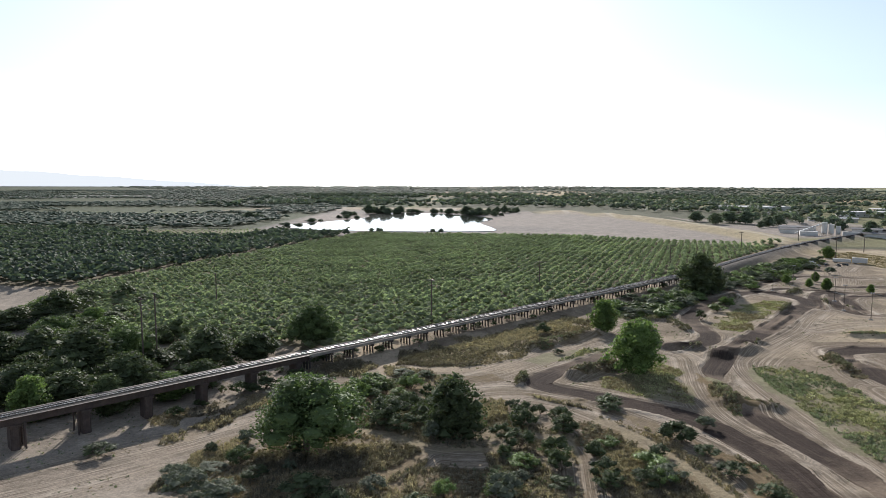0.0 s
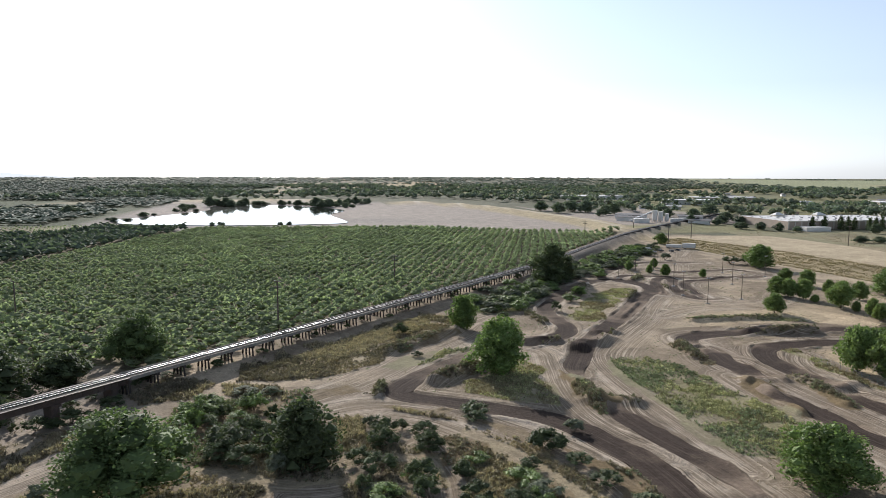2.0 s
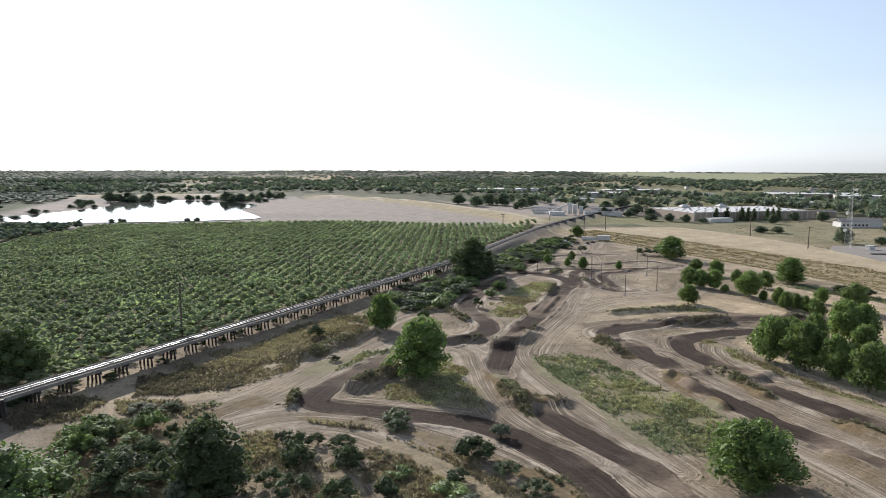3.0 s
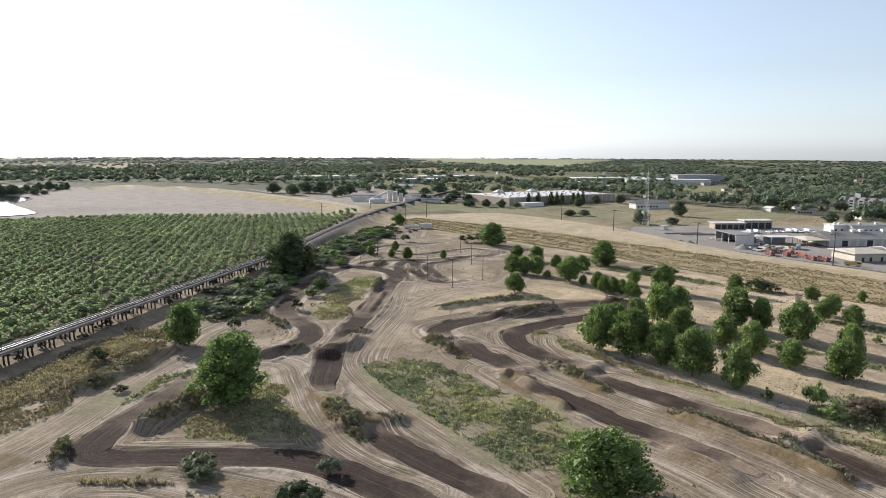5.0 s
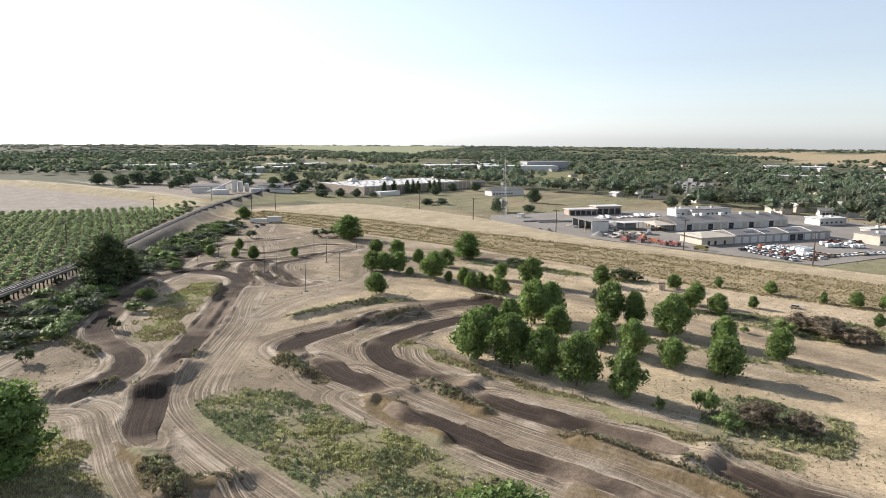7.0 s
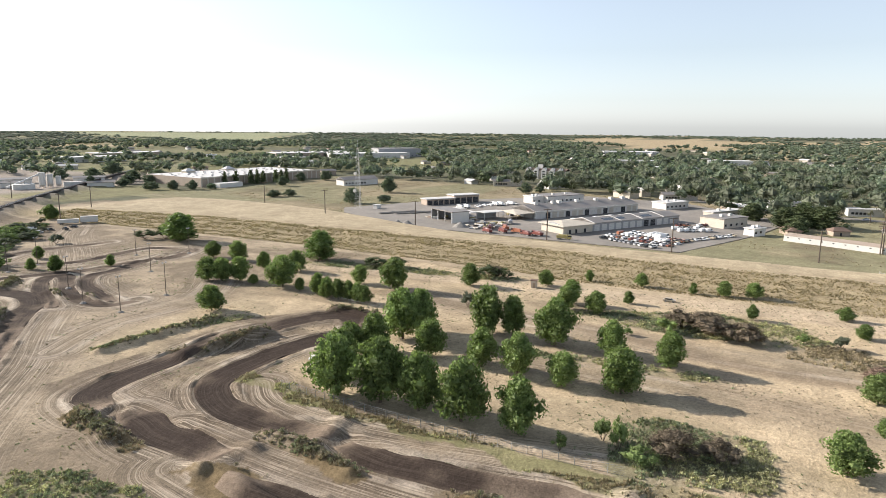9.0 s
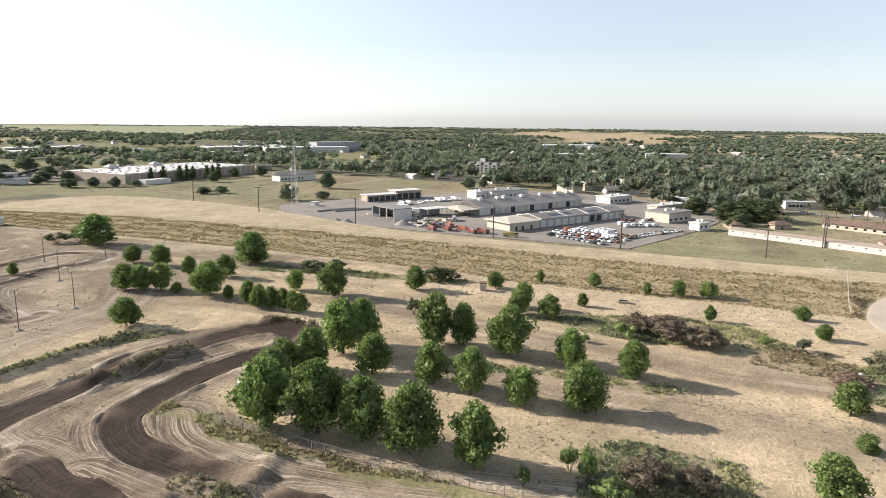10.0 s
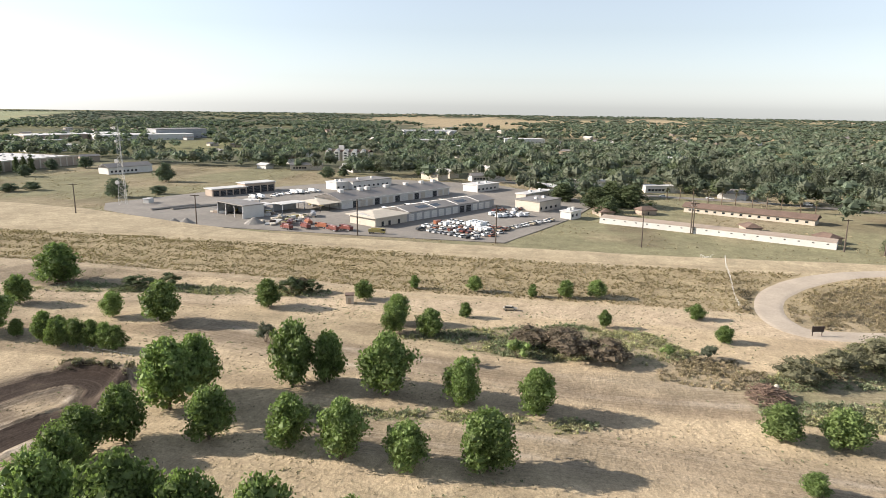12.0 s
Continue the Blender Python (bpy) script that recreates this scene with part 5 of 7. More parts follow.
x, y = (a.ravel() for a in np.meshgrid(np.arange(-450, -230, 8.0), np.arange(690, 815, 12.0)))
ok = inside(x, y, FAR_FIELDS[5][0])
forest("young_orchard", "rows of young orchard trees on pale soil", np.stack([x[ok], y[ok], ground_z(x[ok], y[ok])], 1), rng.uniform(2, 3, ok.sum()), rng.uniform(3, 4.2, ok.sum()), LEAF_ORCHARD, 8, 2, 8, 0.22, "orchard")

# woods of the town
def scatter(n, rmin, rmax, a0, a1, seed):
    r = np.random.default_rng(seed)
    d = np.sqrt(r.uniform(rmin ** 2, rmax ** 2, n))
    a = np.radians(r.uniform(a0, a1, n))
    return 60 + d * np.sin(a), 80 + d * np.cos(a)


def in_town(x, y):
    """Where the town's trees stand: behind the yard and meadow, not on the fields."""
    edge = np.interp(y, [-600, -40, 33, 90, 130, 175, 230, 292, 372, 447, 483, 587, 644, 720, 900], [430, 455, 600, 612, 560, 580, 640, 652, 672, 690, 690, 690, 700, 560, 560])
    town = (x > edge) & (y < 900)
    town |= (y >= 900) & (x > np.interp(y, [900, 1150, 1400, 2000, 5000], [480, 420, 300, -300, -3000]))
    town |= (y > 1450) & (x > -600)
    return town


def town_forest(name, n, rmin, rmax, seed, lobes, leaves, leaf, high, wide, gap, mat=LEAF_TOWN):
    x, y = scatter(n, rmin, rmax, -40, 125, seed)
    ok = in_town(x, y) & (cloud(x, y, 180, 12, 2) > gap) & ~((x > 480) & (x < 720) & (y > 600) & (y < 800))
    ok &= ~in_field(x, y)
    ok &= ~((x > 760) & (x < 900) & (y > 370) & (y < 460))
    x, y = x[ok], y[ok]
    r = np.random.default_rng(seed + 1)
    size = r.uniform(0.7, 1.3, len(x))
    forest(name, "dense dark green trees of the town", np.stack([x, y, x * 0 + 0.0], 1), high * size, wide * size * r.uniform(0.8, 1.2, len(x)), mat, seed + 2, lobes, leaves, leaf)


town_forest("town_trees", 900, 380, 740, 50, 8, 190, 0.042, 14, 15.5, 0.36)
town_forest("olive_town_trees", 700, 380, 740, 54, 8, 190, 0.042, 16, 15, 0.36, LEAF_OLIVE)
town_forest("dark_town_trees", 450, 380, 740, 58, 7, 180, 0.042, 12, 15, 0.36, LEAF_DARK)
town_forest("middle_trees", 1700, 740, 1100, 64, 6, 60, 0.065, 14, 15.5, 0.36)
town_forest("olive_middle_trees", 1400, 740, 1100, 66, 6, 60, 0.07, 15, 15, 0.36, LEAF_OLIVE)
town_forest("distant_trees", 6500, 1100, 2400, 51, 3, 7, 0.2, 12, 18, 0.4)
town_forest("olive_distant_trees", 4500, 1100, 2400, 62, 3, 7, 0.2, 12, 17, 0.4, LEAF_OLIVE)
town_forest("horizon_trees", 16000, 2400, 4900, 52, 2, 0, 0.2, 9, 34, 0.42)


# groves and orchards on the plain beyond the pond
rng = np.random.default_rng(33)
x, y = np.concatenate([rng.uniform(-2400, -120, 17000), rng.uniform(-1300, -250, 6000)]), np.concatenate([rng.uniform(800, 3200, 17000), rng.uniform(800, 1700, 6000)])
ok = (y > 835 + np.abs(x + 300) * 0.03) & (x < -300 + (y - 860) * 0.1) & (cloud(x * 0.5, y, 260, 13, 2) < 0.66) & ~in_field(x, y)
x, y = x[ok], y[ok]
forest("plain_orchards", "dark green orchards on the plain", np.stack([x, y, x * 0], 1), rng.uniform(5, 8, len(x)), rng.uniform(14, 26, len(x)), LEAF_GROVE, 35, 2, 0, 0.2, "orchard")
for x, y, high, wide in ((-175, 1185, 18, 26), (-150, 1195, 15, 24), (-120, 1215, 13, 26), (-60, 1225, 9, 20), (0, 1165, 16, 28), (22, 1150, 14, 26), (40, 1180, 12, 20), (70, 1230, 14, 22), (95, 1245, 11, 14), (-330, 1000, 13, 26), (-470, 760, 12, 20), (-205, 1120, 9, 22), (-190, 1050, 7, 18), (-140, 1180, 12, 26), (-100, 1225, 8, 24), (-30, 1200, 10, 24), (10, 1140, 11, 24), (48, 1130, 9, 18), (-225, 960, 6, 18), (-240, 880, 5, 16), (-30, 796, 4, 9), (-115, 800, 4, 9)):
    plant("street", x, y, high, wide * 0.8, "trees round the pond")
    for k in range(3):
        plant("street", x + rng.uniform(-16, 16), y + rng.uniform(2, 22), high * rng.uniform(0.4, 0.85), wide * rng.uniform(0.4, 0.75), "trees round the pond")
for x, y, high, wide in ((345, 1010, 15, 24), (352, 950, 16, 22), (385, 985, 17, 26), (398, 960, 19, 28), (405, 905, 14, 20), (430, 930, 16, 22), (385, 880, 9, 11), (470, 850, 12, 18), (478, 800, 14, 22), (520, 830, 15, 26), (505, 770, 12, 20), (480, 742, 10, 18), (460, 720, 8, 14), (500, 735, 9, 16), (530, 760, 12, 20), (440, 742, 7, 9)):
    plant("street", x, y, high, wide, "trees beside the railway")
for x, y, high, wide in ((568, 469, 15, 16), (479, 442, 13, 15), (500, 425, 6, 12), (640, 360, 10, 13), (655, 352, 8, 10), (478, 530, 6, 14), (490, 522, 6, 12), (470, 655, 9, 12), (480, 640, 9, 12), (455, 668, 8, 16), (492, 628, 6, 10), (615, 625, 10, 14), (560, 600, 10, 14), (640, 610, 11, 16)):
    plant("street", x, y, high, wide, "trees of the meadow")
for x, y in ((555, 640), (562, 638), (569, 637), (585, 634), (592, 633), (599, 632), (527, 648), (540, 646)):
    plant("cypress", x, y, rng.uniform(13, 16), rng.uniform(6, 7.5), "cypresses by the warehouse")
for x, y, high, wide in ((536, 130, 13, 20), (552, 120, 15, 24), (545, 108, 14, 22), (520, 122, 10, 16), (504, 122, 8, 14), (560, 152, 12, 18), (434, -8, 9, 18), (428, -24, 10, 20), (440, -40, 12, 20)):
    plant("dark", x, y, high, wide, "dark trees by the wall", "dense dark green tree beside the wall")
for k in range(50):
    x, y = 625 + rng.uniform(0, 90), 70 - rng.uniform(0, 230)
    plant("euca", x + (k % 3) * 14, y, rng.uniform(15, 24), rng.uniform(10, 16), "eucalyptus belt behind the wall")
# ---- grass and weeds ----
def tufts(name, label, mat, x, y, wide, high, seed, blades=8, category="grass"):
    """Many small tufts of pointed blades in one mesh."""
    r = np.random.default_rng(seed)
    n = len(x)
    z = ground_z(x, y)
    a = r.uniform(0, 2 * np.pi, (n, blades))
    d = r.uniform(0.1, 0.5, (n, blades)) * wide[:, None]
    bx, by = x[:, None] + np.cos(a) * d, y[:, None] + np.sin(a) * d
    w = 0.2 * wide[:, None]
    h = high[:, None] * r.uniform(0.5, 1.1, (n, blades))
    t = a + np.pi / 2 + r.normal(size=a.shape) * 0.5
    zz = np.broadcast_to(z[:, None], a.shape) - 0.05
    tri = np.stack([np.stack([bx - np.cos(t) * w, by - np.sin(t) * w, zz], 2), np.stack([bx + np.cos(t) * w, by + np.sin(t) * w, zz], 2),
                    np.stack([bx + np.cos(a) * h * 0.35, by + np.sin(a) * h * 0.35, zz + h], 2)], 2)
    me = mesh_np(name, tri.reshape(-1, 3), np.arange(n * blades * 3).reshape(-1, 3), mat)
    return tagged(new(name, me), label, category, kind="stuff")


def fill(ring, per, seed, gap=0.4):
    """Random places inside a ring, one to every per square metres, thinned in patches."""
    r = np.random.default_rng(seed)
    box = np.array(ring)
    lo, hi = box.min(0), box.max(0)
    n = int(np.prod(hi - lo) / per)
    x, y = r.uniform(lo[0], hi[0], n), r.uniform(lo[1], hi[1], n)
    wob = (cloud(x, y, 8, 19) - 0.5) * 7
    ok = inside(x + wob, y - wob, ring) & (cloud(x, y, 7, 23) + r.normal(size=n) * 0.07 > gap)
    return x[ok], y[ok]


def off_track(x, y):
    ok = by_line(x, y, ROAD_LINE, 8)[0] > 5.4
    for line, (p, w) in zip(TRACK_LINES + PATH_LINES, TRACKS + PATHS):
        ok &= by_line(x, y, line[::2], w + 2)[0] > w * 0.9
    return ok


grown = {"weed": [], "yellow": [], "straw": [], "rust": [], "tall": []}
for k, (ring, grows) in enumerate(WEED_PATCHES):
    x, y = fill(ring, 0.42 if grows in ("weed", "yellow") else 0.4 if grows != "tall" else 0.3, k, 0.31 if grows == "tall" else 0.36)
    grown[grows].append(np.stack([x, y], 1))
for kind, mats in (("weed", ((WEED, "green_weeds", "low green weeds"), (WEED_BLUE, "grey_weeds", "grey-green low weeds"))), ("yellow", ((WEED, "yellowing_grass", "yellow-green grass"), (STRAW, "pale_grass", "pale dry grass"))),
                   ("straw", ((STRAW, "dry_grass", "dry straw grass"), (RUST_WEED, "dry_weeds", "brown dry weeds"))), ("tall", ((STRAW_TALL, "tall_grass", "dense tall dry grass on the sandy ridge"), (RUST_WEED, "tall_weeds", "brown tall dry weeds"))), ("rust", ((RUST_WEED, "rusty_weeds", "rusty dry weeds on the banks"), (WEED_BLUE, "bank_weeds", "grey-green weeds on the banks")))):
    xy = np.concatenate(grown[kind])
    xy = xy[off_track(xy[:, 0], xy[:, 1])]
    r = np.random.default_rng(len(xy))
    side = cloud(xy[:, 0], xy[:, 1], 12, 37) + r.normal(size=len(xy)) * 0.08 > (0.5 if kind != "rust" else 0.58)
    for (mat, name, label), sel in zip(mats, (~side, side)):
        p = xy[sel]
        if kind in ("weed", "rust", "straw", "tall"):
            half = r.uniform(size=len(p)) < 0.25
            q = p[half]
            forest(name, label, np.stack([q[:, 0], q[:, 1], ground_z(q[:, 0], q[:, 1]) - 0.1], 1), r.uniform(0.5, 1.3, len(q)), r.uniform(0.8, 2.0, len(q)), mat, 60 + len(q), 1, 18, 0.15, "weeds", variants=6, upright=0.55)
            p = p[~half]
        tufts(name + "_tufts", label, mat, p[:, 0], p[:, 1], r.uniform(0.5, 1.1, len(p)), r.uniform(0.3, 0.8, len(p)) * (1.5 if kind == "tall" else 1), 70 + len(p), 6, category="weeds")
# weeds on the pushed-up banks
r = np.random.default_rng(88)
bx, by = [], []
for (ax, ay), (cx, cy), w, h in BERMS:
    t = r.uniform(0, 1, 150)
    bx.append(ax + (cx - ax) * t + r.normal(size=150) * w * 0.6)
    by.append(ay + (cy - ay) * t + r.normal(size=150) * w * 0.6)
bx, by = np.concatenate(bx), np.concatenate(by)
ok = off_track(bx, by)
q = np.flatnonzero(ok)[::3]
forest("bank_clumps", "brown-green weed clumps on the earth banks", np.stack([bx[q], by[q], ground_z(bx[q], by[q]) - 0.1], 1), r.uniform(0.7, 1.5, len(q)), r.uniform(0.9, 2.0, len(q)), LEAF_GREY, 87, 1, 22, 0.13, "weeds", variants=6, upright=0.55)
tufts("berm_weeds", "brown weeds on the earth banks", RUST_WEED, bx[ok], by[ok], r.uniform(0.6, 1.3, ok.sum()), r.uniform(0.4, 0.9, ok.sum()), 89, category="weeds")
# rough grass of the meadow
x, y = r.uniform(385, 700, 14000), r.uniform(0, 640, 14000)
ok = (x > np.interp(y, LEVEE_Y, LEVEE_BACK) + 12) & ~inside(x, y, YARD) & (cloud(x, y, 30, 57) + r.normal(size=len(x)) * 0.08 > 0.5)
x, y = x[ok], y[ok]
tufts("meadow_grass", "rough dry grass of the meadow", STRAW, x, y, r.uniform(0.8, 1.8, len(x)), r.uniform(0.3, 0.7, len(x)), 90, 5)
# clumps on the levee slope
r = np.random.default_rng(77)
y = r.uniform(-40, 560, 60000)
s = r.uniform(-0.12, 1.02, 60000)
toe, crest = np.interp(y, LEVEE_Y, LEVEE_TOE), np.interp(y, LEVEE_Y, LEVEE_CREST)
x = toe + s * (crest - toe)
row = 0.5 + 0.5 * np.sin(s * 26 + cloud(x, y, 25, 3) * 7)
ok = (cloud(x, y, 5, 29) * 0.5 + row * 0.25 + r.normal(size=len(x)) * 0.2 > 0.42) & (by_line(x, y, ROAD_LINE, 10)[0] > 5.6)
x, y = x[ok], y[ok]
half = r.uniform(size=len(x)) < 0.45
tufts("levee_grass", "straw-coloured grass clumps on the levee", STRAW, x[half], y[half], r.uniform(0.5, 1.2, half.sum()), r.uniform(0.25, 0.6, half.sum()), 78, 6)
tufts("levee_weeds", "brown weed clumps on the levee", LEVEE_WEED, x[~half], y[~half], r.uniform(0.5, 1.1, (~half).sum()), r.uniform(0.3, 0.7, (~half).sum()), 79, 6, category="weeds")
# scattered low tufts on the worn park ground
x, y = r.uniform(150, 335, 30000), r.uniform(60, 310, 30000)
ok = (cloud(x * 2.5, y, 40, 67) + r.normal(size=len(x)) * 0.1 > 0.56) & off_track(x, y)
tufts("park_tufts", "low brown tufts on worn sandy ground", RUST_WEED, x[ok], y[ok], r.uniform(0.3, 0.9, ok.sum()), r.uniform(0.1, 0.3, ok.sum()), 82, 4, category="weeds")
# thin dry grass over the rest of the plain
x, y = r.uniform(-120, 320, 46000), r.uniform(80, 420, 46000)
ok = (cloud(x, y, 16, 47) + r.normal(size=len(x)) * 0.09 > 0.58) & off_track(x, y) & ~inside(x, y, ORCHARD_RING)
x, y = x[ok], y[ok]
half = r.uniform(size=len(x)) < 0.6
tufts("plain_grass", "thin dry grass on sandy ground", STRAW, x[half], y[half], r.uniform(0.3, 0.8, half.sum()), r.uniform(0.15, 0.4, half.sum()), 80, 6)
tufts("plain_weeds", "thin grey-green weeds on sandy ground", WEED_BLUE, x[~half], y[~half], r.uniform(0.4, 1.0, (~half).sum()), r.uniform(0.15, 0.45, (~half).sum()), 81, category="weeds")

# ---- buildings ----
YARD_Z = 0.35
YARD_TURN = -27.3


def gable_roof(length, depth, eave, ridge, over=0.6, thick=0.3, hip=0.0):
    """A pitched roof over a plan from (0, 0); hip pulls the ridge's ends in."""
    a, b, c, d = -over, length + over, -over, depth + over
    m = depth / 2
    v = [(a, c, eave), (b, c, eave), (b, d, eave), (a, d, eave), (a + hip, m, ridge), (b - hip, m, ridge)]
    v += [(x, y, z - thick) for x, y, z in v]
    f = [(0, 1, 5, 4), (2, 3, 4, 5), (1, 2, 5), (3, 0, 4), (7, 6, 10, 11), (9, 8, 11, 10), (8, 7, 11), (6, 9, 10), (0, 6, 7, 1), (1, 7, 8, 2), (2, 8, 9, 3), (3, 9, 6, 0)]
    return Shape().add(v, f)


def walls(length, depth, high, thick=0.25):
    s = Shape()
    return s.box(0, 0, -0.5, length, thick, high).box(0, depth - thick, -0.5, length, depth, high).box(0, thick, -0.5, thick, depth - thick, high).box(length - thick, thick, -0.5, length, depth - thick, high)


def gable_ends(length, depth, eave, ridge):
    s = Shape()
    for x in (0.0, length - 0.25):
        s.profile([(0, eave), (depth, eave), (depth / 2, ridge)], x, x + 0.25)
    return s


# with DARK the panel is no door: it paints an open bay's inner shade
def leaf_door(ob, x, w, h, mat, name="garage_door", label=""):
    door = part(name, Shape(mat).box(x, -0.08, 0, x + w, -0.02, h), ob, label)
    for k in range(1, 4):
        part("seam", Shape(GREY_WALL).box(x, -0.1, h * k / 4 - 0.03, x + w, -0.08, h * k / 4 + 0.03), door)


def workshop_front():
    ob = thing("workshop", (425, 239, YARD_Z), "long low workshop with white garage doors and grey metal roof", "workshop", turn=YARD_TURN)
    part("wall", walls(102, 20, 5), ob, mat=GREY_WALL)
    part("gable_wall", gable_ends(102, 20, 5, 6.4), ob, mat=GREY_WALL)
    part("roof", gable_roof(78, 20, 5.1, 7.2), ob, "ribbed grey metal roof", ROOF_GREY).matrix_basis = pose(24, 0, 0)
    office = part("office_front", Shape(CREAM).box(-0.4, -0.4, -0.3, 23, 19.6, 4.7), ob, "cream office end")
    part("office_roof", gable_roof(23.5, 20.4, 4.9, 6.8, 1.6, 0.35, 9), office, "pale hipped roof", CREAM).matrix_basis = pose(-0.4, -0.4, 0)
    for x in (4, 9, 16):
        part("office_door", Shape(DARK).box(x, -0.5, 0, x + 1.6, -0.42, 2.4), office)
    x = 25.0
    for k in range(12):
        opened = k in (7, 8)
        leaf_door(ob, x, 4.3, 3.9, DARK if opened else WHITE_PAINT, "open_bay" if opened else "garage_door", "dark panel painted as an open bay's shade" if opened else "white sectional door")
        x += 6.2
    for x in (36, 46, 70):
        part("skylight", Shape(GLASS_DARK).add([(x, 2.5, 5.75), (x + 9, 2.5, 5.75), (x + 9, 6.5, 6.55), (x, 6.5, 6.55)], [(0, 1, 2, 3)]), ob, "dark solar panel")
    for x in (24, 47, 66, 86):
        part("parapet", Shape(WHITE_PAINT).profile([(-0.6, 5.0), (20.6, 5.0), (20.6, 5.4), (10, 7.5), (-0.6, 5.4)], x, x + 0.5), ob, "pale fire wall")


def workshop_back():
    ob = thing("workshop", (476, 279, YARD_Z), "long gabled workshop with rooftop units and truck bays", "workshop", turn=YARD_TURN)
    part("wall", walls(100, 26, 5.2), ob, mat=WHITE_PAINT)
    part("gable_wall", gable_ends(100, 26, 5.2, 8.4), ob, mat=WHITE_PAINT)
    part("roof", gable_roof(100, 26, 5.3, 8.8, 0.9), ob, "brown-grey metal roof", ROOF_GREY)
    part("fascia", Shape(WHITE_PAINT).box(-1, -1.1, 4.9, 101, -0.92, 5.4), ob, "white fascia")
    x = 3.0
    for k in range(16):
        opened = k % 3 == 1
        leaf_door(ob, x, 4.2, 4.0, DARK if opened else (CREAM if k % 4 else WHITE_PAINT), "open_bay" if opened else "garage_door", "dark panel painted as an open bay's shade" if opened else "pale sectional door")
        x += 6.1
    for x in (8, 24, 30, 47, 66, 82, 94):
        part("rooftop_unit", Shape(WHITE_PAINT).box(x, 10.5, 8.2, x + 3, 13.5, 10.2, 0.2), ob, "white rooftop cooler")
    canopy = part("canopy", gable_roof(15, 22, 4.3, 5.9, 0.4, 0.3, 6), ob, "low pale canopy", CREAM)
    canopy.matrix_basis = pose(-15.6, 1, 0)
    for x in (0.4, 7.5, 14.6):
        for y in (0.4, 21.6):
            part("post", Shape(STEEL_DARK).box(x - 0.12, y - 0.12, -0.4, x + 0.12, y + 0.12, 4.1), canopy)


def depot():
    """The tall open shed at the yard's end and its neighbours."""
    ob = thing("open_shed", (426, 316, YARD_Z), "tall flat-roofed shed with three open bays", "shed", turn=YARD_TURN)
    part("side_wall", Shape(WHITE_PAINT).box(0, 0, -0.4, 13, 0.3, 7), ob, "white panel side wall")
    part("back_wall", Shape(GREY_WALL).box(12.7, 0.3, -0.4, 13, 27, 7), ob)
    part("far_wall", Shape(GREY_WALL).box(0, 26.7, -0.4, 12.7, 27, 7), ob)
    part("roof", Shape(ROOF_GREY).box(-0.6, -0.4, 7, 13.4, 27.4, 7.5), ob)
    for y in (0.5, 9, 18, 26.5):
        part("post", Shape(GALV).box(-0.2, y - 0.2, -0.4, 0.2, y + 0.2, 7), ob)
    ob = thing("storage_shed", (500, 383, YARD_Z), "long low storage shed with a white roof edge", "shed", turn=-30)
    part("wall", walls(26, 10, 4.6), ob, mat=TAN_WALL)
    part("roof", Shape(ROOF_WHITE).box(-0.8, -0.8, 4.6, 26.8, 10.8, 5.1), ob)
    for k in range(5):
        leaf_door(ob, 1 + k * 5, 4, 3.6, DARK, "open_bay")
    ob = thing("storage_shed", (524, 372, YARD_Z), "taller storage shed with open front", "shed", turn=-30)
    part("wall", walls(24, 11, 6.4), ob, mat=TAN_WALL)
    part("roof", Shape(ROOF_WHITE).box(-0.8, -0.8, 6.4, 24.8, 11.8, 6.9), ob)
    for k in range(4):
        leaf_door(ob, 1.2 + k * 5.7, 4.6, 4.6, DARK, "open_bay")
    for x, y, w, d, h, mat in ((443, 318, 12, 10, 4.5, ROOF_WHITE), (452, 306, 16, 9, 4.8, ROOF_WHITE), (452, 330, 10, 8, 5.5, WHITE_PAINT)):
        ob = thing("canopy_shed", (x, y, YARD_Z), "small open shed with a pale flat roof", "shed", turn=YARD_TURN)
        part("roof", Shape(mat).box(-0.5, -0.5, h, w + 0.5, d + 0.5, h + 0.35), ob)
        part("wall", Shape(GREY_WALL).box(0, d - 0.3, -0.4, w, d, h), ob)
        for px in (0.2, w - 0.2):
            part("post", Shape(GALV).box(px - 0.15, 0, -0.4, px + 0.15, 0.3, h), ob)
    for x, y, l, d, h, wall, roof, label in ((568, 308, 40, 20, 5.6, WHITE_PAINT, ROOF_GREY, "white depot office with rooftop units"), (560, 318, 12, 12, 5.5, WHITE_PAINT, ROOF_WHITE, "small white office annex building"),
                                             (503, 162, 24, 18, 6, CREAM, ROOF_GREY, "pinkish flat-roofed yard storehouse"), (482, 142, 11, 7, 4, WHITE_PAINT, ROOF_WHITE, "small white hut by the wall"), (583, 216, 26, 14, 5, WHITE_PAINT, ROOF_WHITE, "pale low service building"), (548, 176, 34, 8, 4.5, CREAM, ROOF_WHITE, "long low pale shed")):
        ob = thing("depot_building", (x, y, YARD_Z), label, "building", turn=YARD_TURN)
        part("wall", walls(l, d, h), ob, mat=wall)
        part("roof", Shape(roof).box(-0.5, -0.5, h, l + 0.5, d + 0.5, h + 0.5), ob)
        for k in range(max(2, int(l / 5))):
            x0 = 1 + k * (l - 2) / max(2, int(l / 5))
            part("window", Shape(GLASS_DARK).box(x0, -0.06, 1.3, x0 + 1.8, -0.01, 2.7), ob)
        for k in range(2):
            part("rooftop_unit", Shape(WHITE_PAINT).box(l * (0.3 + 0.35 * k), d * 0.4, h + 0.5, l * (0.3 + 0.35 * k) + 1.8, d * 0.4 + 1.8, h + 1.9), ob)
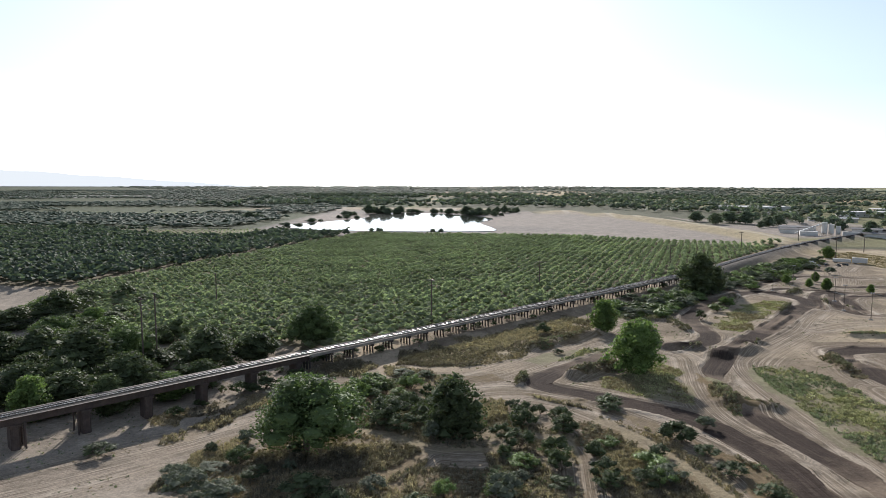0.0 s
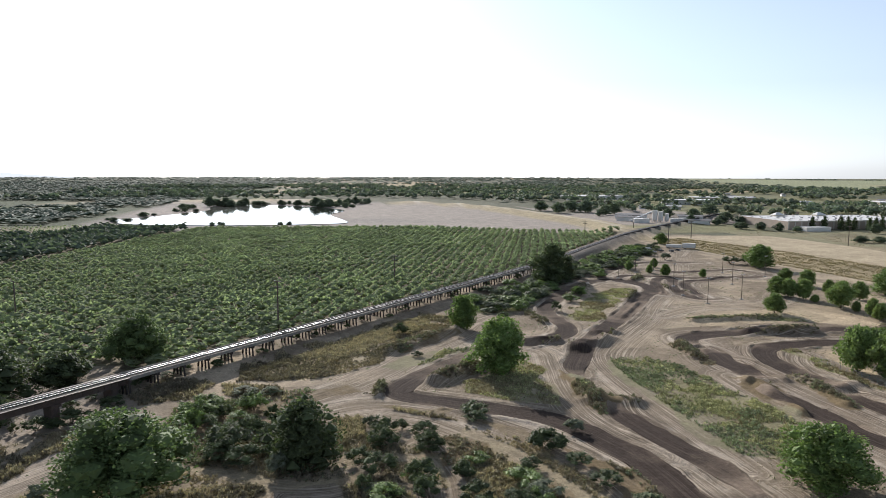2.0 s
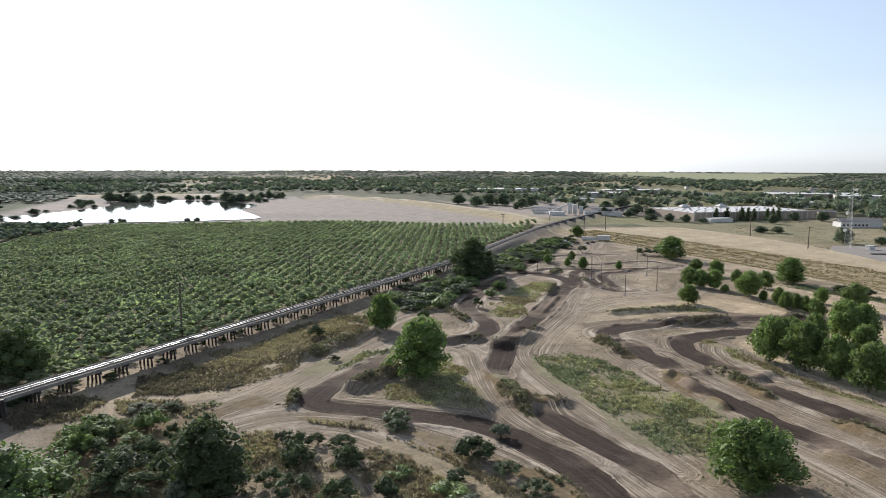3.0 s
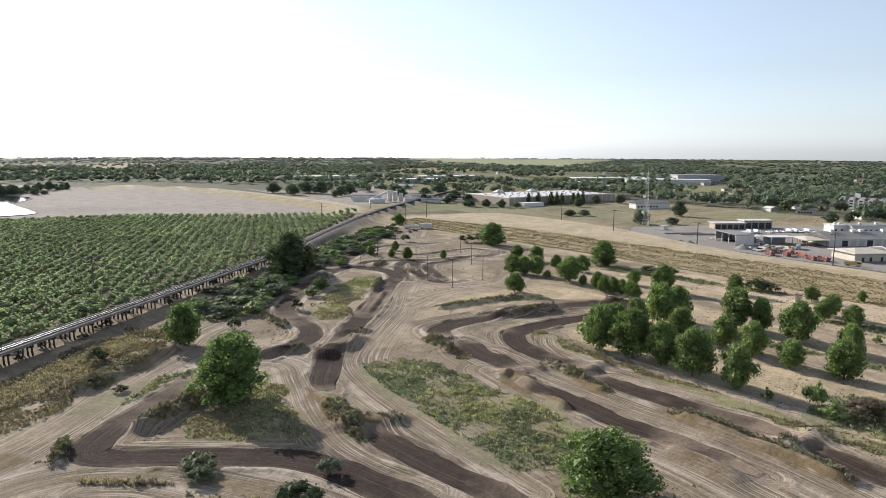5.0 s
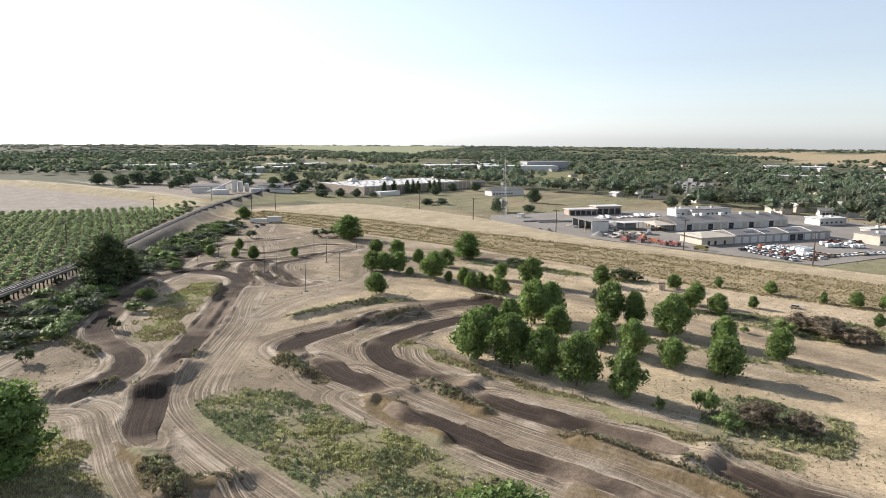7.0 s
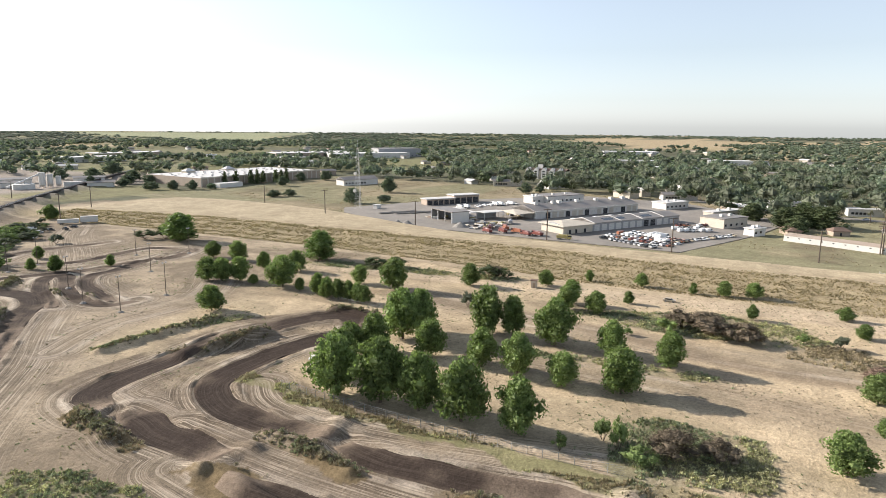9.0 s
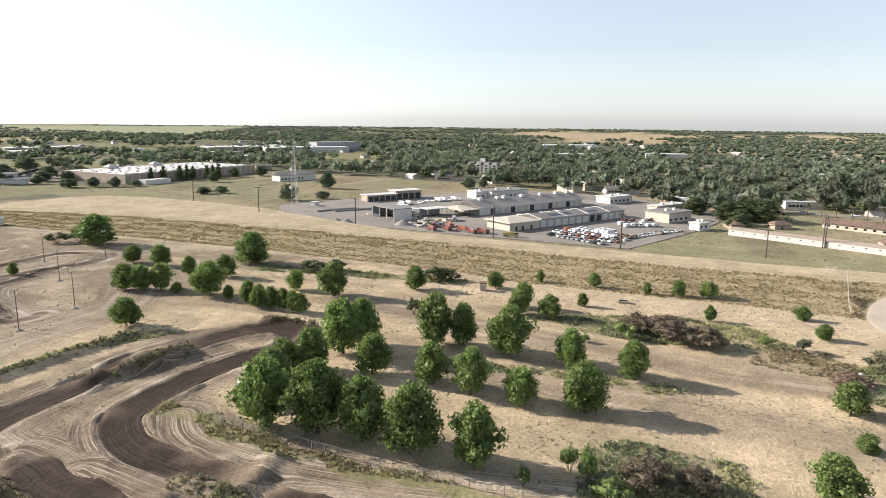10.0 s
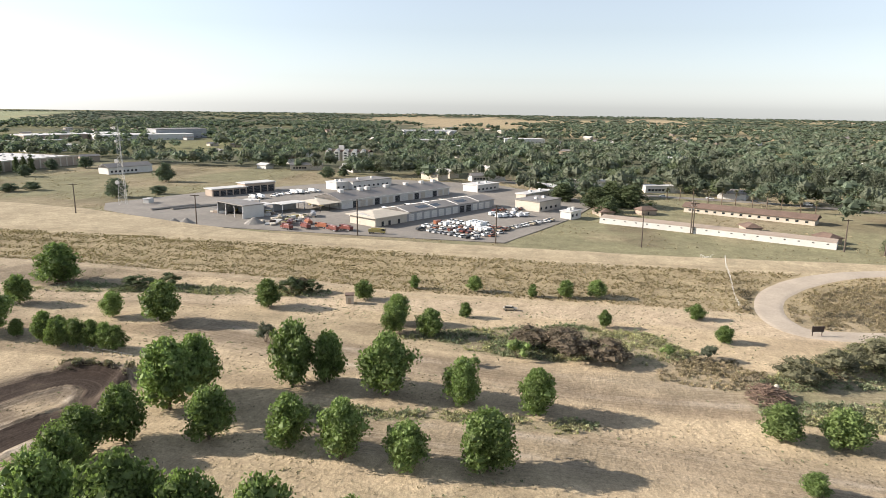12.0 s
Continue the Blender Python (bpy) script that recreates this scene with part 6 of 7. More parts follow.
    for x, y, r, h in ((416, 304, 6, 3.2), (406, 338, 5, 2.6), (404, 344, 4, 2)):
        a = np.arange(14) * 2 * np.pi / 14
        me = Shape(SPOIL).prism([(r * math.cos(t) * (1 + 0.1 * math.sin(3 * t)), r * math.sin(t)) for t in a], -0.4, h, 0.12).mesh("gravel_heap")
        ob = new("gravel_heap", me)
        ob.location = (x, y, at_ground(x, y) + 0.25)
        tagged(ob, "conical grey gravel heap in the yard", "gravel heap", "gravel heaps")


def barracks():
    for k, ((ax, ay), (bx, by)) in enumerate((((477, 126), (458, 75)), ((458, 75), (436, 19)))):
        l = math.hypot(bx - ax, by - ay)
        ob = thing("wall_building", (ax, ay, 0.1), "long low white-walled building with a shed roof", "building", "white perimeter buildings", turn=math.degrees(math.atan2(by - ay, bx - ax)))
        part("wall", Shape(WHITE_PAINT).box(0, 0, -0.6, l - 0.05, 6, 3.2), ob)
        part("roof", Shape(ROOF_WHITE).add([(0, -0.15, 3.3), (l - 0.05, -0.15, 3.3), (l - 0.05, 6.5, 4.1), (0, 6.5, 4.1), (0, -0.15, 3.15), (l - 0.05, -0.15, 3.15), (l - 0.05, 6.5, 3.95), (0, 6.5, 3.95)], [(0, 1, 2, 3), (4, 5, 6, 7), (0, 1, 5, 4), (1, 2, 6, 5), (2, 3, 7, 6), (3, 0, 4, 7)]), ob, "pale pinkish weathered roof", TAN_WALL)
        for j in range(int(l / 6)):
            part("vent", Shape(DARK).box(2 + j * 6, -0.05, 1.9, 3 + j * 6, 0.0, 2.4), ob)
    l = math.hypot(31, 66)
    ob = thing("barracks", (536, 76, 0), "long barracks with a brown shingle roof", "building", turn=math.degrees(math.atan2(-66, -31)))
    part("wall", walls(l, 11, 3.4), ob, mat=CREAM)
    part("gable_wall", gable_ends(l, 11, 3.4, 5.4), ob, mat=CREAM)
    part("roof", gable_roof(l, 11, 3.5, 5.8, 1.0), ob, "brown shingle roof", ROOF_BROWN)
    for j in range(14):
        part("window", Shape(GLASS_DARK).box(3 + j * 5, -0.06, 1.1, 4.6 + j * 5, -0.01, 2.3), ob)
    for x, y, t in ((500, 118, 20), (512, 102, -60), (470, 44, 10), (452, 12, 30), (505, 124, -30)):
        ob = thing("brick_house", (x, y, 0), "small brown house with a low hipped roof", "house", "small houses behind the wall", turn=t)
        part("wall", walls(10, 8, 3), ob, mat=TAN_WALL)
        part("roof", gable_roof(10, 8, 3.1, 5, 0.7, 0.25, 3), ob, mat=ROOF_BROWN)
        part("door", Shape(DARK).box(4, -0.06, 0, 5, -0.01, 2.1), ob)


def warehouse():
    ob = thing("warehouse", (500, 652, 0), "huge white-roofed warehouse with tan panel walls", "warehouse", turn=-3)
    l, d, h = 168, 95, 9
    part("wall", walls(l, d, h), ob, mat=TAN_WALL)
    part("roof", Shape(ROOF_WHITE).box(0.3, 0.3, h - 0.6, l - 0.3, d - 0.3, h - 0.2), ob, "bright white flat roof")
    for k in range(22):
        part("pilaster", Shape(CREAM).box(k * l / 22, -0.4, -0.4, k * l / 22 + 1.4, 0, h + 0.3), ob)
    part("parapet", Shape(CREAM).box(-0.4, -0.45, h - 0.5, l + 0.4, -0.05, h + 0.8), ob)
    r = random.Random(4)
    for k in range(90):
        x, y = 8 + (k % 15) * 10.8 + r.uniform(-2, 2), 8 + (k // 15) * 14 + r.uniform(-2, 2)
        part("rooftop_unit", Shape(GREY_WALL).box(x, y, h - 0.25, x + 2.2, y + 1.6, h + r.uniform(0.2, 0.7)), ob)
    for x in (38, 92):
        part("roof_lantern", gable_roof(12, 9, h + 1.6, h + 4.6, 0.3, 0.2, 5), ob, "hipped white skylight tower", ROOF_WHITE).matrix_basis = pose(x, 78, 0)
        part("lantern_wall", Shape(CREAM).box(x, 78, h - 0.3, x + 12, 87, h + 1.5), ob)
    part("annex", Shape(WHITE_PAINT).box(6, -22, -0.4, 34, -10, 4.5), ob, "low white annex")
    places = ((597, 548, 42, 16, 6, 9, WHITE_PAINT, ROOF_GREY, -20), (1020, 920, 150, 60, 9, 0, WHITE_PAINT, ROOF_WHITE, -35), (960, 1010, 170, 60, 9, 0, TAN_WALL, ROOF_WHITE, -20), (1130, 900, 90, 50, 16, 0, GREY_WALL, ROOF_GREY, -35), (780, 820, 60, 30, 7, 0, WHITE_PAINT, ROOF_WHITE, -25), (850, 930, 80, 30, 7, 0, TAN_WALL, ROOF_WHITE, -25),
              (640, 1150, 100, 40, 8, 0, WHITE_PAINT, ROOF_WHITE, -10), (760, 1250, 120, 50, 8, 0, TAN_WALL, ROOF_WHITE, -10), (520, 1350, 140, 50, 8, 0, WHITE_PAINT, ROOF_WHITE, 0), (1500, 560, 120, 50, 9, 0, WHITE_PAINT, ROOF_WHITE, -60), (1250, 300, 70, 30, 8, 0, WHITE_PAINT, ROOF_WHITE, -70), (1000, 330, 60, 24, 8, 0, WHITE_PAINT, ROOF_WHITE, -70), (1150, 430, 80, 24, 8, 0, CREAM, ROOF_WHITE, -60), (880, 60, 40, 20, 9, 0, CREAM, ROOF_WHITE, -80), (760, 30, 50, 14, 6, 0, WHITE_PAINT, ROOF_WHITE, -80), (1100, 100, 60, 24, 10, 0, WHITE_PAINT, ROOF_WHITE, -80),
              (690, 420, 30, 12, 5, 7, CREAM, ROOF_GREY, -60), (706, 372, 26, 12, 5, 7, WHITE_PAINT, ROOF_WHITE, -60), (655, 235, 30, 12, 5, 7, WHITE_PAINT, ROOF_GREY, -60), (640, 150, 36, 12, 5, 0, WHITE_PAINT, ROOF_WHITE, -75), (625, 95, 30, 10, 5, 0, WHITE_PAINT, ROOF_WHITE, -75))
    for x, y, l, d, h, ridge, wall, roof, turn in places:
        b = thing("town_building", (x, y, 0), "pale flat-roofed commercial building among trees" if not ridge else "white gabled hall at the meadow's edge", "building", "buildings of the town", turn=turn)
        part("wall", walls(l, d, h), b, mat=wall)
        if ridge:
            part("gable_wall", gable_ends(l, d, h, ridge - 0.3), b, mat=wall)
        part("roof", gable_roof(l, d, h, ridge) if ridge else Shape(roof).box(-0.4, -0.4, h, l + 0.4, d + 0.4, h + 0.7), b, mat=roof)
        for k in range(min(10, int(l / 6))):
            part("window", Shape(GLASS_DARK).box(2 + k * (l - 4) / 10, -0.08, 1.5, 4 + k * (l - 4) / 10, -0.02, 3.2), b)
    ob = thing("hotel", (816, 440, 0), "cream hotel with a row of gables above the trees", "building", turn=-90)
    part("wall", walls(52, 16, 10), ob, mat=CREAM)
    part("roof", gable_roof(52, 16, 10.2, 12.6, 0.6), ob, mat=ROOF_BROWN)
    for k in range(5):
        x = 1 + k * 10.4
        g = part("gable_bay", Shape(WHITE_PAINT).box(x, -2, 0, x + 6.5, 0, 10), ob)
        part("gable_top", Shape(WHITE_PAINT).profile([(x, 10), (x + 6.5, 10), (x + 3.25, 13.5)], -2, 6, "y"), g)
        for z in (2, 5, 8):
            part("window", Shape(GLASS_DARK).box(x + 1.5, -2.08, z, x + 5, -2.02, z + 1.5), g)
    part("sign_tower", Shape(WHITE_PAINT).box(14, 6, 10, 20, 8, 17), ob, "white sign tower")


def houses():
    r = random.Random(11)
    n = 0
    while n < 165:
        d, a = r.uniform(520, 1900), math.radians(r.uniform(20, 118))
        x, y = 60 + d * math.sin(a), 80 + d * math.cos(a)
        if not in_town(np.array([x]), np.array([y]))[0]:
            continue
        n += 1
        l, w, h = r.uniform(12, 24), r.uniform(8, 12), r.uniform(3.5, 6)
        ob = thing("house", (x, y, 0), "small pale house with a low roof among trees", "house", "houses of the town", turn=r.choice((-30, 60, -20, 70)))
        part("wall", walls(l, w, h), ob, mat=r.choice((WHITE_PAINT, CREAM, TAN_WALL)))
        part("roof", gable_roof(l, w, h + 0.1, h + r.uniform(1.5, 2.6), 0.7), ob, mat=r.choice((ROOF_GREY, ROOF_WHITE, ROOF_BROWN, ROOF_GREY)))
        part("window", Shape(GLASS_DARK).box(2, -0.06, 1, 4, -0.01, 2.2), ob)


def batching_plant():
    ob = thing("batching_plant", (408, 770, 0), "white concrete plant with silos and a conveyor", "factory", turn=-20)
    for k, (x, y, rad, h) in enumerate(((0, 0, 3, 15), (7, 2, 3, 13), (14, 0, 2.5, 11))):
        silo = part("silo", Shape(WHITE_PAINT).tube((x, y, 3), (x, y, h), rad, n=14).tube((x, y, 3), (x, y, 0.5), rad, 0.6, 14), ob, "white steel silo")
        for t in range(4):
            a = math.pi / 4 + t * math.pi / 2
            part("leg", Shape(GALV).tube((x + rad * math.cos(a), y + rad * math.sin(a), -0.5), (x + rad * math.cos(a), y + rad * math.sin(a), 5), 0.2, n=5), silo)
    part("conveyor", Shape(GALV).add([(-30, -1, 1), (-30, 1, 1), (-2, 1, 13), (-2, -1, 13), (-30, -1, 2.2), (-30, 1, 2.2), (-2, 1, 14.2), (-2, -1, 14.2)], [(0, 1, 2, 3), (4, 5, 6, 7), (0, 1, 5, 4), (1, 2, 6, 5), (2, 3, 7, 6), (3, 0, 4, 7)]), ob)
    part("shed", Shape(WHITE_PAINT).box(-26, -14, -0.3, -8, -5, 5), ob)
    part("tank", Shape(WHITE_PAINT).box(18, -6, -0.3, 34, 0, 5), ob)
    for x, y, l, w, h in ((372, 800, 30, 10, 5), (432, 735, 24, 9, 5), (390, 842, 40, 14, 5), (450, 790, 30, 12, 6)):
        b = thing("plant_shed", (x, y, 0), "low pale shed beside the concrete plant", "shed", turn=-30)
        part("wall", walls(l, w, h), b, mat=WHITE_PAINT)
        part("roof", gable_roof(l, w, h, h + 1.5), b, mat=ROOF_GREY)


workshop_front()
workshop_back()
depot()
barracks()
warehouse()
houses()
batching_plant()

# ---- vehicles, poles, fences and small things ----
def vehicle_meshes(kind, paint):
    """Body, glass and wheel of a road vehicle that looks along x, its middle over the origin."""
    p = PAINTS[paint]
    if kind == "car":
        body = Shape(p).profile([(-2.2, 0.3), (2.2, 0.3), (2.25, 0.75), (1.1, 0.92), (-1.7, 0.95), (-2.25, 0.85)], -0.88, 0.88, "y").profile([(0.5, 1.42), (-1.2, 1.42), (-1.3, 1.36), (0.55, 1.36)], -0.7, 0.7, "y")
        glass = Shape(GLASS_DARK).profile([(1.1, 0.9), (0.5, 1.37), (-1.2, 1.37), (-1.8, 0.92)], -0.76, 0.76, "y")
        axles, rad, half = (1.35, -1.35), 0.33, 0.8
    elif kind == "pickup":
        body = Shape(p).profile([(-2.7, 0.45), (2.7, 0.45), (2.75, 1.05), (1.3, 1.15), (-2.75, 1.15)], -0.98, 0.98, "y").profile([(0.8, 1.8), (-0.5, 1.8), (-0.6, 1.72), (0.9, 1.72)], -0.82, 0.82, "y").box(-2.7, -0.98, 1.1, -0.75, -0.85, 1.4).box(-2.7, 0.85, 1.1, -0.75, 0.98, 1.4).box(-2.75, -0.98, 1.1, -2.65, 0.98, 1.4)
        glass = Shape(GLASS_DARK).profile([(1.45, 1.1), (0.85, 1.74), (-0.55, 1.74), (-0.7, 1.1)], -0.86, 0.86, "y")
        axles, rad, half = (1.7, -1.6), 0.4, 0.86
    elif kind == "van":
        body = Shape(p).profile([(-2.8, 0.4), (2.7, 0.4), (2.75, 1.1), (2.2, 1.3), (1.6, 2.2), (-2.8, 2.25)], -1.0, 1.0, "y")
        glass = Shape(GLASS_DARK).profile([(2.3, 1.3), (1.75, 2.05), (0.7, 2.05), (0.7, 1.3)], -1.02, 1.02, "y")
        axles, rad, half = (1.8, -1.7), 0.38, 0.88
    else:
        body = Shape(p).profile([(1.8, 0.6), (4.1, 0.6), (4.15, 1.7), (3.7, 2.8), (1.8, 2.8)], -1.2, 1.2, "y").box(-4.1, -1.1, 0.8, 1.7, 1.1, 1.1).profile([(-4.1, 1.1), (1.5, 1.1), (1.6, 2.6), (-4.2, 2.4)], -1.2, 1.2, "y").box(-3.0, -0.5, 2.4, 2.0, 0.5, 2.9)
        glass = Shape(GLASS_DARK).profile([(4.18, 1.75), (3.75, 2.6), (2.4, 2.6), (2.4, 1.75)], -1.22, 1.22, "y")
        axles, rad, half = (3.0, -2.2, -3.3), 0.52, 1.0
    wheel = Shape(TYRE).tube((0, -0.14, 0), (0, 0.14, 0), rad, n=10)
    rim = Shape(GALV).tube((0, -0.16, 0), (0, 0.16, 0), rad * 0.55, n=8)
    return body.mesh(kind + "_body"), glass.mesh(kind + "_glass"), wheel.mesh("wheel"), rim.mesh("rim"), axles, rad, half


FLEET = {}
WORDS = {"car": "parked car with dark windows", "pickup": "parked pickup truck", "van": "parked utility van", "truck": "parked heavy work truck"}


def park(kind, paint, x, y, turn, z=None, group="vehicles of the yard"):
    if (kind, paint) not in FLEET:
        FLEET[kind, paint] = vehicle_meshes(kind, paint)
    body, glass, wheel, rim, axles, rad, half = FLEET[kind, paint]
    name = {"car": "car", "pickup": "pickup", "van": "van", "truck": "work_truck"}[kind]
    ob = thing(name, (x, y, YARD_Z if z is None else z), paint + " " + WORDS[kind], "car" if kind == "car" else "truck", group, turn=turn)
    part("body", body, ob)
    part("window_glass", glass, ob)
    for a in axles:
        for s in (-half, half):
            w = part("wheel", wheel, ob)
            w.matrix_basis = pose(a, s, rad)
            part("rim", rim, w)


r = random.Random(5)
tones = ["white", "white", "white", "white", "orange", "grey", "dark", "red", "silver"]


def rows(a, b, count, n_rows, gap, turn, kinds, paints, jitter=0.4):
    """Vehicles side by side along a line, in rows that lie behind one another."""
    a, b = Vector((*a, 0)), Vector((*b, 0))
    d = (b - a).normalized()
    side = Vector((-d.y, d.x, 0))
    for j in range(n_rows):
        for i in range(count):
            if r.random() < 0.1:
                continue
            p = a + (b - a) * (i / max(1, count - 1)) + side * gap * j
            park(r.choice(kinds), r.choice(paints), p.x + r.uniform(-jitter, jitter), p.y + r.uniform(-jitter, jitter), turn + r.uniform(-8, 8))


rows((424, 214), (408, 180), 12, 1, 8, YARD_TURN, ("car", "pickup"), ("dark", "grey", "white", "silver"))
rows((434, 214), (418, 176), 13, 1, 8, YARD_TURN, ("car", "pickup"), ("white", "red", "white", "orange"))
rows((444, 210), (427, 174), 13, 1, 8, YARD_TURN, ("pickup", "van", "car"), ("white", "white", "orange"))
rows((452, 205), (436, 172), 11, 1, 8, YARD_TURN, ("pickup", "truck"), ("white", "orange", "white"))
rows((415, 186), (474, 153), 22, 1, 8, 62, ("car", "pickup", "car"), ("dark", "grey", "silver", "white", "tan"))
rows((482, 187), (492, 172), 5, 2, -8, YARD_TURN, ("pickup", "van"), ("white", "white"))
rows((498, 188), (512, 170), 6, 1, 8, YARD_TURN, ("truck", "pickup"), ("orange", "red", "white"))
rows((452, 262), (530, 222), 18, 1, 8, 62, ("pickup", "van", "truck"), ("white", "white", "white", "tan"))
rows((520, 346), (548, 328), 8, 1, 8, 62, ("van", "pickup", "truck"), ("white",))
rows((500, 352), (514, 344), 4, 1, 8, 62, ("pickup", "truck"), ("white", "silver"))
rows((430, 296), (446, 284), 5, 1, 8, 30, ("pickup", "truck"), ("tan", "yellow", "white", "grey"))
for paint, x, y, t in (("red", 406, 280, 60), ("red", 411, 272, 50), ("orange", 414, 264, 70), ("red", 409, 256, 60), ("red", 412, 250, 62), ("yellow", 408, 232, -80), ("red", 418, 284, 20), ("orange", 423, 276, 40)):
    park("truck", paint, x, y, t)
park("pickup", "white", 437, 300, -20)
park("car", "tan", 302, 150, -84, at_ground(302, 150), "cars of the park")
for x, y, k, paint, t in ((262, 509, "van", "white", 20), (256, 503, "pickup", "grey", 50), (268, 500, "car", "dark", 10), (274, 495, "pickup", "dark", 80), (259, 495, "car", "silver", -20), (282, 500, "car", "dark", 120)):
    park(k, paint, x, y, t, at_ground(x, y), "cars by the track")
for x, y in ((246, 319), (250, 322)):
    park("van", "white", x, y, 30, at_ground(x, y), "cars of the park")


def box_trailer(x, y, turn, l, h):
    ob = thing("box_trailer", (x, y, at_ground(x, y)), "white box trailer beside the track", "trailer", turn=turn)
    part("box", Shape(WHITE_PAINT).box(-l / 2, -1.3, 0.9, l / 2, 1.3, h, 0.15), ob)
    part("chassis", Shape(STEEL_DARK).box(-l / 2, -1.0, 0.6, l / 2, 1.0, 0.9), ob)
    for a in (-l / 2 + 1.5, -l / 2 + 2.7):
        for s in (-1.0, 1.0):
            part("wheel", Shape(TYRE).tube((a, s - 0.15, 0.45), (a, s + 0.15, 0.45), 0.45, n=10), ob)
    part("door", Shape(GREY_WALL).box(-l / 2 - 0.05, -1.0, 1.1, -l / 2 - 0.01, 1.0, h - 0.3), ob)


box_trailer(298, 510, -30, 10, 4.6)
box_trailer(288, 516, -30, 12, 3.2)


def utility_pole(x, y, high, arms=1, label="dark wooden utility pole with crossarm", turn=45.0, group="utility poles"):
    ob = thing("utility_pole", (x, y, at_ground(x, y)), label, "utility pole", group, turn=turn)
    part("pole", Shape(POLE_WOOD).tube((0, 0, -1), (0, 0, high), 0.36, 0.24, 8), ob)
    for k in range(arms):
        z = high - 0.6 - k * 2.2
        arm = part("crossarm", Shape(POLE_WOOD).box(-0.14, -2.2, z, 0.14, 2.2, z + 0.32), ob)
        for s in (-1.5, -0.6, 0.6, 1.5):
            part("insulator", Shape(GALV).tube((0, s, z + 0.24), (0, s, z + 0.5), 0.08, 0.05, 6), arm)
    return ob


poles = [(-210, 92, 20), (-112, 222, 26), (-15, 287, 20), (43, 386, 16), (150, 490, 16), (250, 610, 16)]
for x, y, h in poles:
    utility_pole(x, y, h, 2)
utility_pole(-109, 226, 27, 1)
utility_pole(-124, 322, 17, 1)
for x, y, h in ((399, 327, 16), (402, 240, 18), (404, 172, 18), (415, 106, 16), (459, 79, 16), (432, 17, 15), (428, 2, 15), (398, 400, 16), (420, 480, 16), (292, 532, 18), (330, 560, 15), (345, 700, 14)):
    utility_pole(x, y, h, 1, "slim wooden service pole", 20.0, "service poles")
part("transformer", Shape(GALV).tube((0.5, 0, 11), (0.5, 0, 13), 0.5, n=8), utility_pole(459, 80, 17, 3, "utility pole with crossarms and transformer", -20))


def span_wire(a, b, sag=1.2, rad=0.035):
    a, b = Vector(a), Vector(b)
    s = Shape(WIRE)
    n = 12
    p = [a.lerp(b, k / n) - Vector((0, 0, sag * 4 * (k / n) * (1 - k / n))) for k in range(n + 1)]
    s.path(p, rad)
    tagged(new("power_wire", s.mesh("power_wire")), "thin dark overhead power wire", "wire", "overhead wires")


for (ax, ay, ah), (bx, by, bh) in zip(poles[:-1], poles[1:]):
    for o in (-1.5, 1.5):
        span_wire((ax + o * 0.7, ay - o * 0.7, at_ground(ax, ay) + ah - 0.4), (bx + o * 0.7, by - o * 0.7, at_ground(bx, by) + bh - 0.4), 2.0)


def light_mast(x, y):
    ob = thing("light_mast", (x, y, at_ground(x, y)), "slim pale light mast on a small earth foot", "light mast", "light masts of the track")
    part("mast", Shape(POLE_WOOD).tube((0, 0, -0.5), (0, 0, 12.5), 0.16, 0.1, 7), ob)
    part("crossbar", Shape(GALV).box(-0.9, -0.06, 12.2, 0.9, 0.06, 12.35), ob)
    for s in (-0.7, 0.7):
        part("floodlight", Shape(GREY_WALL).box(s - 0.2, -0.25, 12.3, s + 0.2, 0.15, 12.75), ob)
    part("foot", Shape(SPOIL).prism([(1.3 * math.cos(t), 1.3 * math.sin(t)) for t in np.arange(8) * math.pi / 4], -0.2, 0.45, 0.5), ob, "pale earth foot")


for x, y in ((194, 352), (185, 327), (185, 305), (208, 312), (267, 374), (249, 390), (211, 406), (176, 383), (196, 401), (230, 352)):
    light_mast(x, y)


def fence(points, step, high, mat, label, rails, group=""):
    ob = thing("fence", (0, 0, 0), label, "fence", group)
    for (ax, ay), (bx, by) in zip(points[:-1], points[1:]):
        l = math.hypot(bx - ax, by - ay)
        n = max(1, round(l / step))
        for k in range(n):
            x, y = ax + (bx - ax) * k / n, ay + (by - ay) * k / n
            x1, y1 = ax + (bx - ax) * (k + 1) / n, ay + (by - ay) * (k + 1) / n
            z, z1 = at_ground(x, y), at_ground(x1, y1)
            part("post", Shape(mat).tube((x, y, z - 0.3), (x, y, z + high + 0.1), 0.06, n=5), ob)
            bars = Shape(mat)
            for f in rails:
                bars.tube((x, y, z + high * f), (x1, y1, z1 + high * f), 0.018 if f < 1 else 0.035, n=4)
            part("rail", bars, ob)


fence([(166.5, 212), (166, 195), (166, 180), (166, 165), (167, 150), (169, 128)], 3.0, 1.8, FENCE_WIRE, "low grey chain-link fence round the park", (0.05, 0.3, 0.55, 0.8, 1.0))
fence([(240, 268), (236, 250), (234, 234)], 3.0, 1.6, FENCE_WIRE, "short grey mesh fence behind the track", (0.05, 0.5, 1.0))
fence([(400, 82), (387, 79)], 2.2, 1.5, WHITE_PAINT, "white pipe gate on the levee", (0.4, 0.7, 1.0))
fence([(384, 75), (368, 77), (351, 78), (336, 79), (324, 79)], 3.2, 1.5, WHITE_PAINT, "white pipe fence running down the levee", (0.6, 1.0))


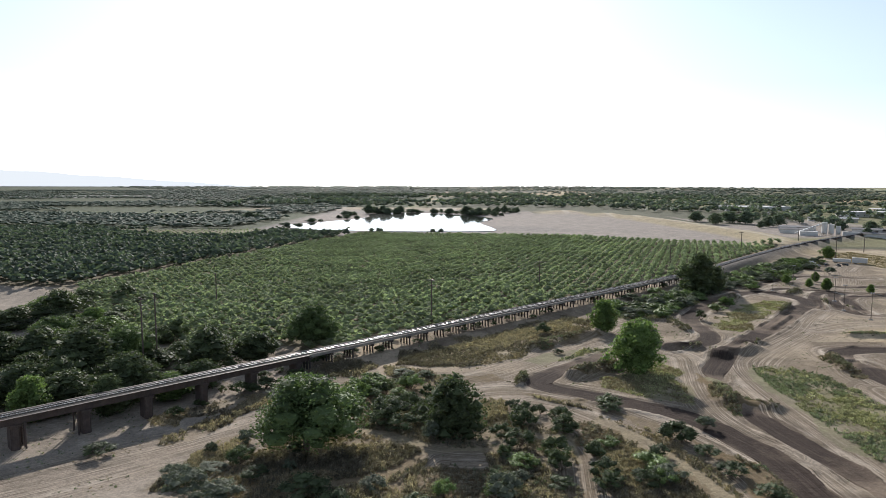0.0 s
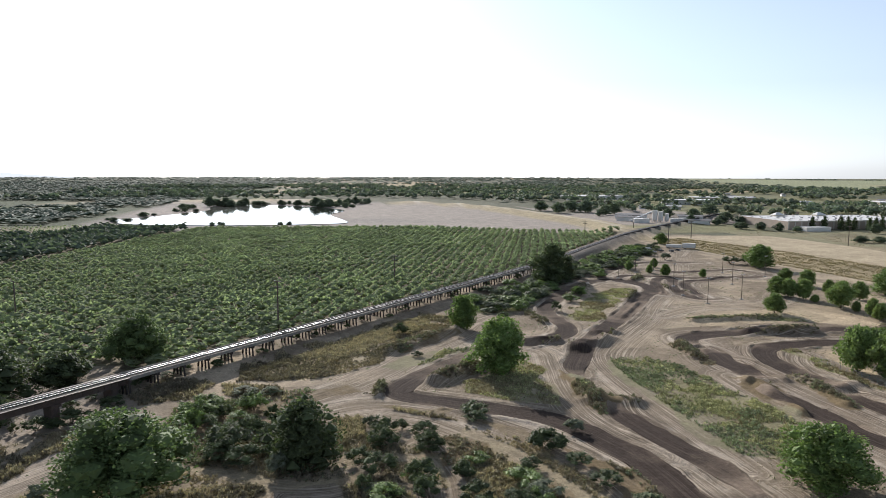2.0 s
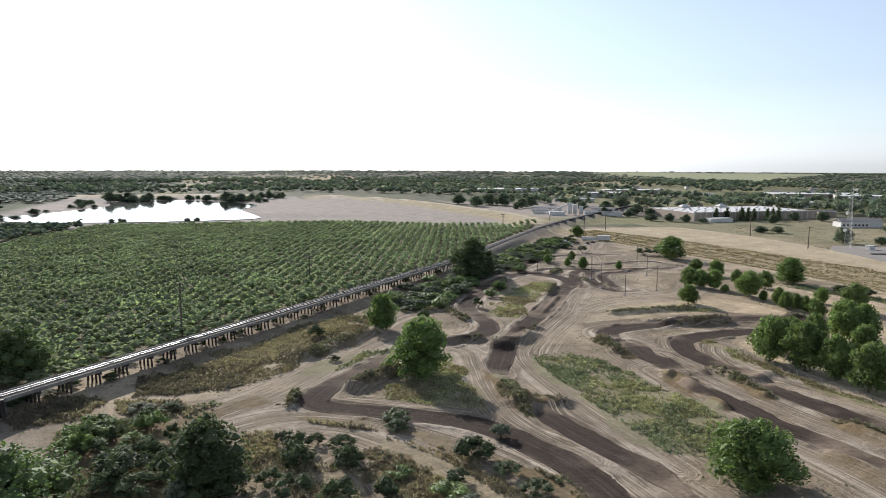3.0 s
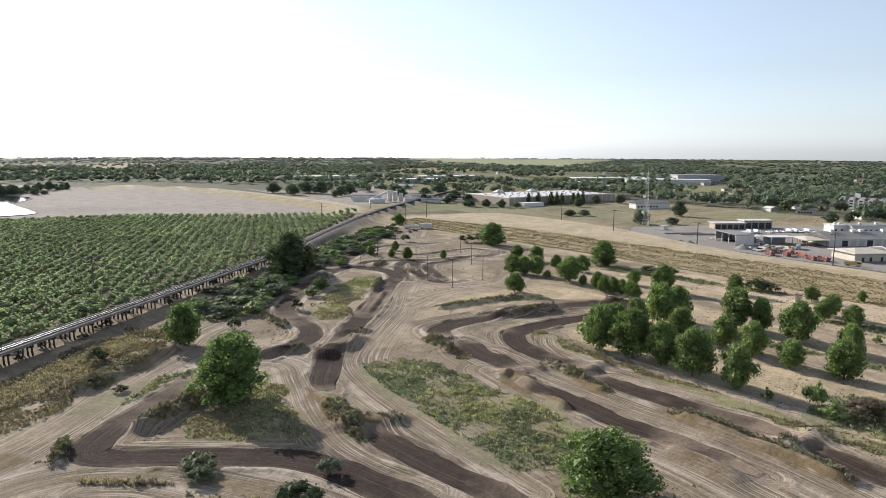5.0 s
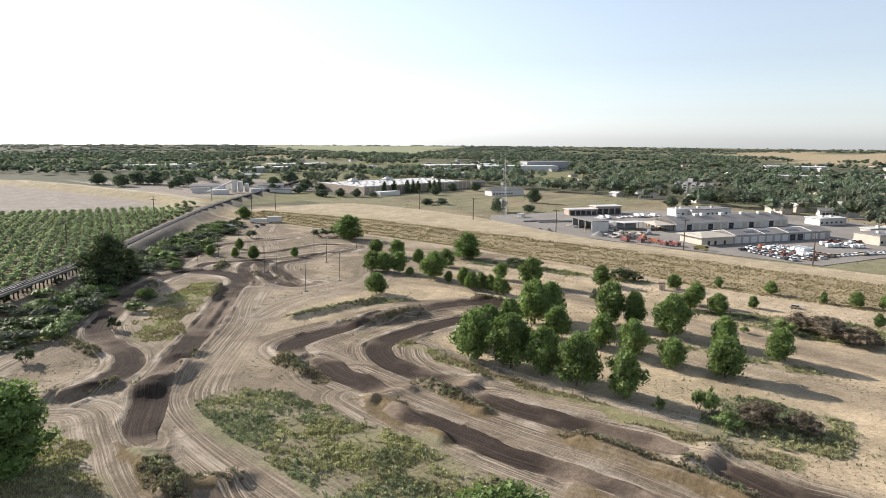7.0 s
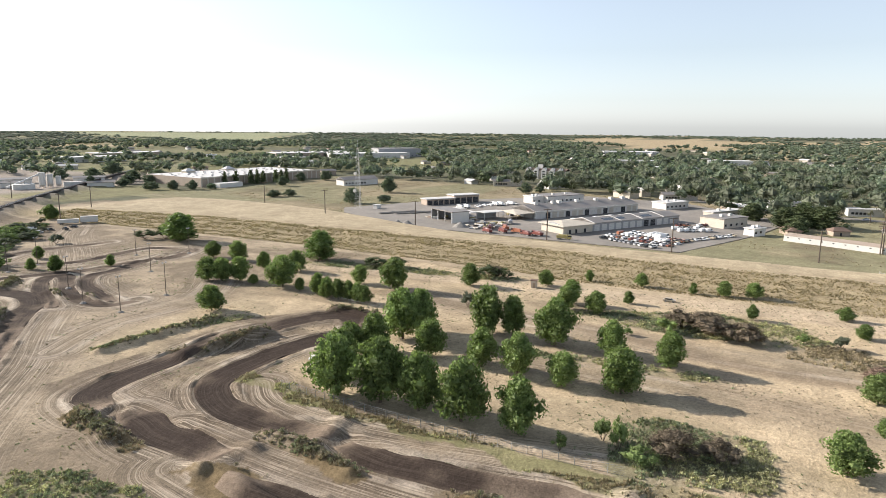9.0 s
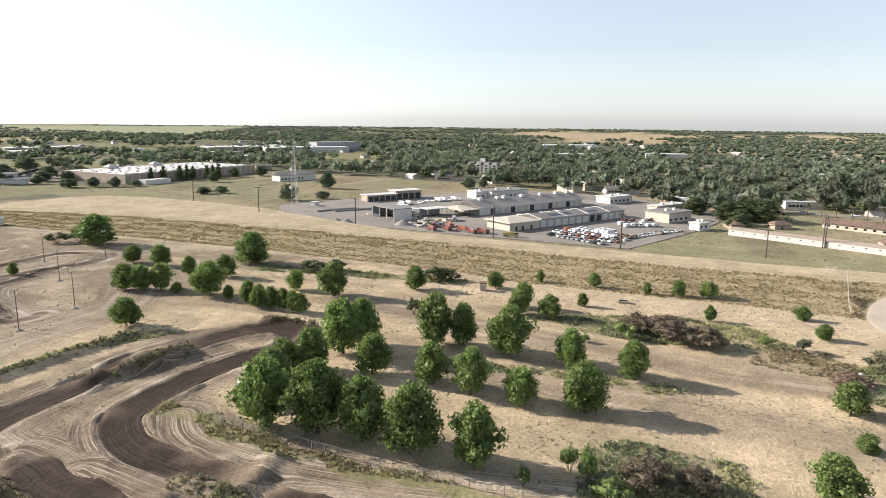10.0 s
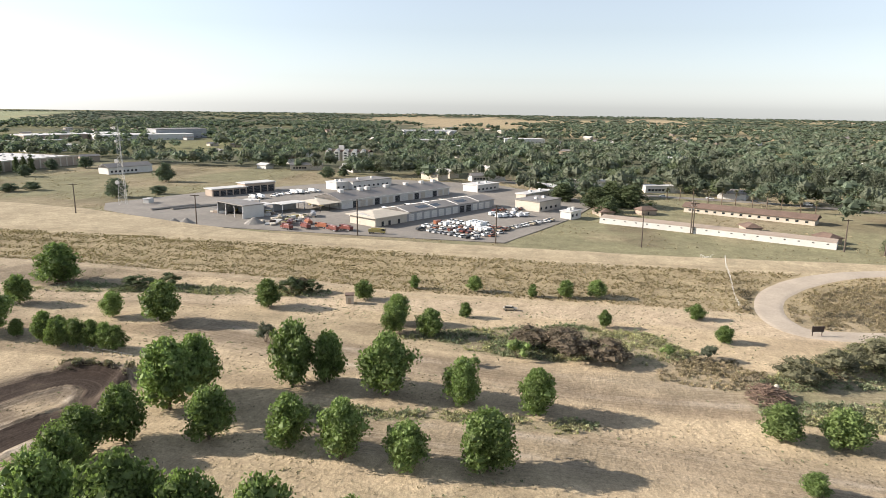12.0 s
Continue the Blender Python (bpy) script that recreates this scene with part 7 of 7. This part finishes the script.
def lattice_mast():
    x, y, high = 452, 414, 46
    ob = thing("radio_mast", (x, y, at_ground(x, y)), "tall pale lattice radio mast with white drums", "radio mast")
    width = lambda z: 3.0 - 2.2 * z / high
    corner = lambda k, z: (width(z) * math.cos(k * 2 * math.pi / 3 + 0.4), width(z) * math.sin(k * 2 * math.pi / 3 + 0.4), z)
    for k in range(3):
        part("leg", Shape(WHITE_PAINT).tube(corner(k, -0.5), corner(k, high), 0.11, 0.07, 6), ob)
    z = 0.0
    while z < high - 2:
        step = 4.0
        brace = Shape(WHITE_PAINT)
        for k in range(3):
            brace.tube(corner(k, z), corner(k + 1, min(high, z + step)), 0.045, n=4).tube(corner(k + 1, z), corner(k, min(high, z + step)), 0.045, n=4).tube(corner(k, z), corner(k + 1, z), 0.045, n=4)
        part("brace", brace, ob)
        z += step
    for z, s in ((14, 1.3), (27, 1.3), (39, 0.8)):
        px, py, _ = corner(1, z)
        part("dish", Shape(WHITE_PAINT).tube((px - 1.2, py, z), (px + 0.1, py, z), s, s * 0.8, 14), ob, "white drum antenna")
    part("aerial", Shape(GALV).tube((0, 0, high - 2), (0, 0, high + 6), 0.08, 0.04, 5), ob)
    hut = thing("equipment_hut", (462, 404, at_ground(462, 404)), "small white equipment hut by the mast", "hut")
    part("wall", Shape(WHITE_PAINT).box(-2.5, -2, -0.3, 2.5, 2, 3), hut)
    part("roof", Shape(ROOF_WHITE).box(-2.8, -2.3, 3, 2.8, 2.3, 3.25), hut)


lattice_mast()

booth = thing("park_booth", (295, 201, at_ground(295, 201)), "small beige booth with a flat lid roof", "booth", turn=20)
part("wall", Shape(CREAM).box(-1.2, -1.2, -0.2, 1.2, 1.2, 2.9), booth)
part("roof", Shape(ROOF_BROWN).box(-1.5, -1.5, 2.9, 1.5, 1.5, 3.2), booth)
part("door", Shape(TAN_WALL).box(-1.26, -0.5, 0, -1.21, 0.5, 2.1), booth)

stand = thing("lookout_stand", (176, 209, at_ground(176, 209)), "white scaffold stand with a small pale roof", "lookout", turn=30)
for x in (-1.2, 1.2):
    for y in (-1.2, 1.2):
        part("leg", Shape(WHITE_PAINT).tube((x, y, -0.3), (x, y, 5.2), 0.1, n=6), stand)
part("platform", Shape(POLE_WOOD).box(-1.5, -1.5, 2.5, 1.5, 1.5, 2.7), stand)
part("roof", Shape(WHITE_PAINT).box(-1.7, -1.7, 5.2, 1.7, 1.7, 5.4), stand)
part("guard_rail", Shape(WHITE_PAINT).box(-1.45, -1.45, 3.5, 1.45, -1.35, 3.6).box(-1.45, 1.35, 3.5, 1.45, 1.45, 3.6), stand)

sign = thing("sign_board", (301.5, 62.5, at_ground(301.5, 62.5)), "dark weathered sign board on two posts", "sign", turn=-72)
part("panel", Shape(STEEL_DARK).box(-1.8, -0.08, 1.4, 1.8, 0.08, 3.0), sign)
for x in (-1.4, 1.4):
    part("post", Shape(POLE_WOOD).box(x - 0.1, 0.08, -0.5, x + 0.1, 0.28, 3.1), sign)

r = random.Random(9)
heap = thing("brush_pile", (253, 85, at_ground(253, 85)), "heap of dry cut branches and brush", "brush pile")
sticks = Shape(DEBRIS)
for k in range(420):
    a, d = r.uniform(0, 6.3), r.uniform(0, 1) ** 0.7
    x, y = 6.5 * d * math.cos(a), 4.5 * d * math.sin(a)
    z = 3.0 * (1 - d) ** 0.8 * r.uniform(0.5, 1)
    t = r.uniform(0, 6.3)
    l = r.uniform(0.8, 2.0)
    sticks.tube((x - l * math.cos(t), y - l * math.sin(t), max(-0.1, z + r.uniform(-0.6, 0.5))), (x + l * math.cos(t), y + l * math.sin(t), max(0.1, z + r.uniform(-0.5, 0.8))), r.uniform(0.05, 0.14), 0.03, 4)
part("brushwood", sticks, heap)
part("stump", Shape(CREAM).tube((1, -1, 1.4), (2.6, -2.0, 2.2), 0.6, 0.5, 9), heap, "pale cut stump")

def palm(x, y, high):
    ob = thing("palm_tree", (x, y, at_ground(x, y)), "shaggy fan palm beside the road", "palm", "palms along the road")
    part("trunk", Shape(BARK).tube((0, 0, -0.5), (0.1, 0, high), 0.34, 0.24, 8), ob)
    leafy = Shape(LEAF_GREY)
    pr = random.Random(int(x * 7 + y))
    for k in range(34):
        a, t = pr.uniform(0, 6.3), pr.uniform(-0.8, 1.2)
        d = Vector((math.cos(a) * math.cos(t), math.sin(a) * math.cos(t), math.sin(t)))
        w = Vector((-math.sin(a), math.cos(a), 0)) * 0.5
        b, m, e = Vector((0, 0, high)), Vector((0, 0, high)) + d * 1.5, Vector((0, 0, high - 0.7)) + d * 2.9
        leafy.add([b, m + w, m - w, e], [(0, 1, 2), (1, 3, 2)])
    part("frond_crown", leafy, ob)


for k in range(11):
    palm(590 - k * 4 + (k % 3) * 3, 82 - k * 8.5, 7 + (k * 37 % 10) * 0.35)
ribbon("road", curve_through([(670, 215), (622, 130), (606, 80), (598, 30), (575, -40), (540, -120), (500, -220)], 6), 6.5, ASPHALT, "grey asphalt road behind the barracks", ragged=0.0, category="road")
for k, (x, y, kind, paint) in enumerate(((607, 84, "car", "white"), (601, 52, "pickup", "silver"), (598, 24, "car", "dark"), (588, -8, "van", "white"), (571, -52, "car", "grey"), (624, 128, "pickup", "white"))):
    park(kind, paint, x + (k % 2) * 4 - 2, y, 72 + (k % 2) * 180, at_ground(x, y) + 0.2, "cars on the road")

cr = random.Random(21)
for k in range(46):
    x, y = cr.choice(((432, 300), (440, 292), (446, 312), (424, 288), (470, 330), (488, 300), (418, 296), (445, 340))) 
    x, y = x + cr.uniform(-6, 6), y + cr.uniform(-6, 6)
    w, d, h = cr.uniform(0.8, 2.4), cr.uniform(0.8, 1.8), cr.uniform(0.5, 1.6)
    ob = thing("equipment_crate", (x, y, YARD_Z), "weathered crate of parts in the yard", "crate", "stored equipment", turn=cr.uniform(0, 180))
    part("box", Shape(cr.choice((GREY_WALL, TAN_WALL, STEEL_DARK, WHITE_PAINT, CREAM, PAINTS["yellow"]))).box(-w, -d, 0.12, w, d, h + 0.12, 0.06), ob)
    part("pallet", Shape(POLE_WOOD).box(-w, -d, 0, w, d, 0.12), ob)
for x, y, l in ((436, 382, 30), (442, 372, 26), (450, 366, 20)):
    ob = thing("pipe_stack", (x, y, at_ground(x, y) + 0.3), "low stack of long pale pipes", "pipes", turn=-28)
    for j in range(4):
        part("pipe", Shape(CONCRETE).tube((0, j * 0.9, 0.45), (l, j * 0.9, 0.45), 0.42, n=8), ob)

# far hills as a flat backdrop; the pale haze over them is plain emission
hill_mat = bpy.data.materials.new("glowing_haze_hill_backdrop")
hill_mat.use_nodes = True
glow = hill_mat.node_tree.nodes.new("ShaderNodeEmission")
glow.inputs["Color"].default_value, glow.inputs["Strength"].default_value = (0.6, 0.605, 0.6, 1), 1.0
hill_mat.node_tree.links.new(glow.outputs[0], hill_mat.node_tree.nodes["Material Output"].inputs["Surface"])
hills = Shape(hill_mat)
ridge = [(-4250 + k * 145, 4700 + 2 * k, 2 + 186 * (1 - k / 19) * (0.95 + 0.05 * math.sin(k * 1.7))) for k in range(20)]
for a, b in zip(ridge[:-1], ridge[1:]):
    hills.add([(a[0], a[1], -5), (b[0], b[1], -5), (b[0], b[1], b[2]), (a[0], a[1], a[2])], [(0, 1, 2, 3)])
tagged(new("far_hills_backdrop", hills.mesh("far_hills_backdrop")), "flat glowing backdrop of pale hazy hills on the horizon", "backdrop", kind="structure")
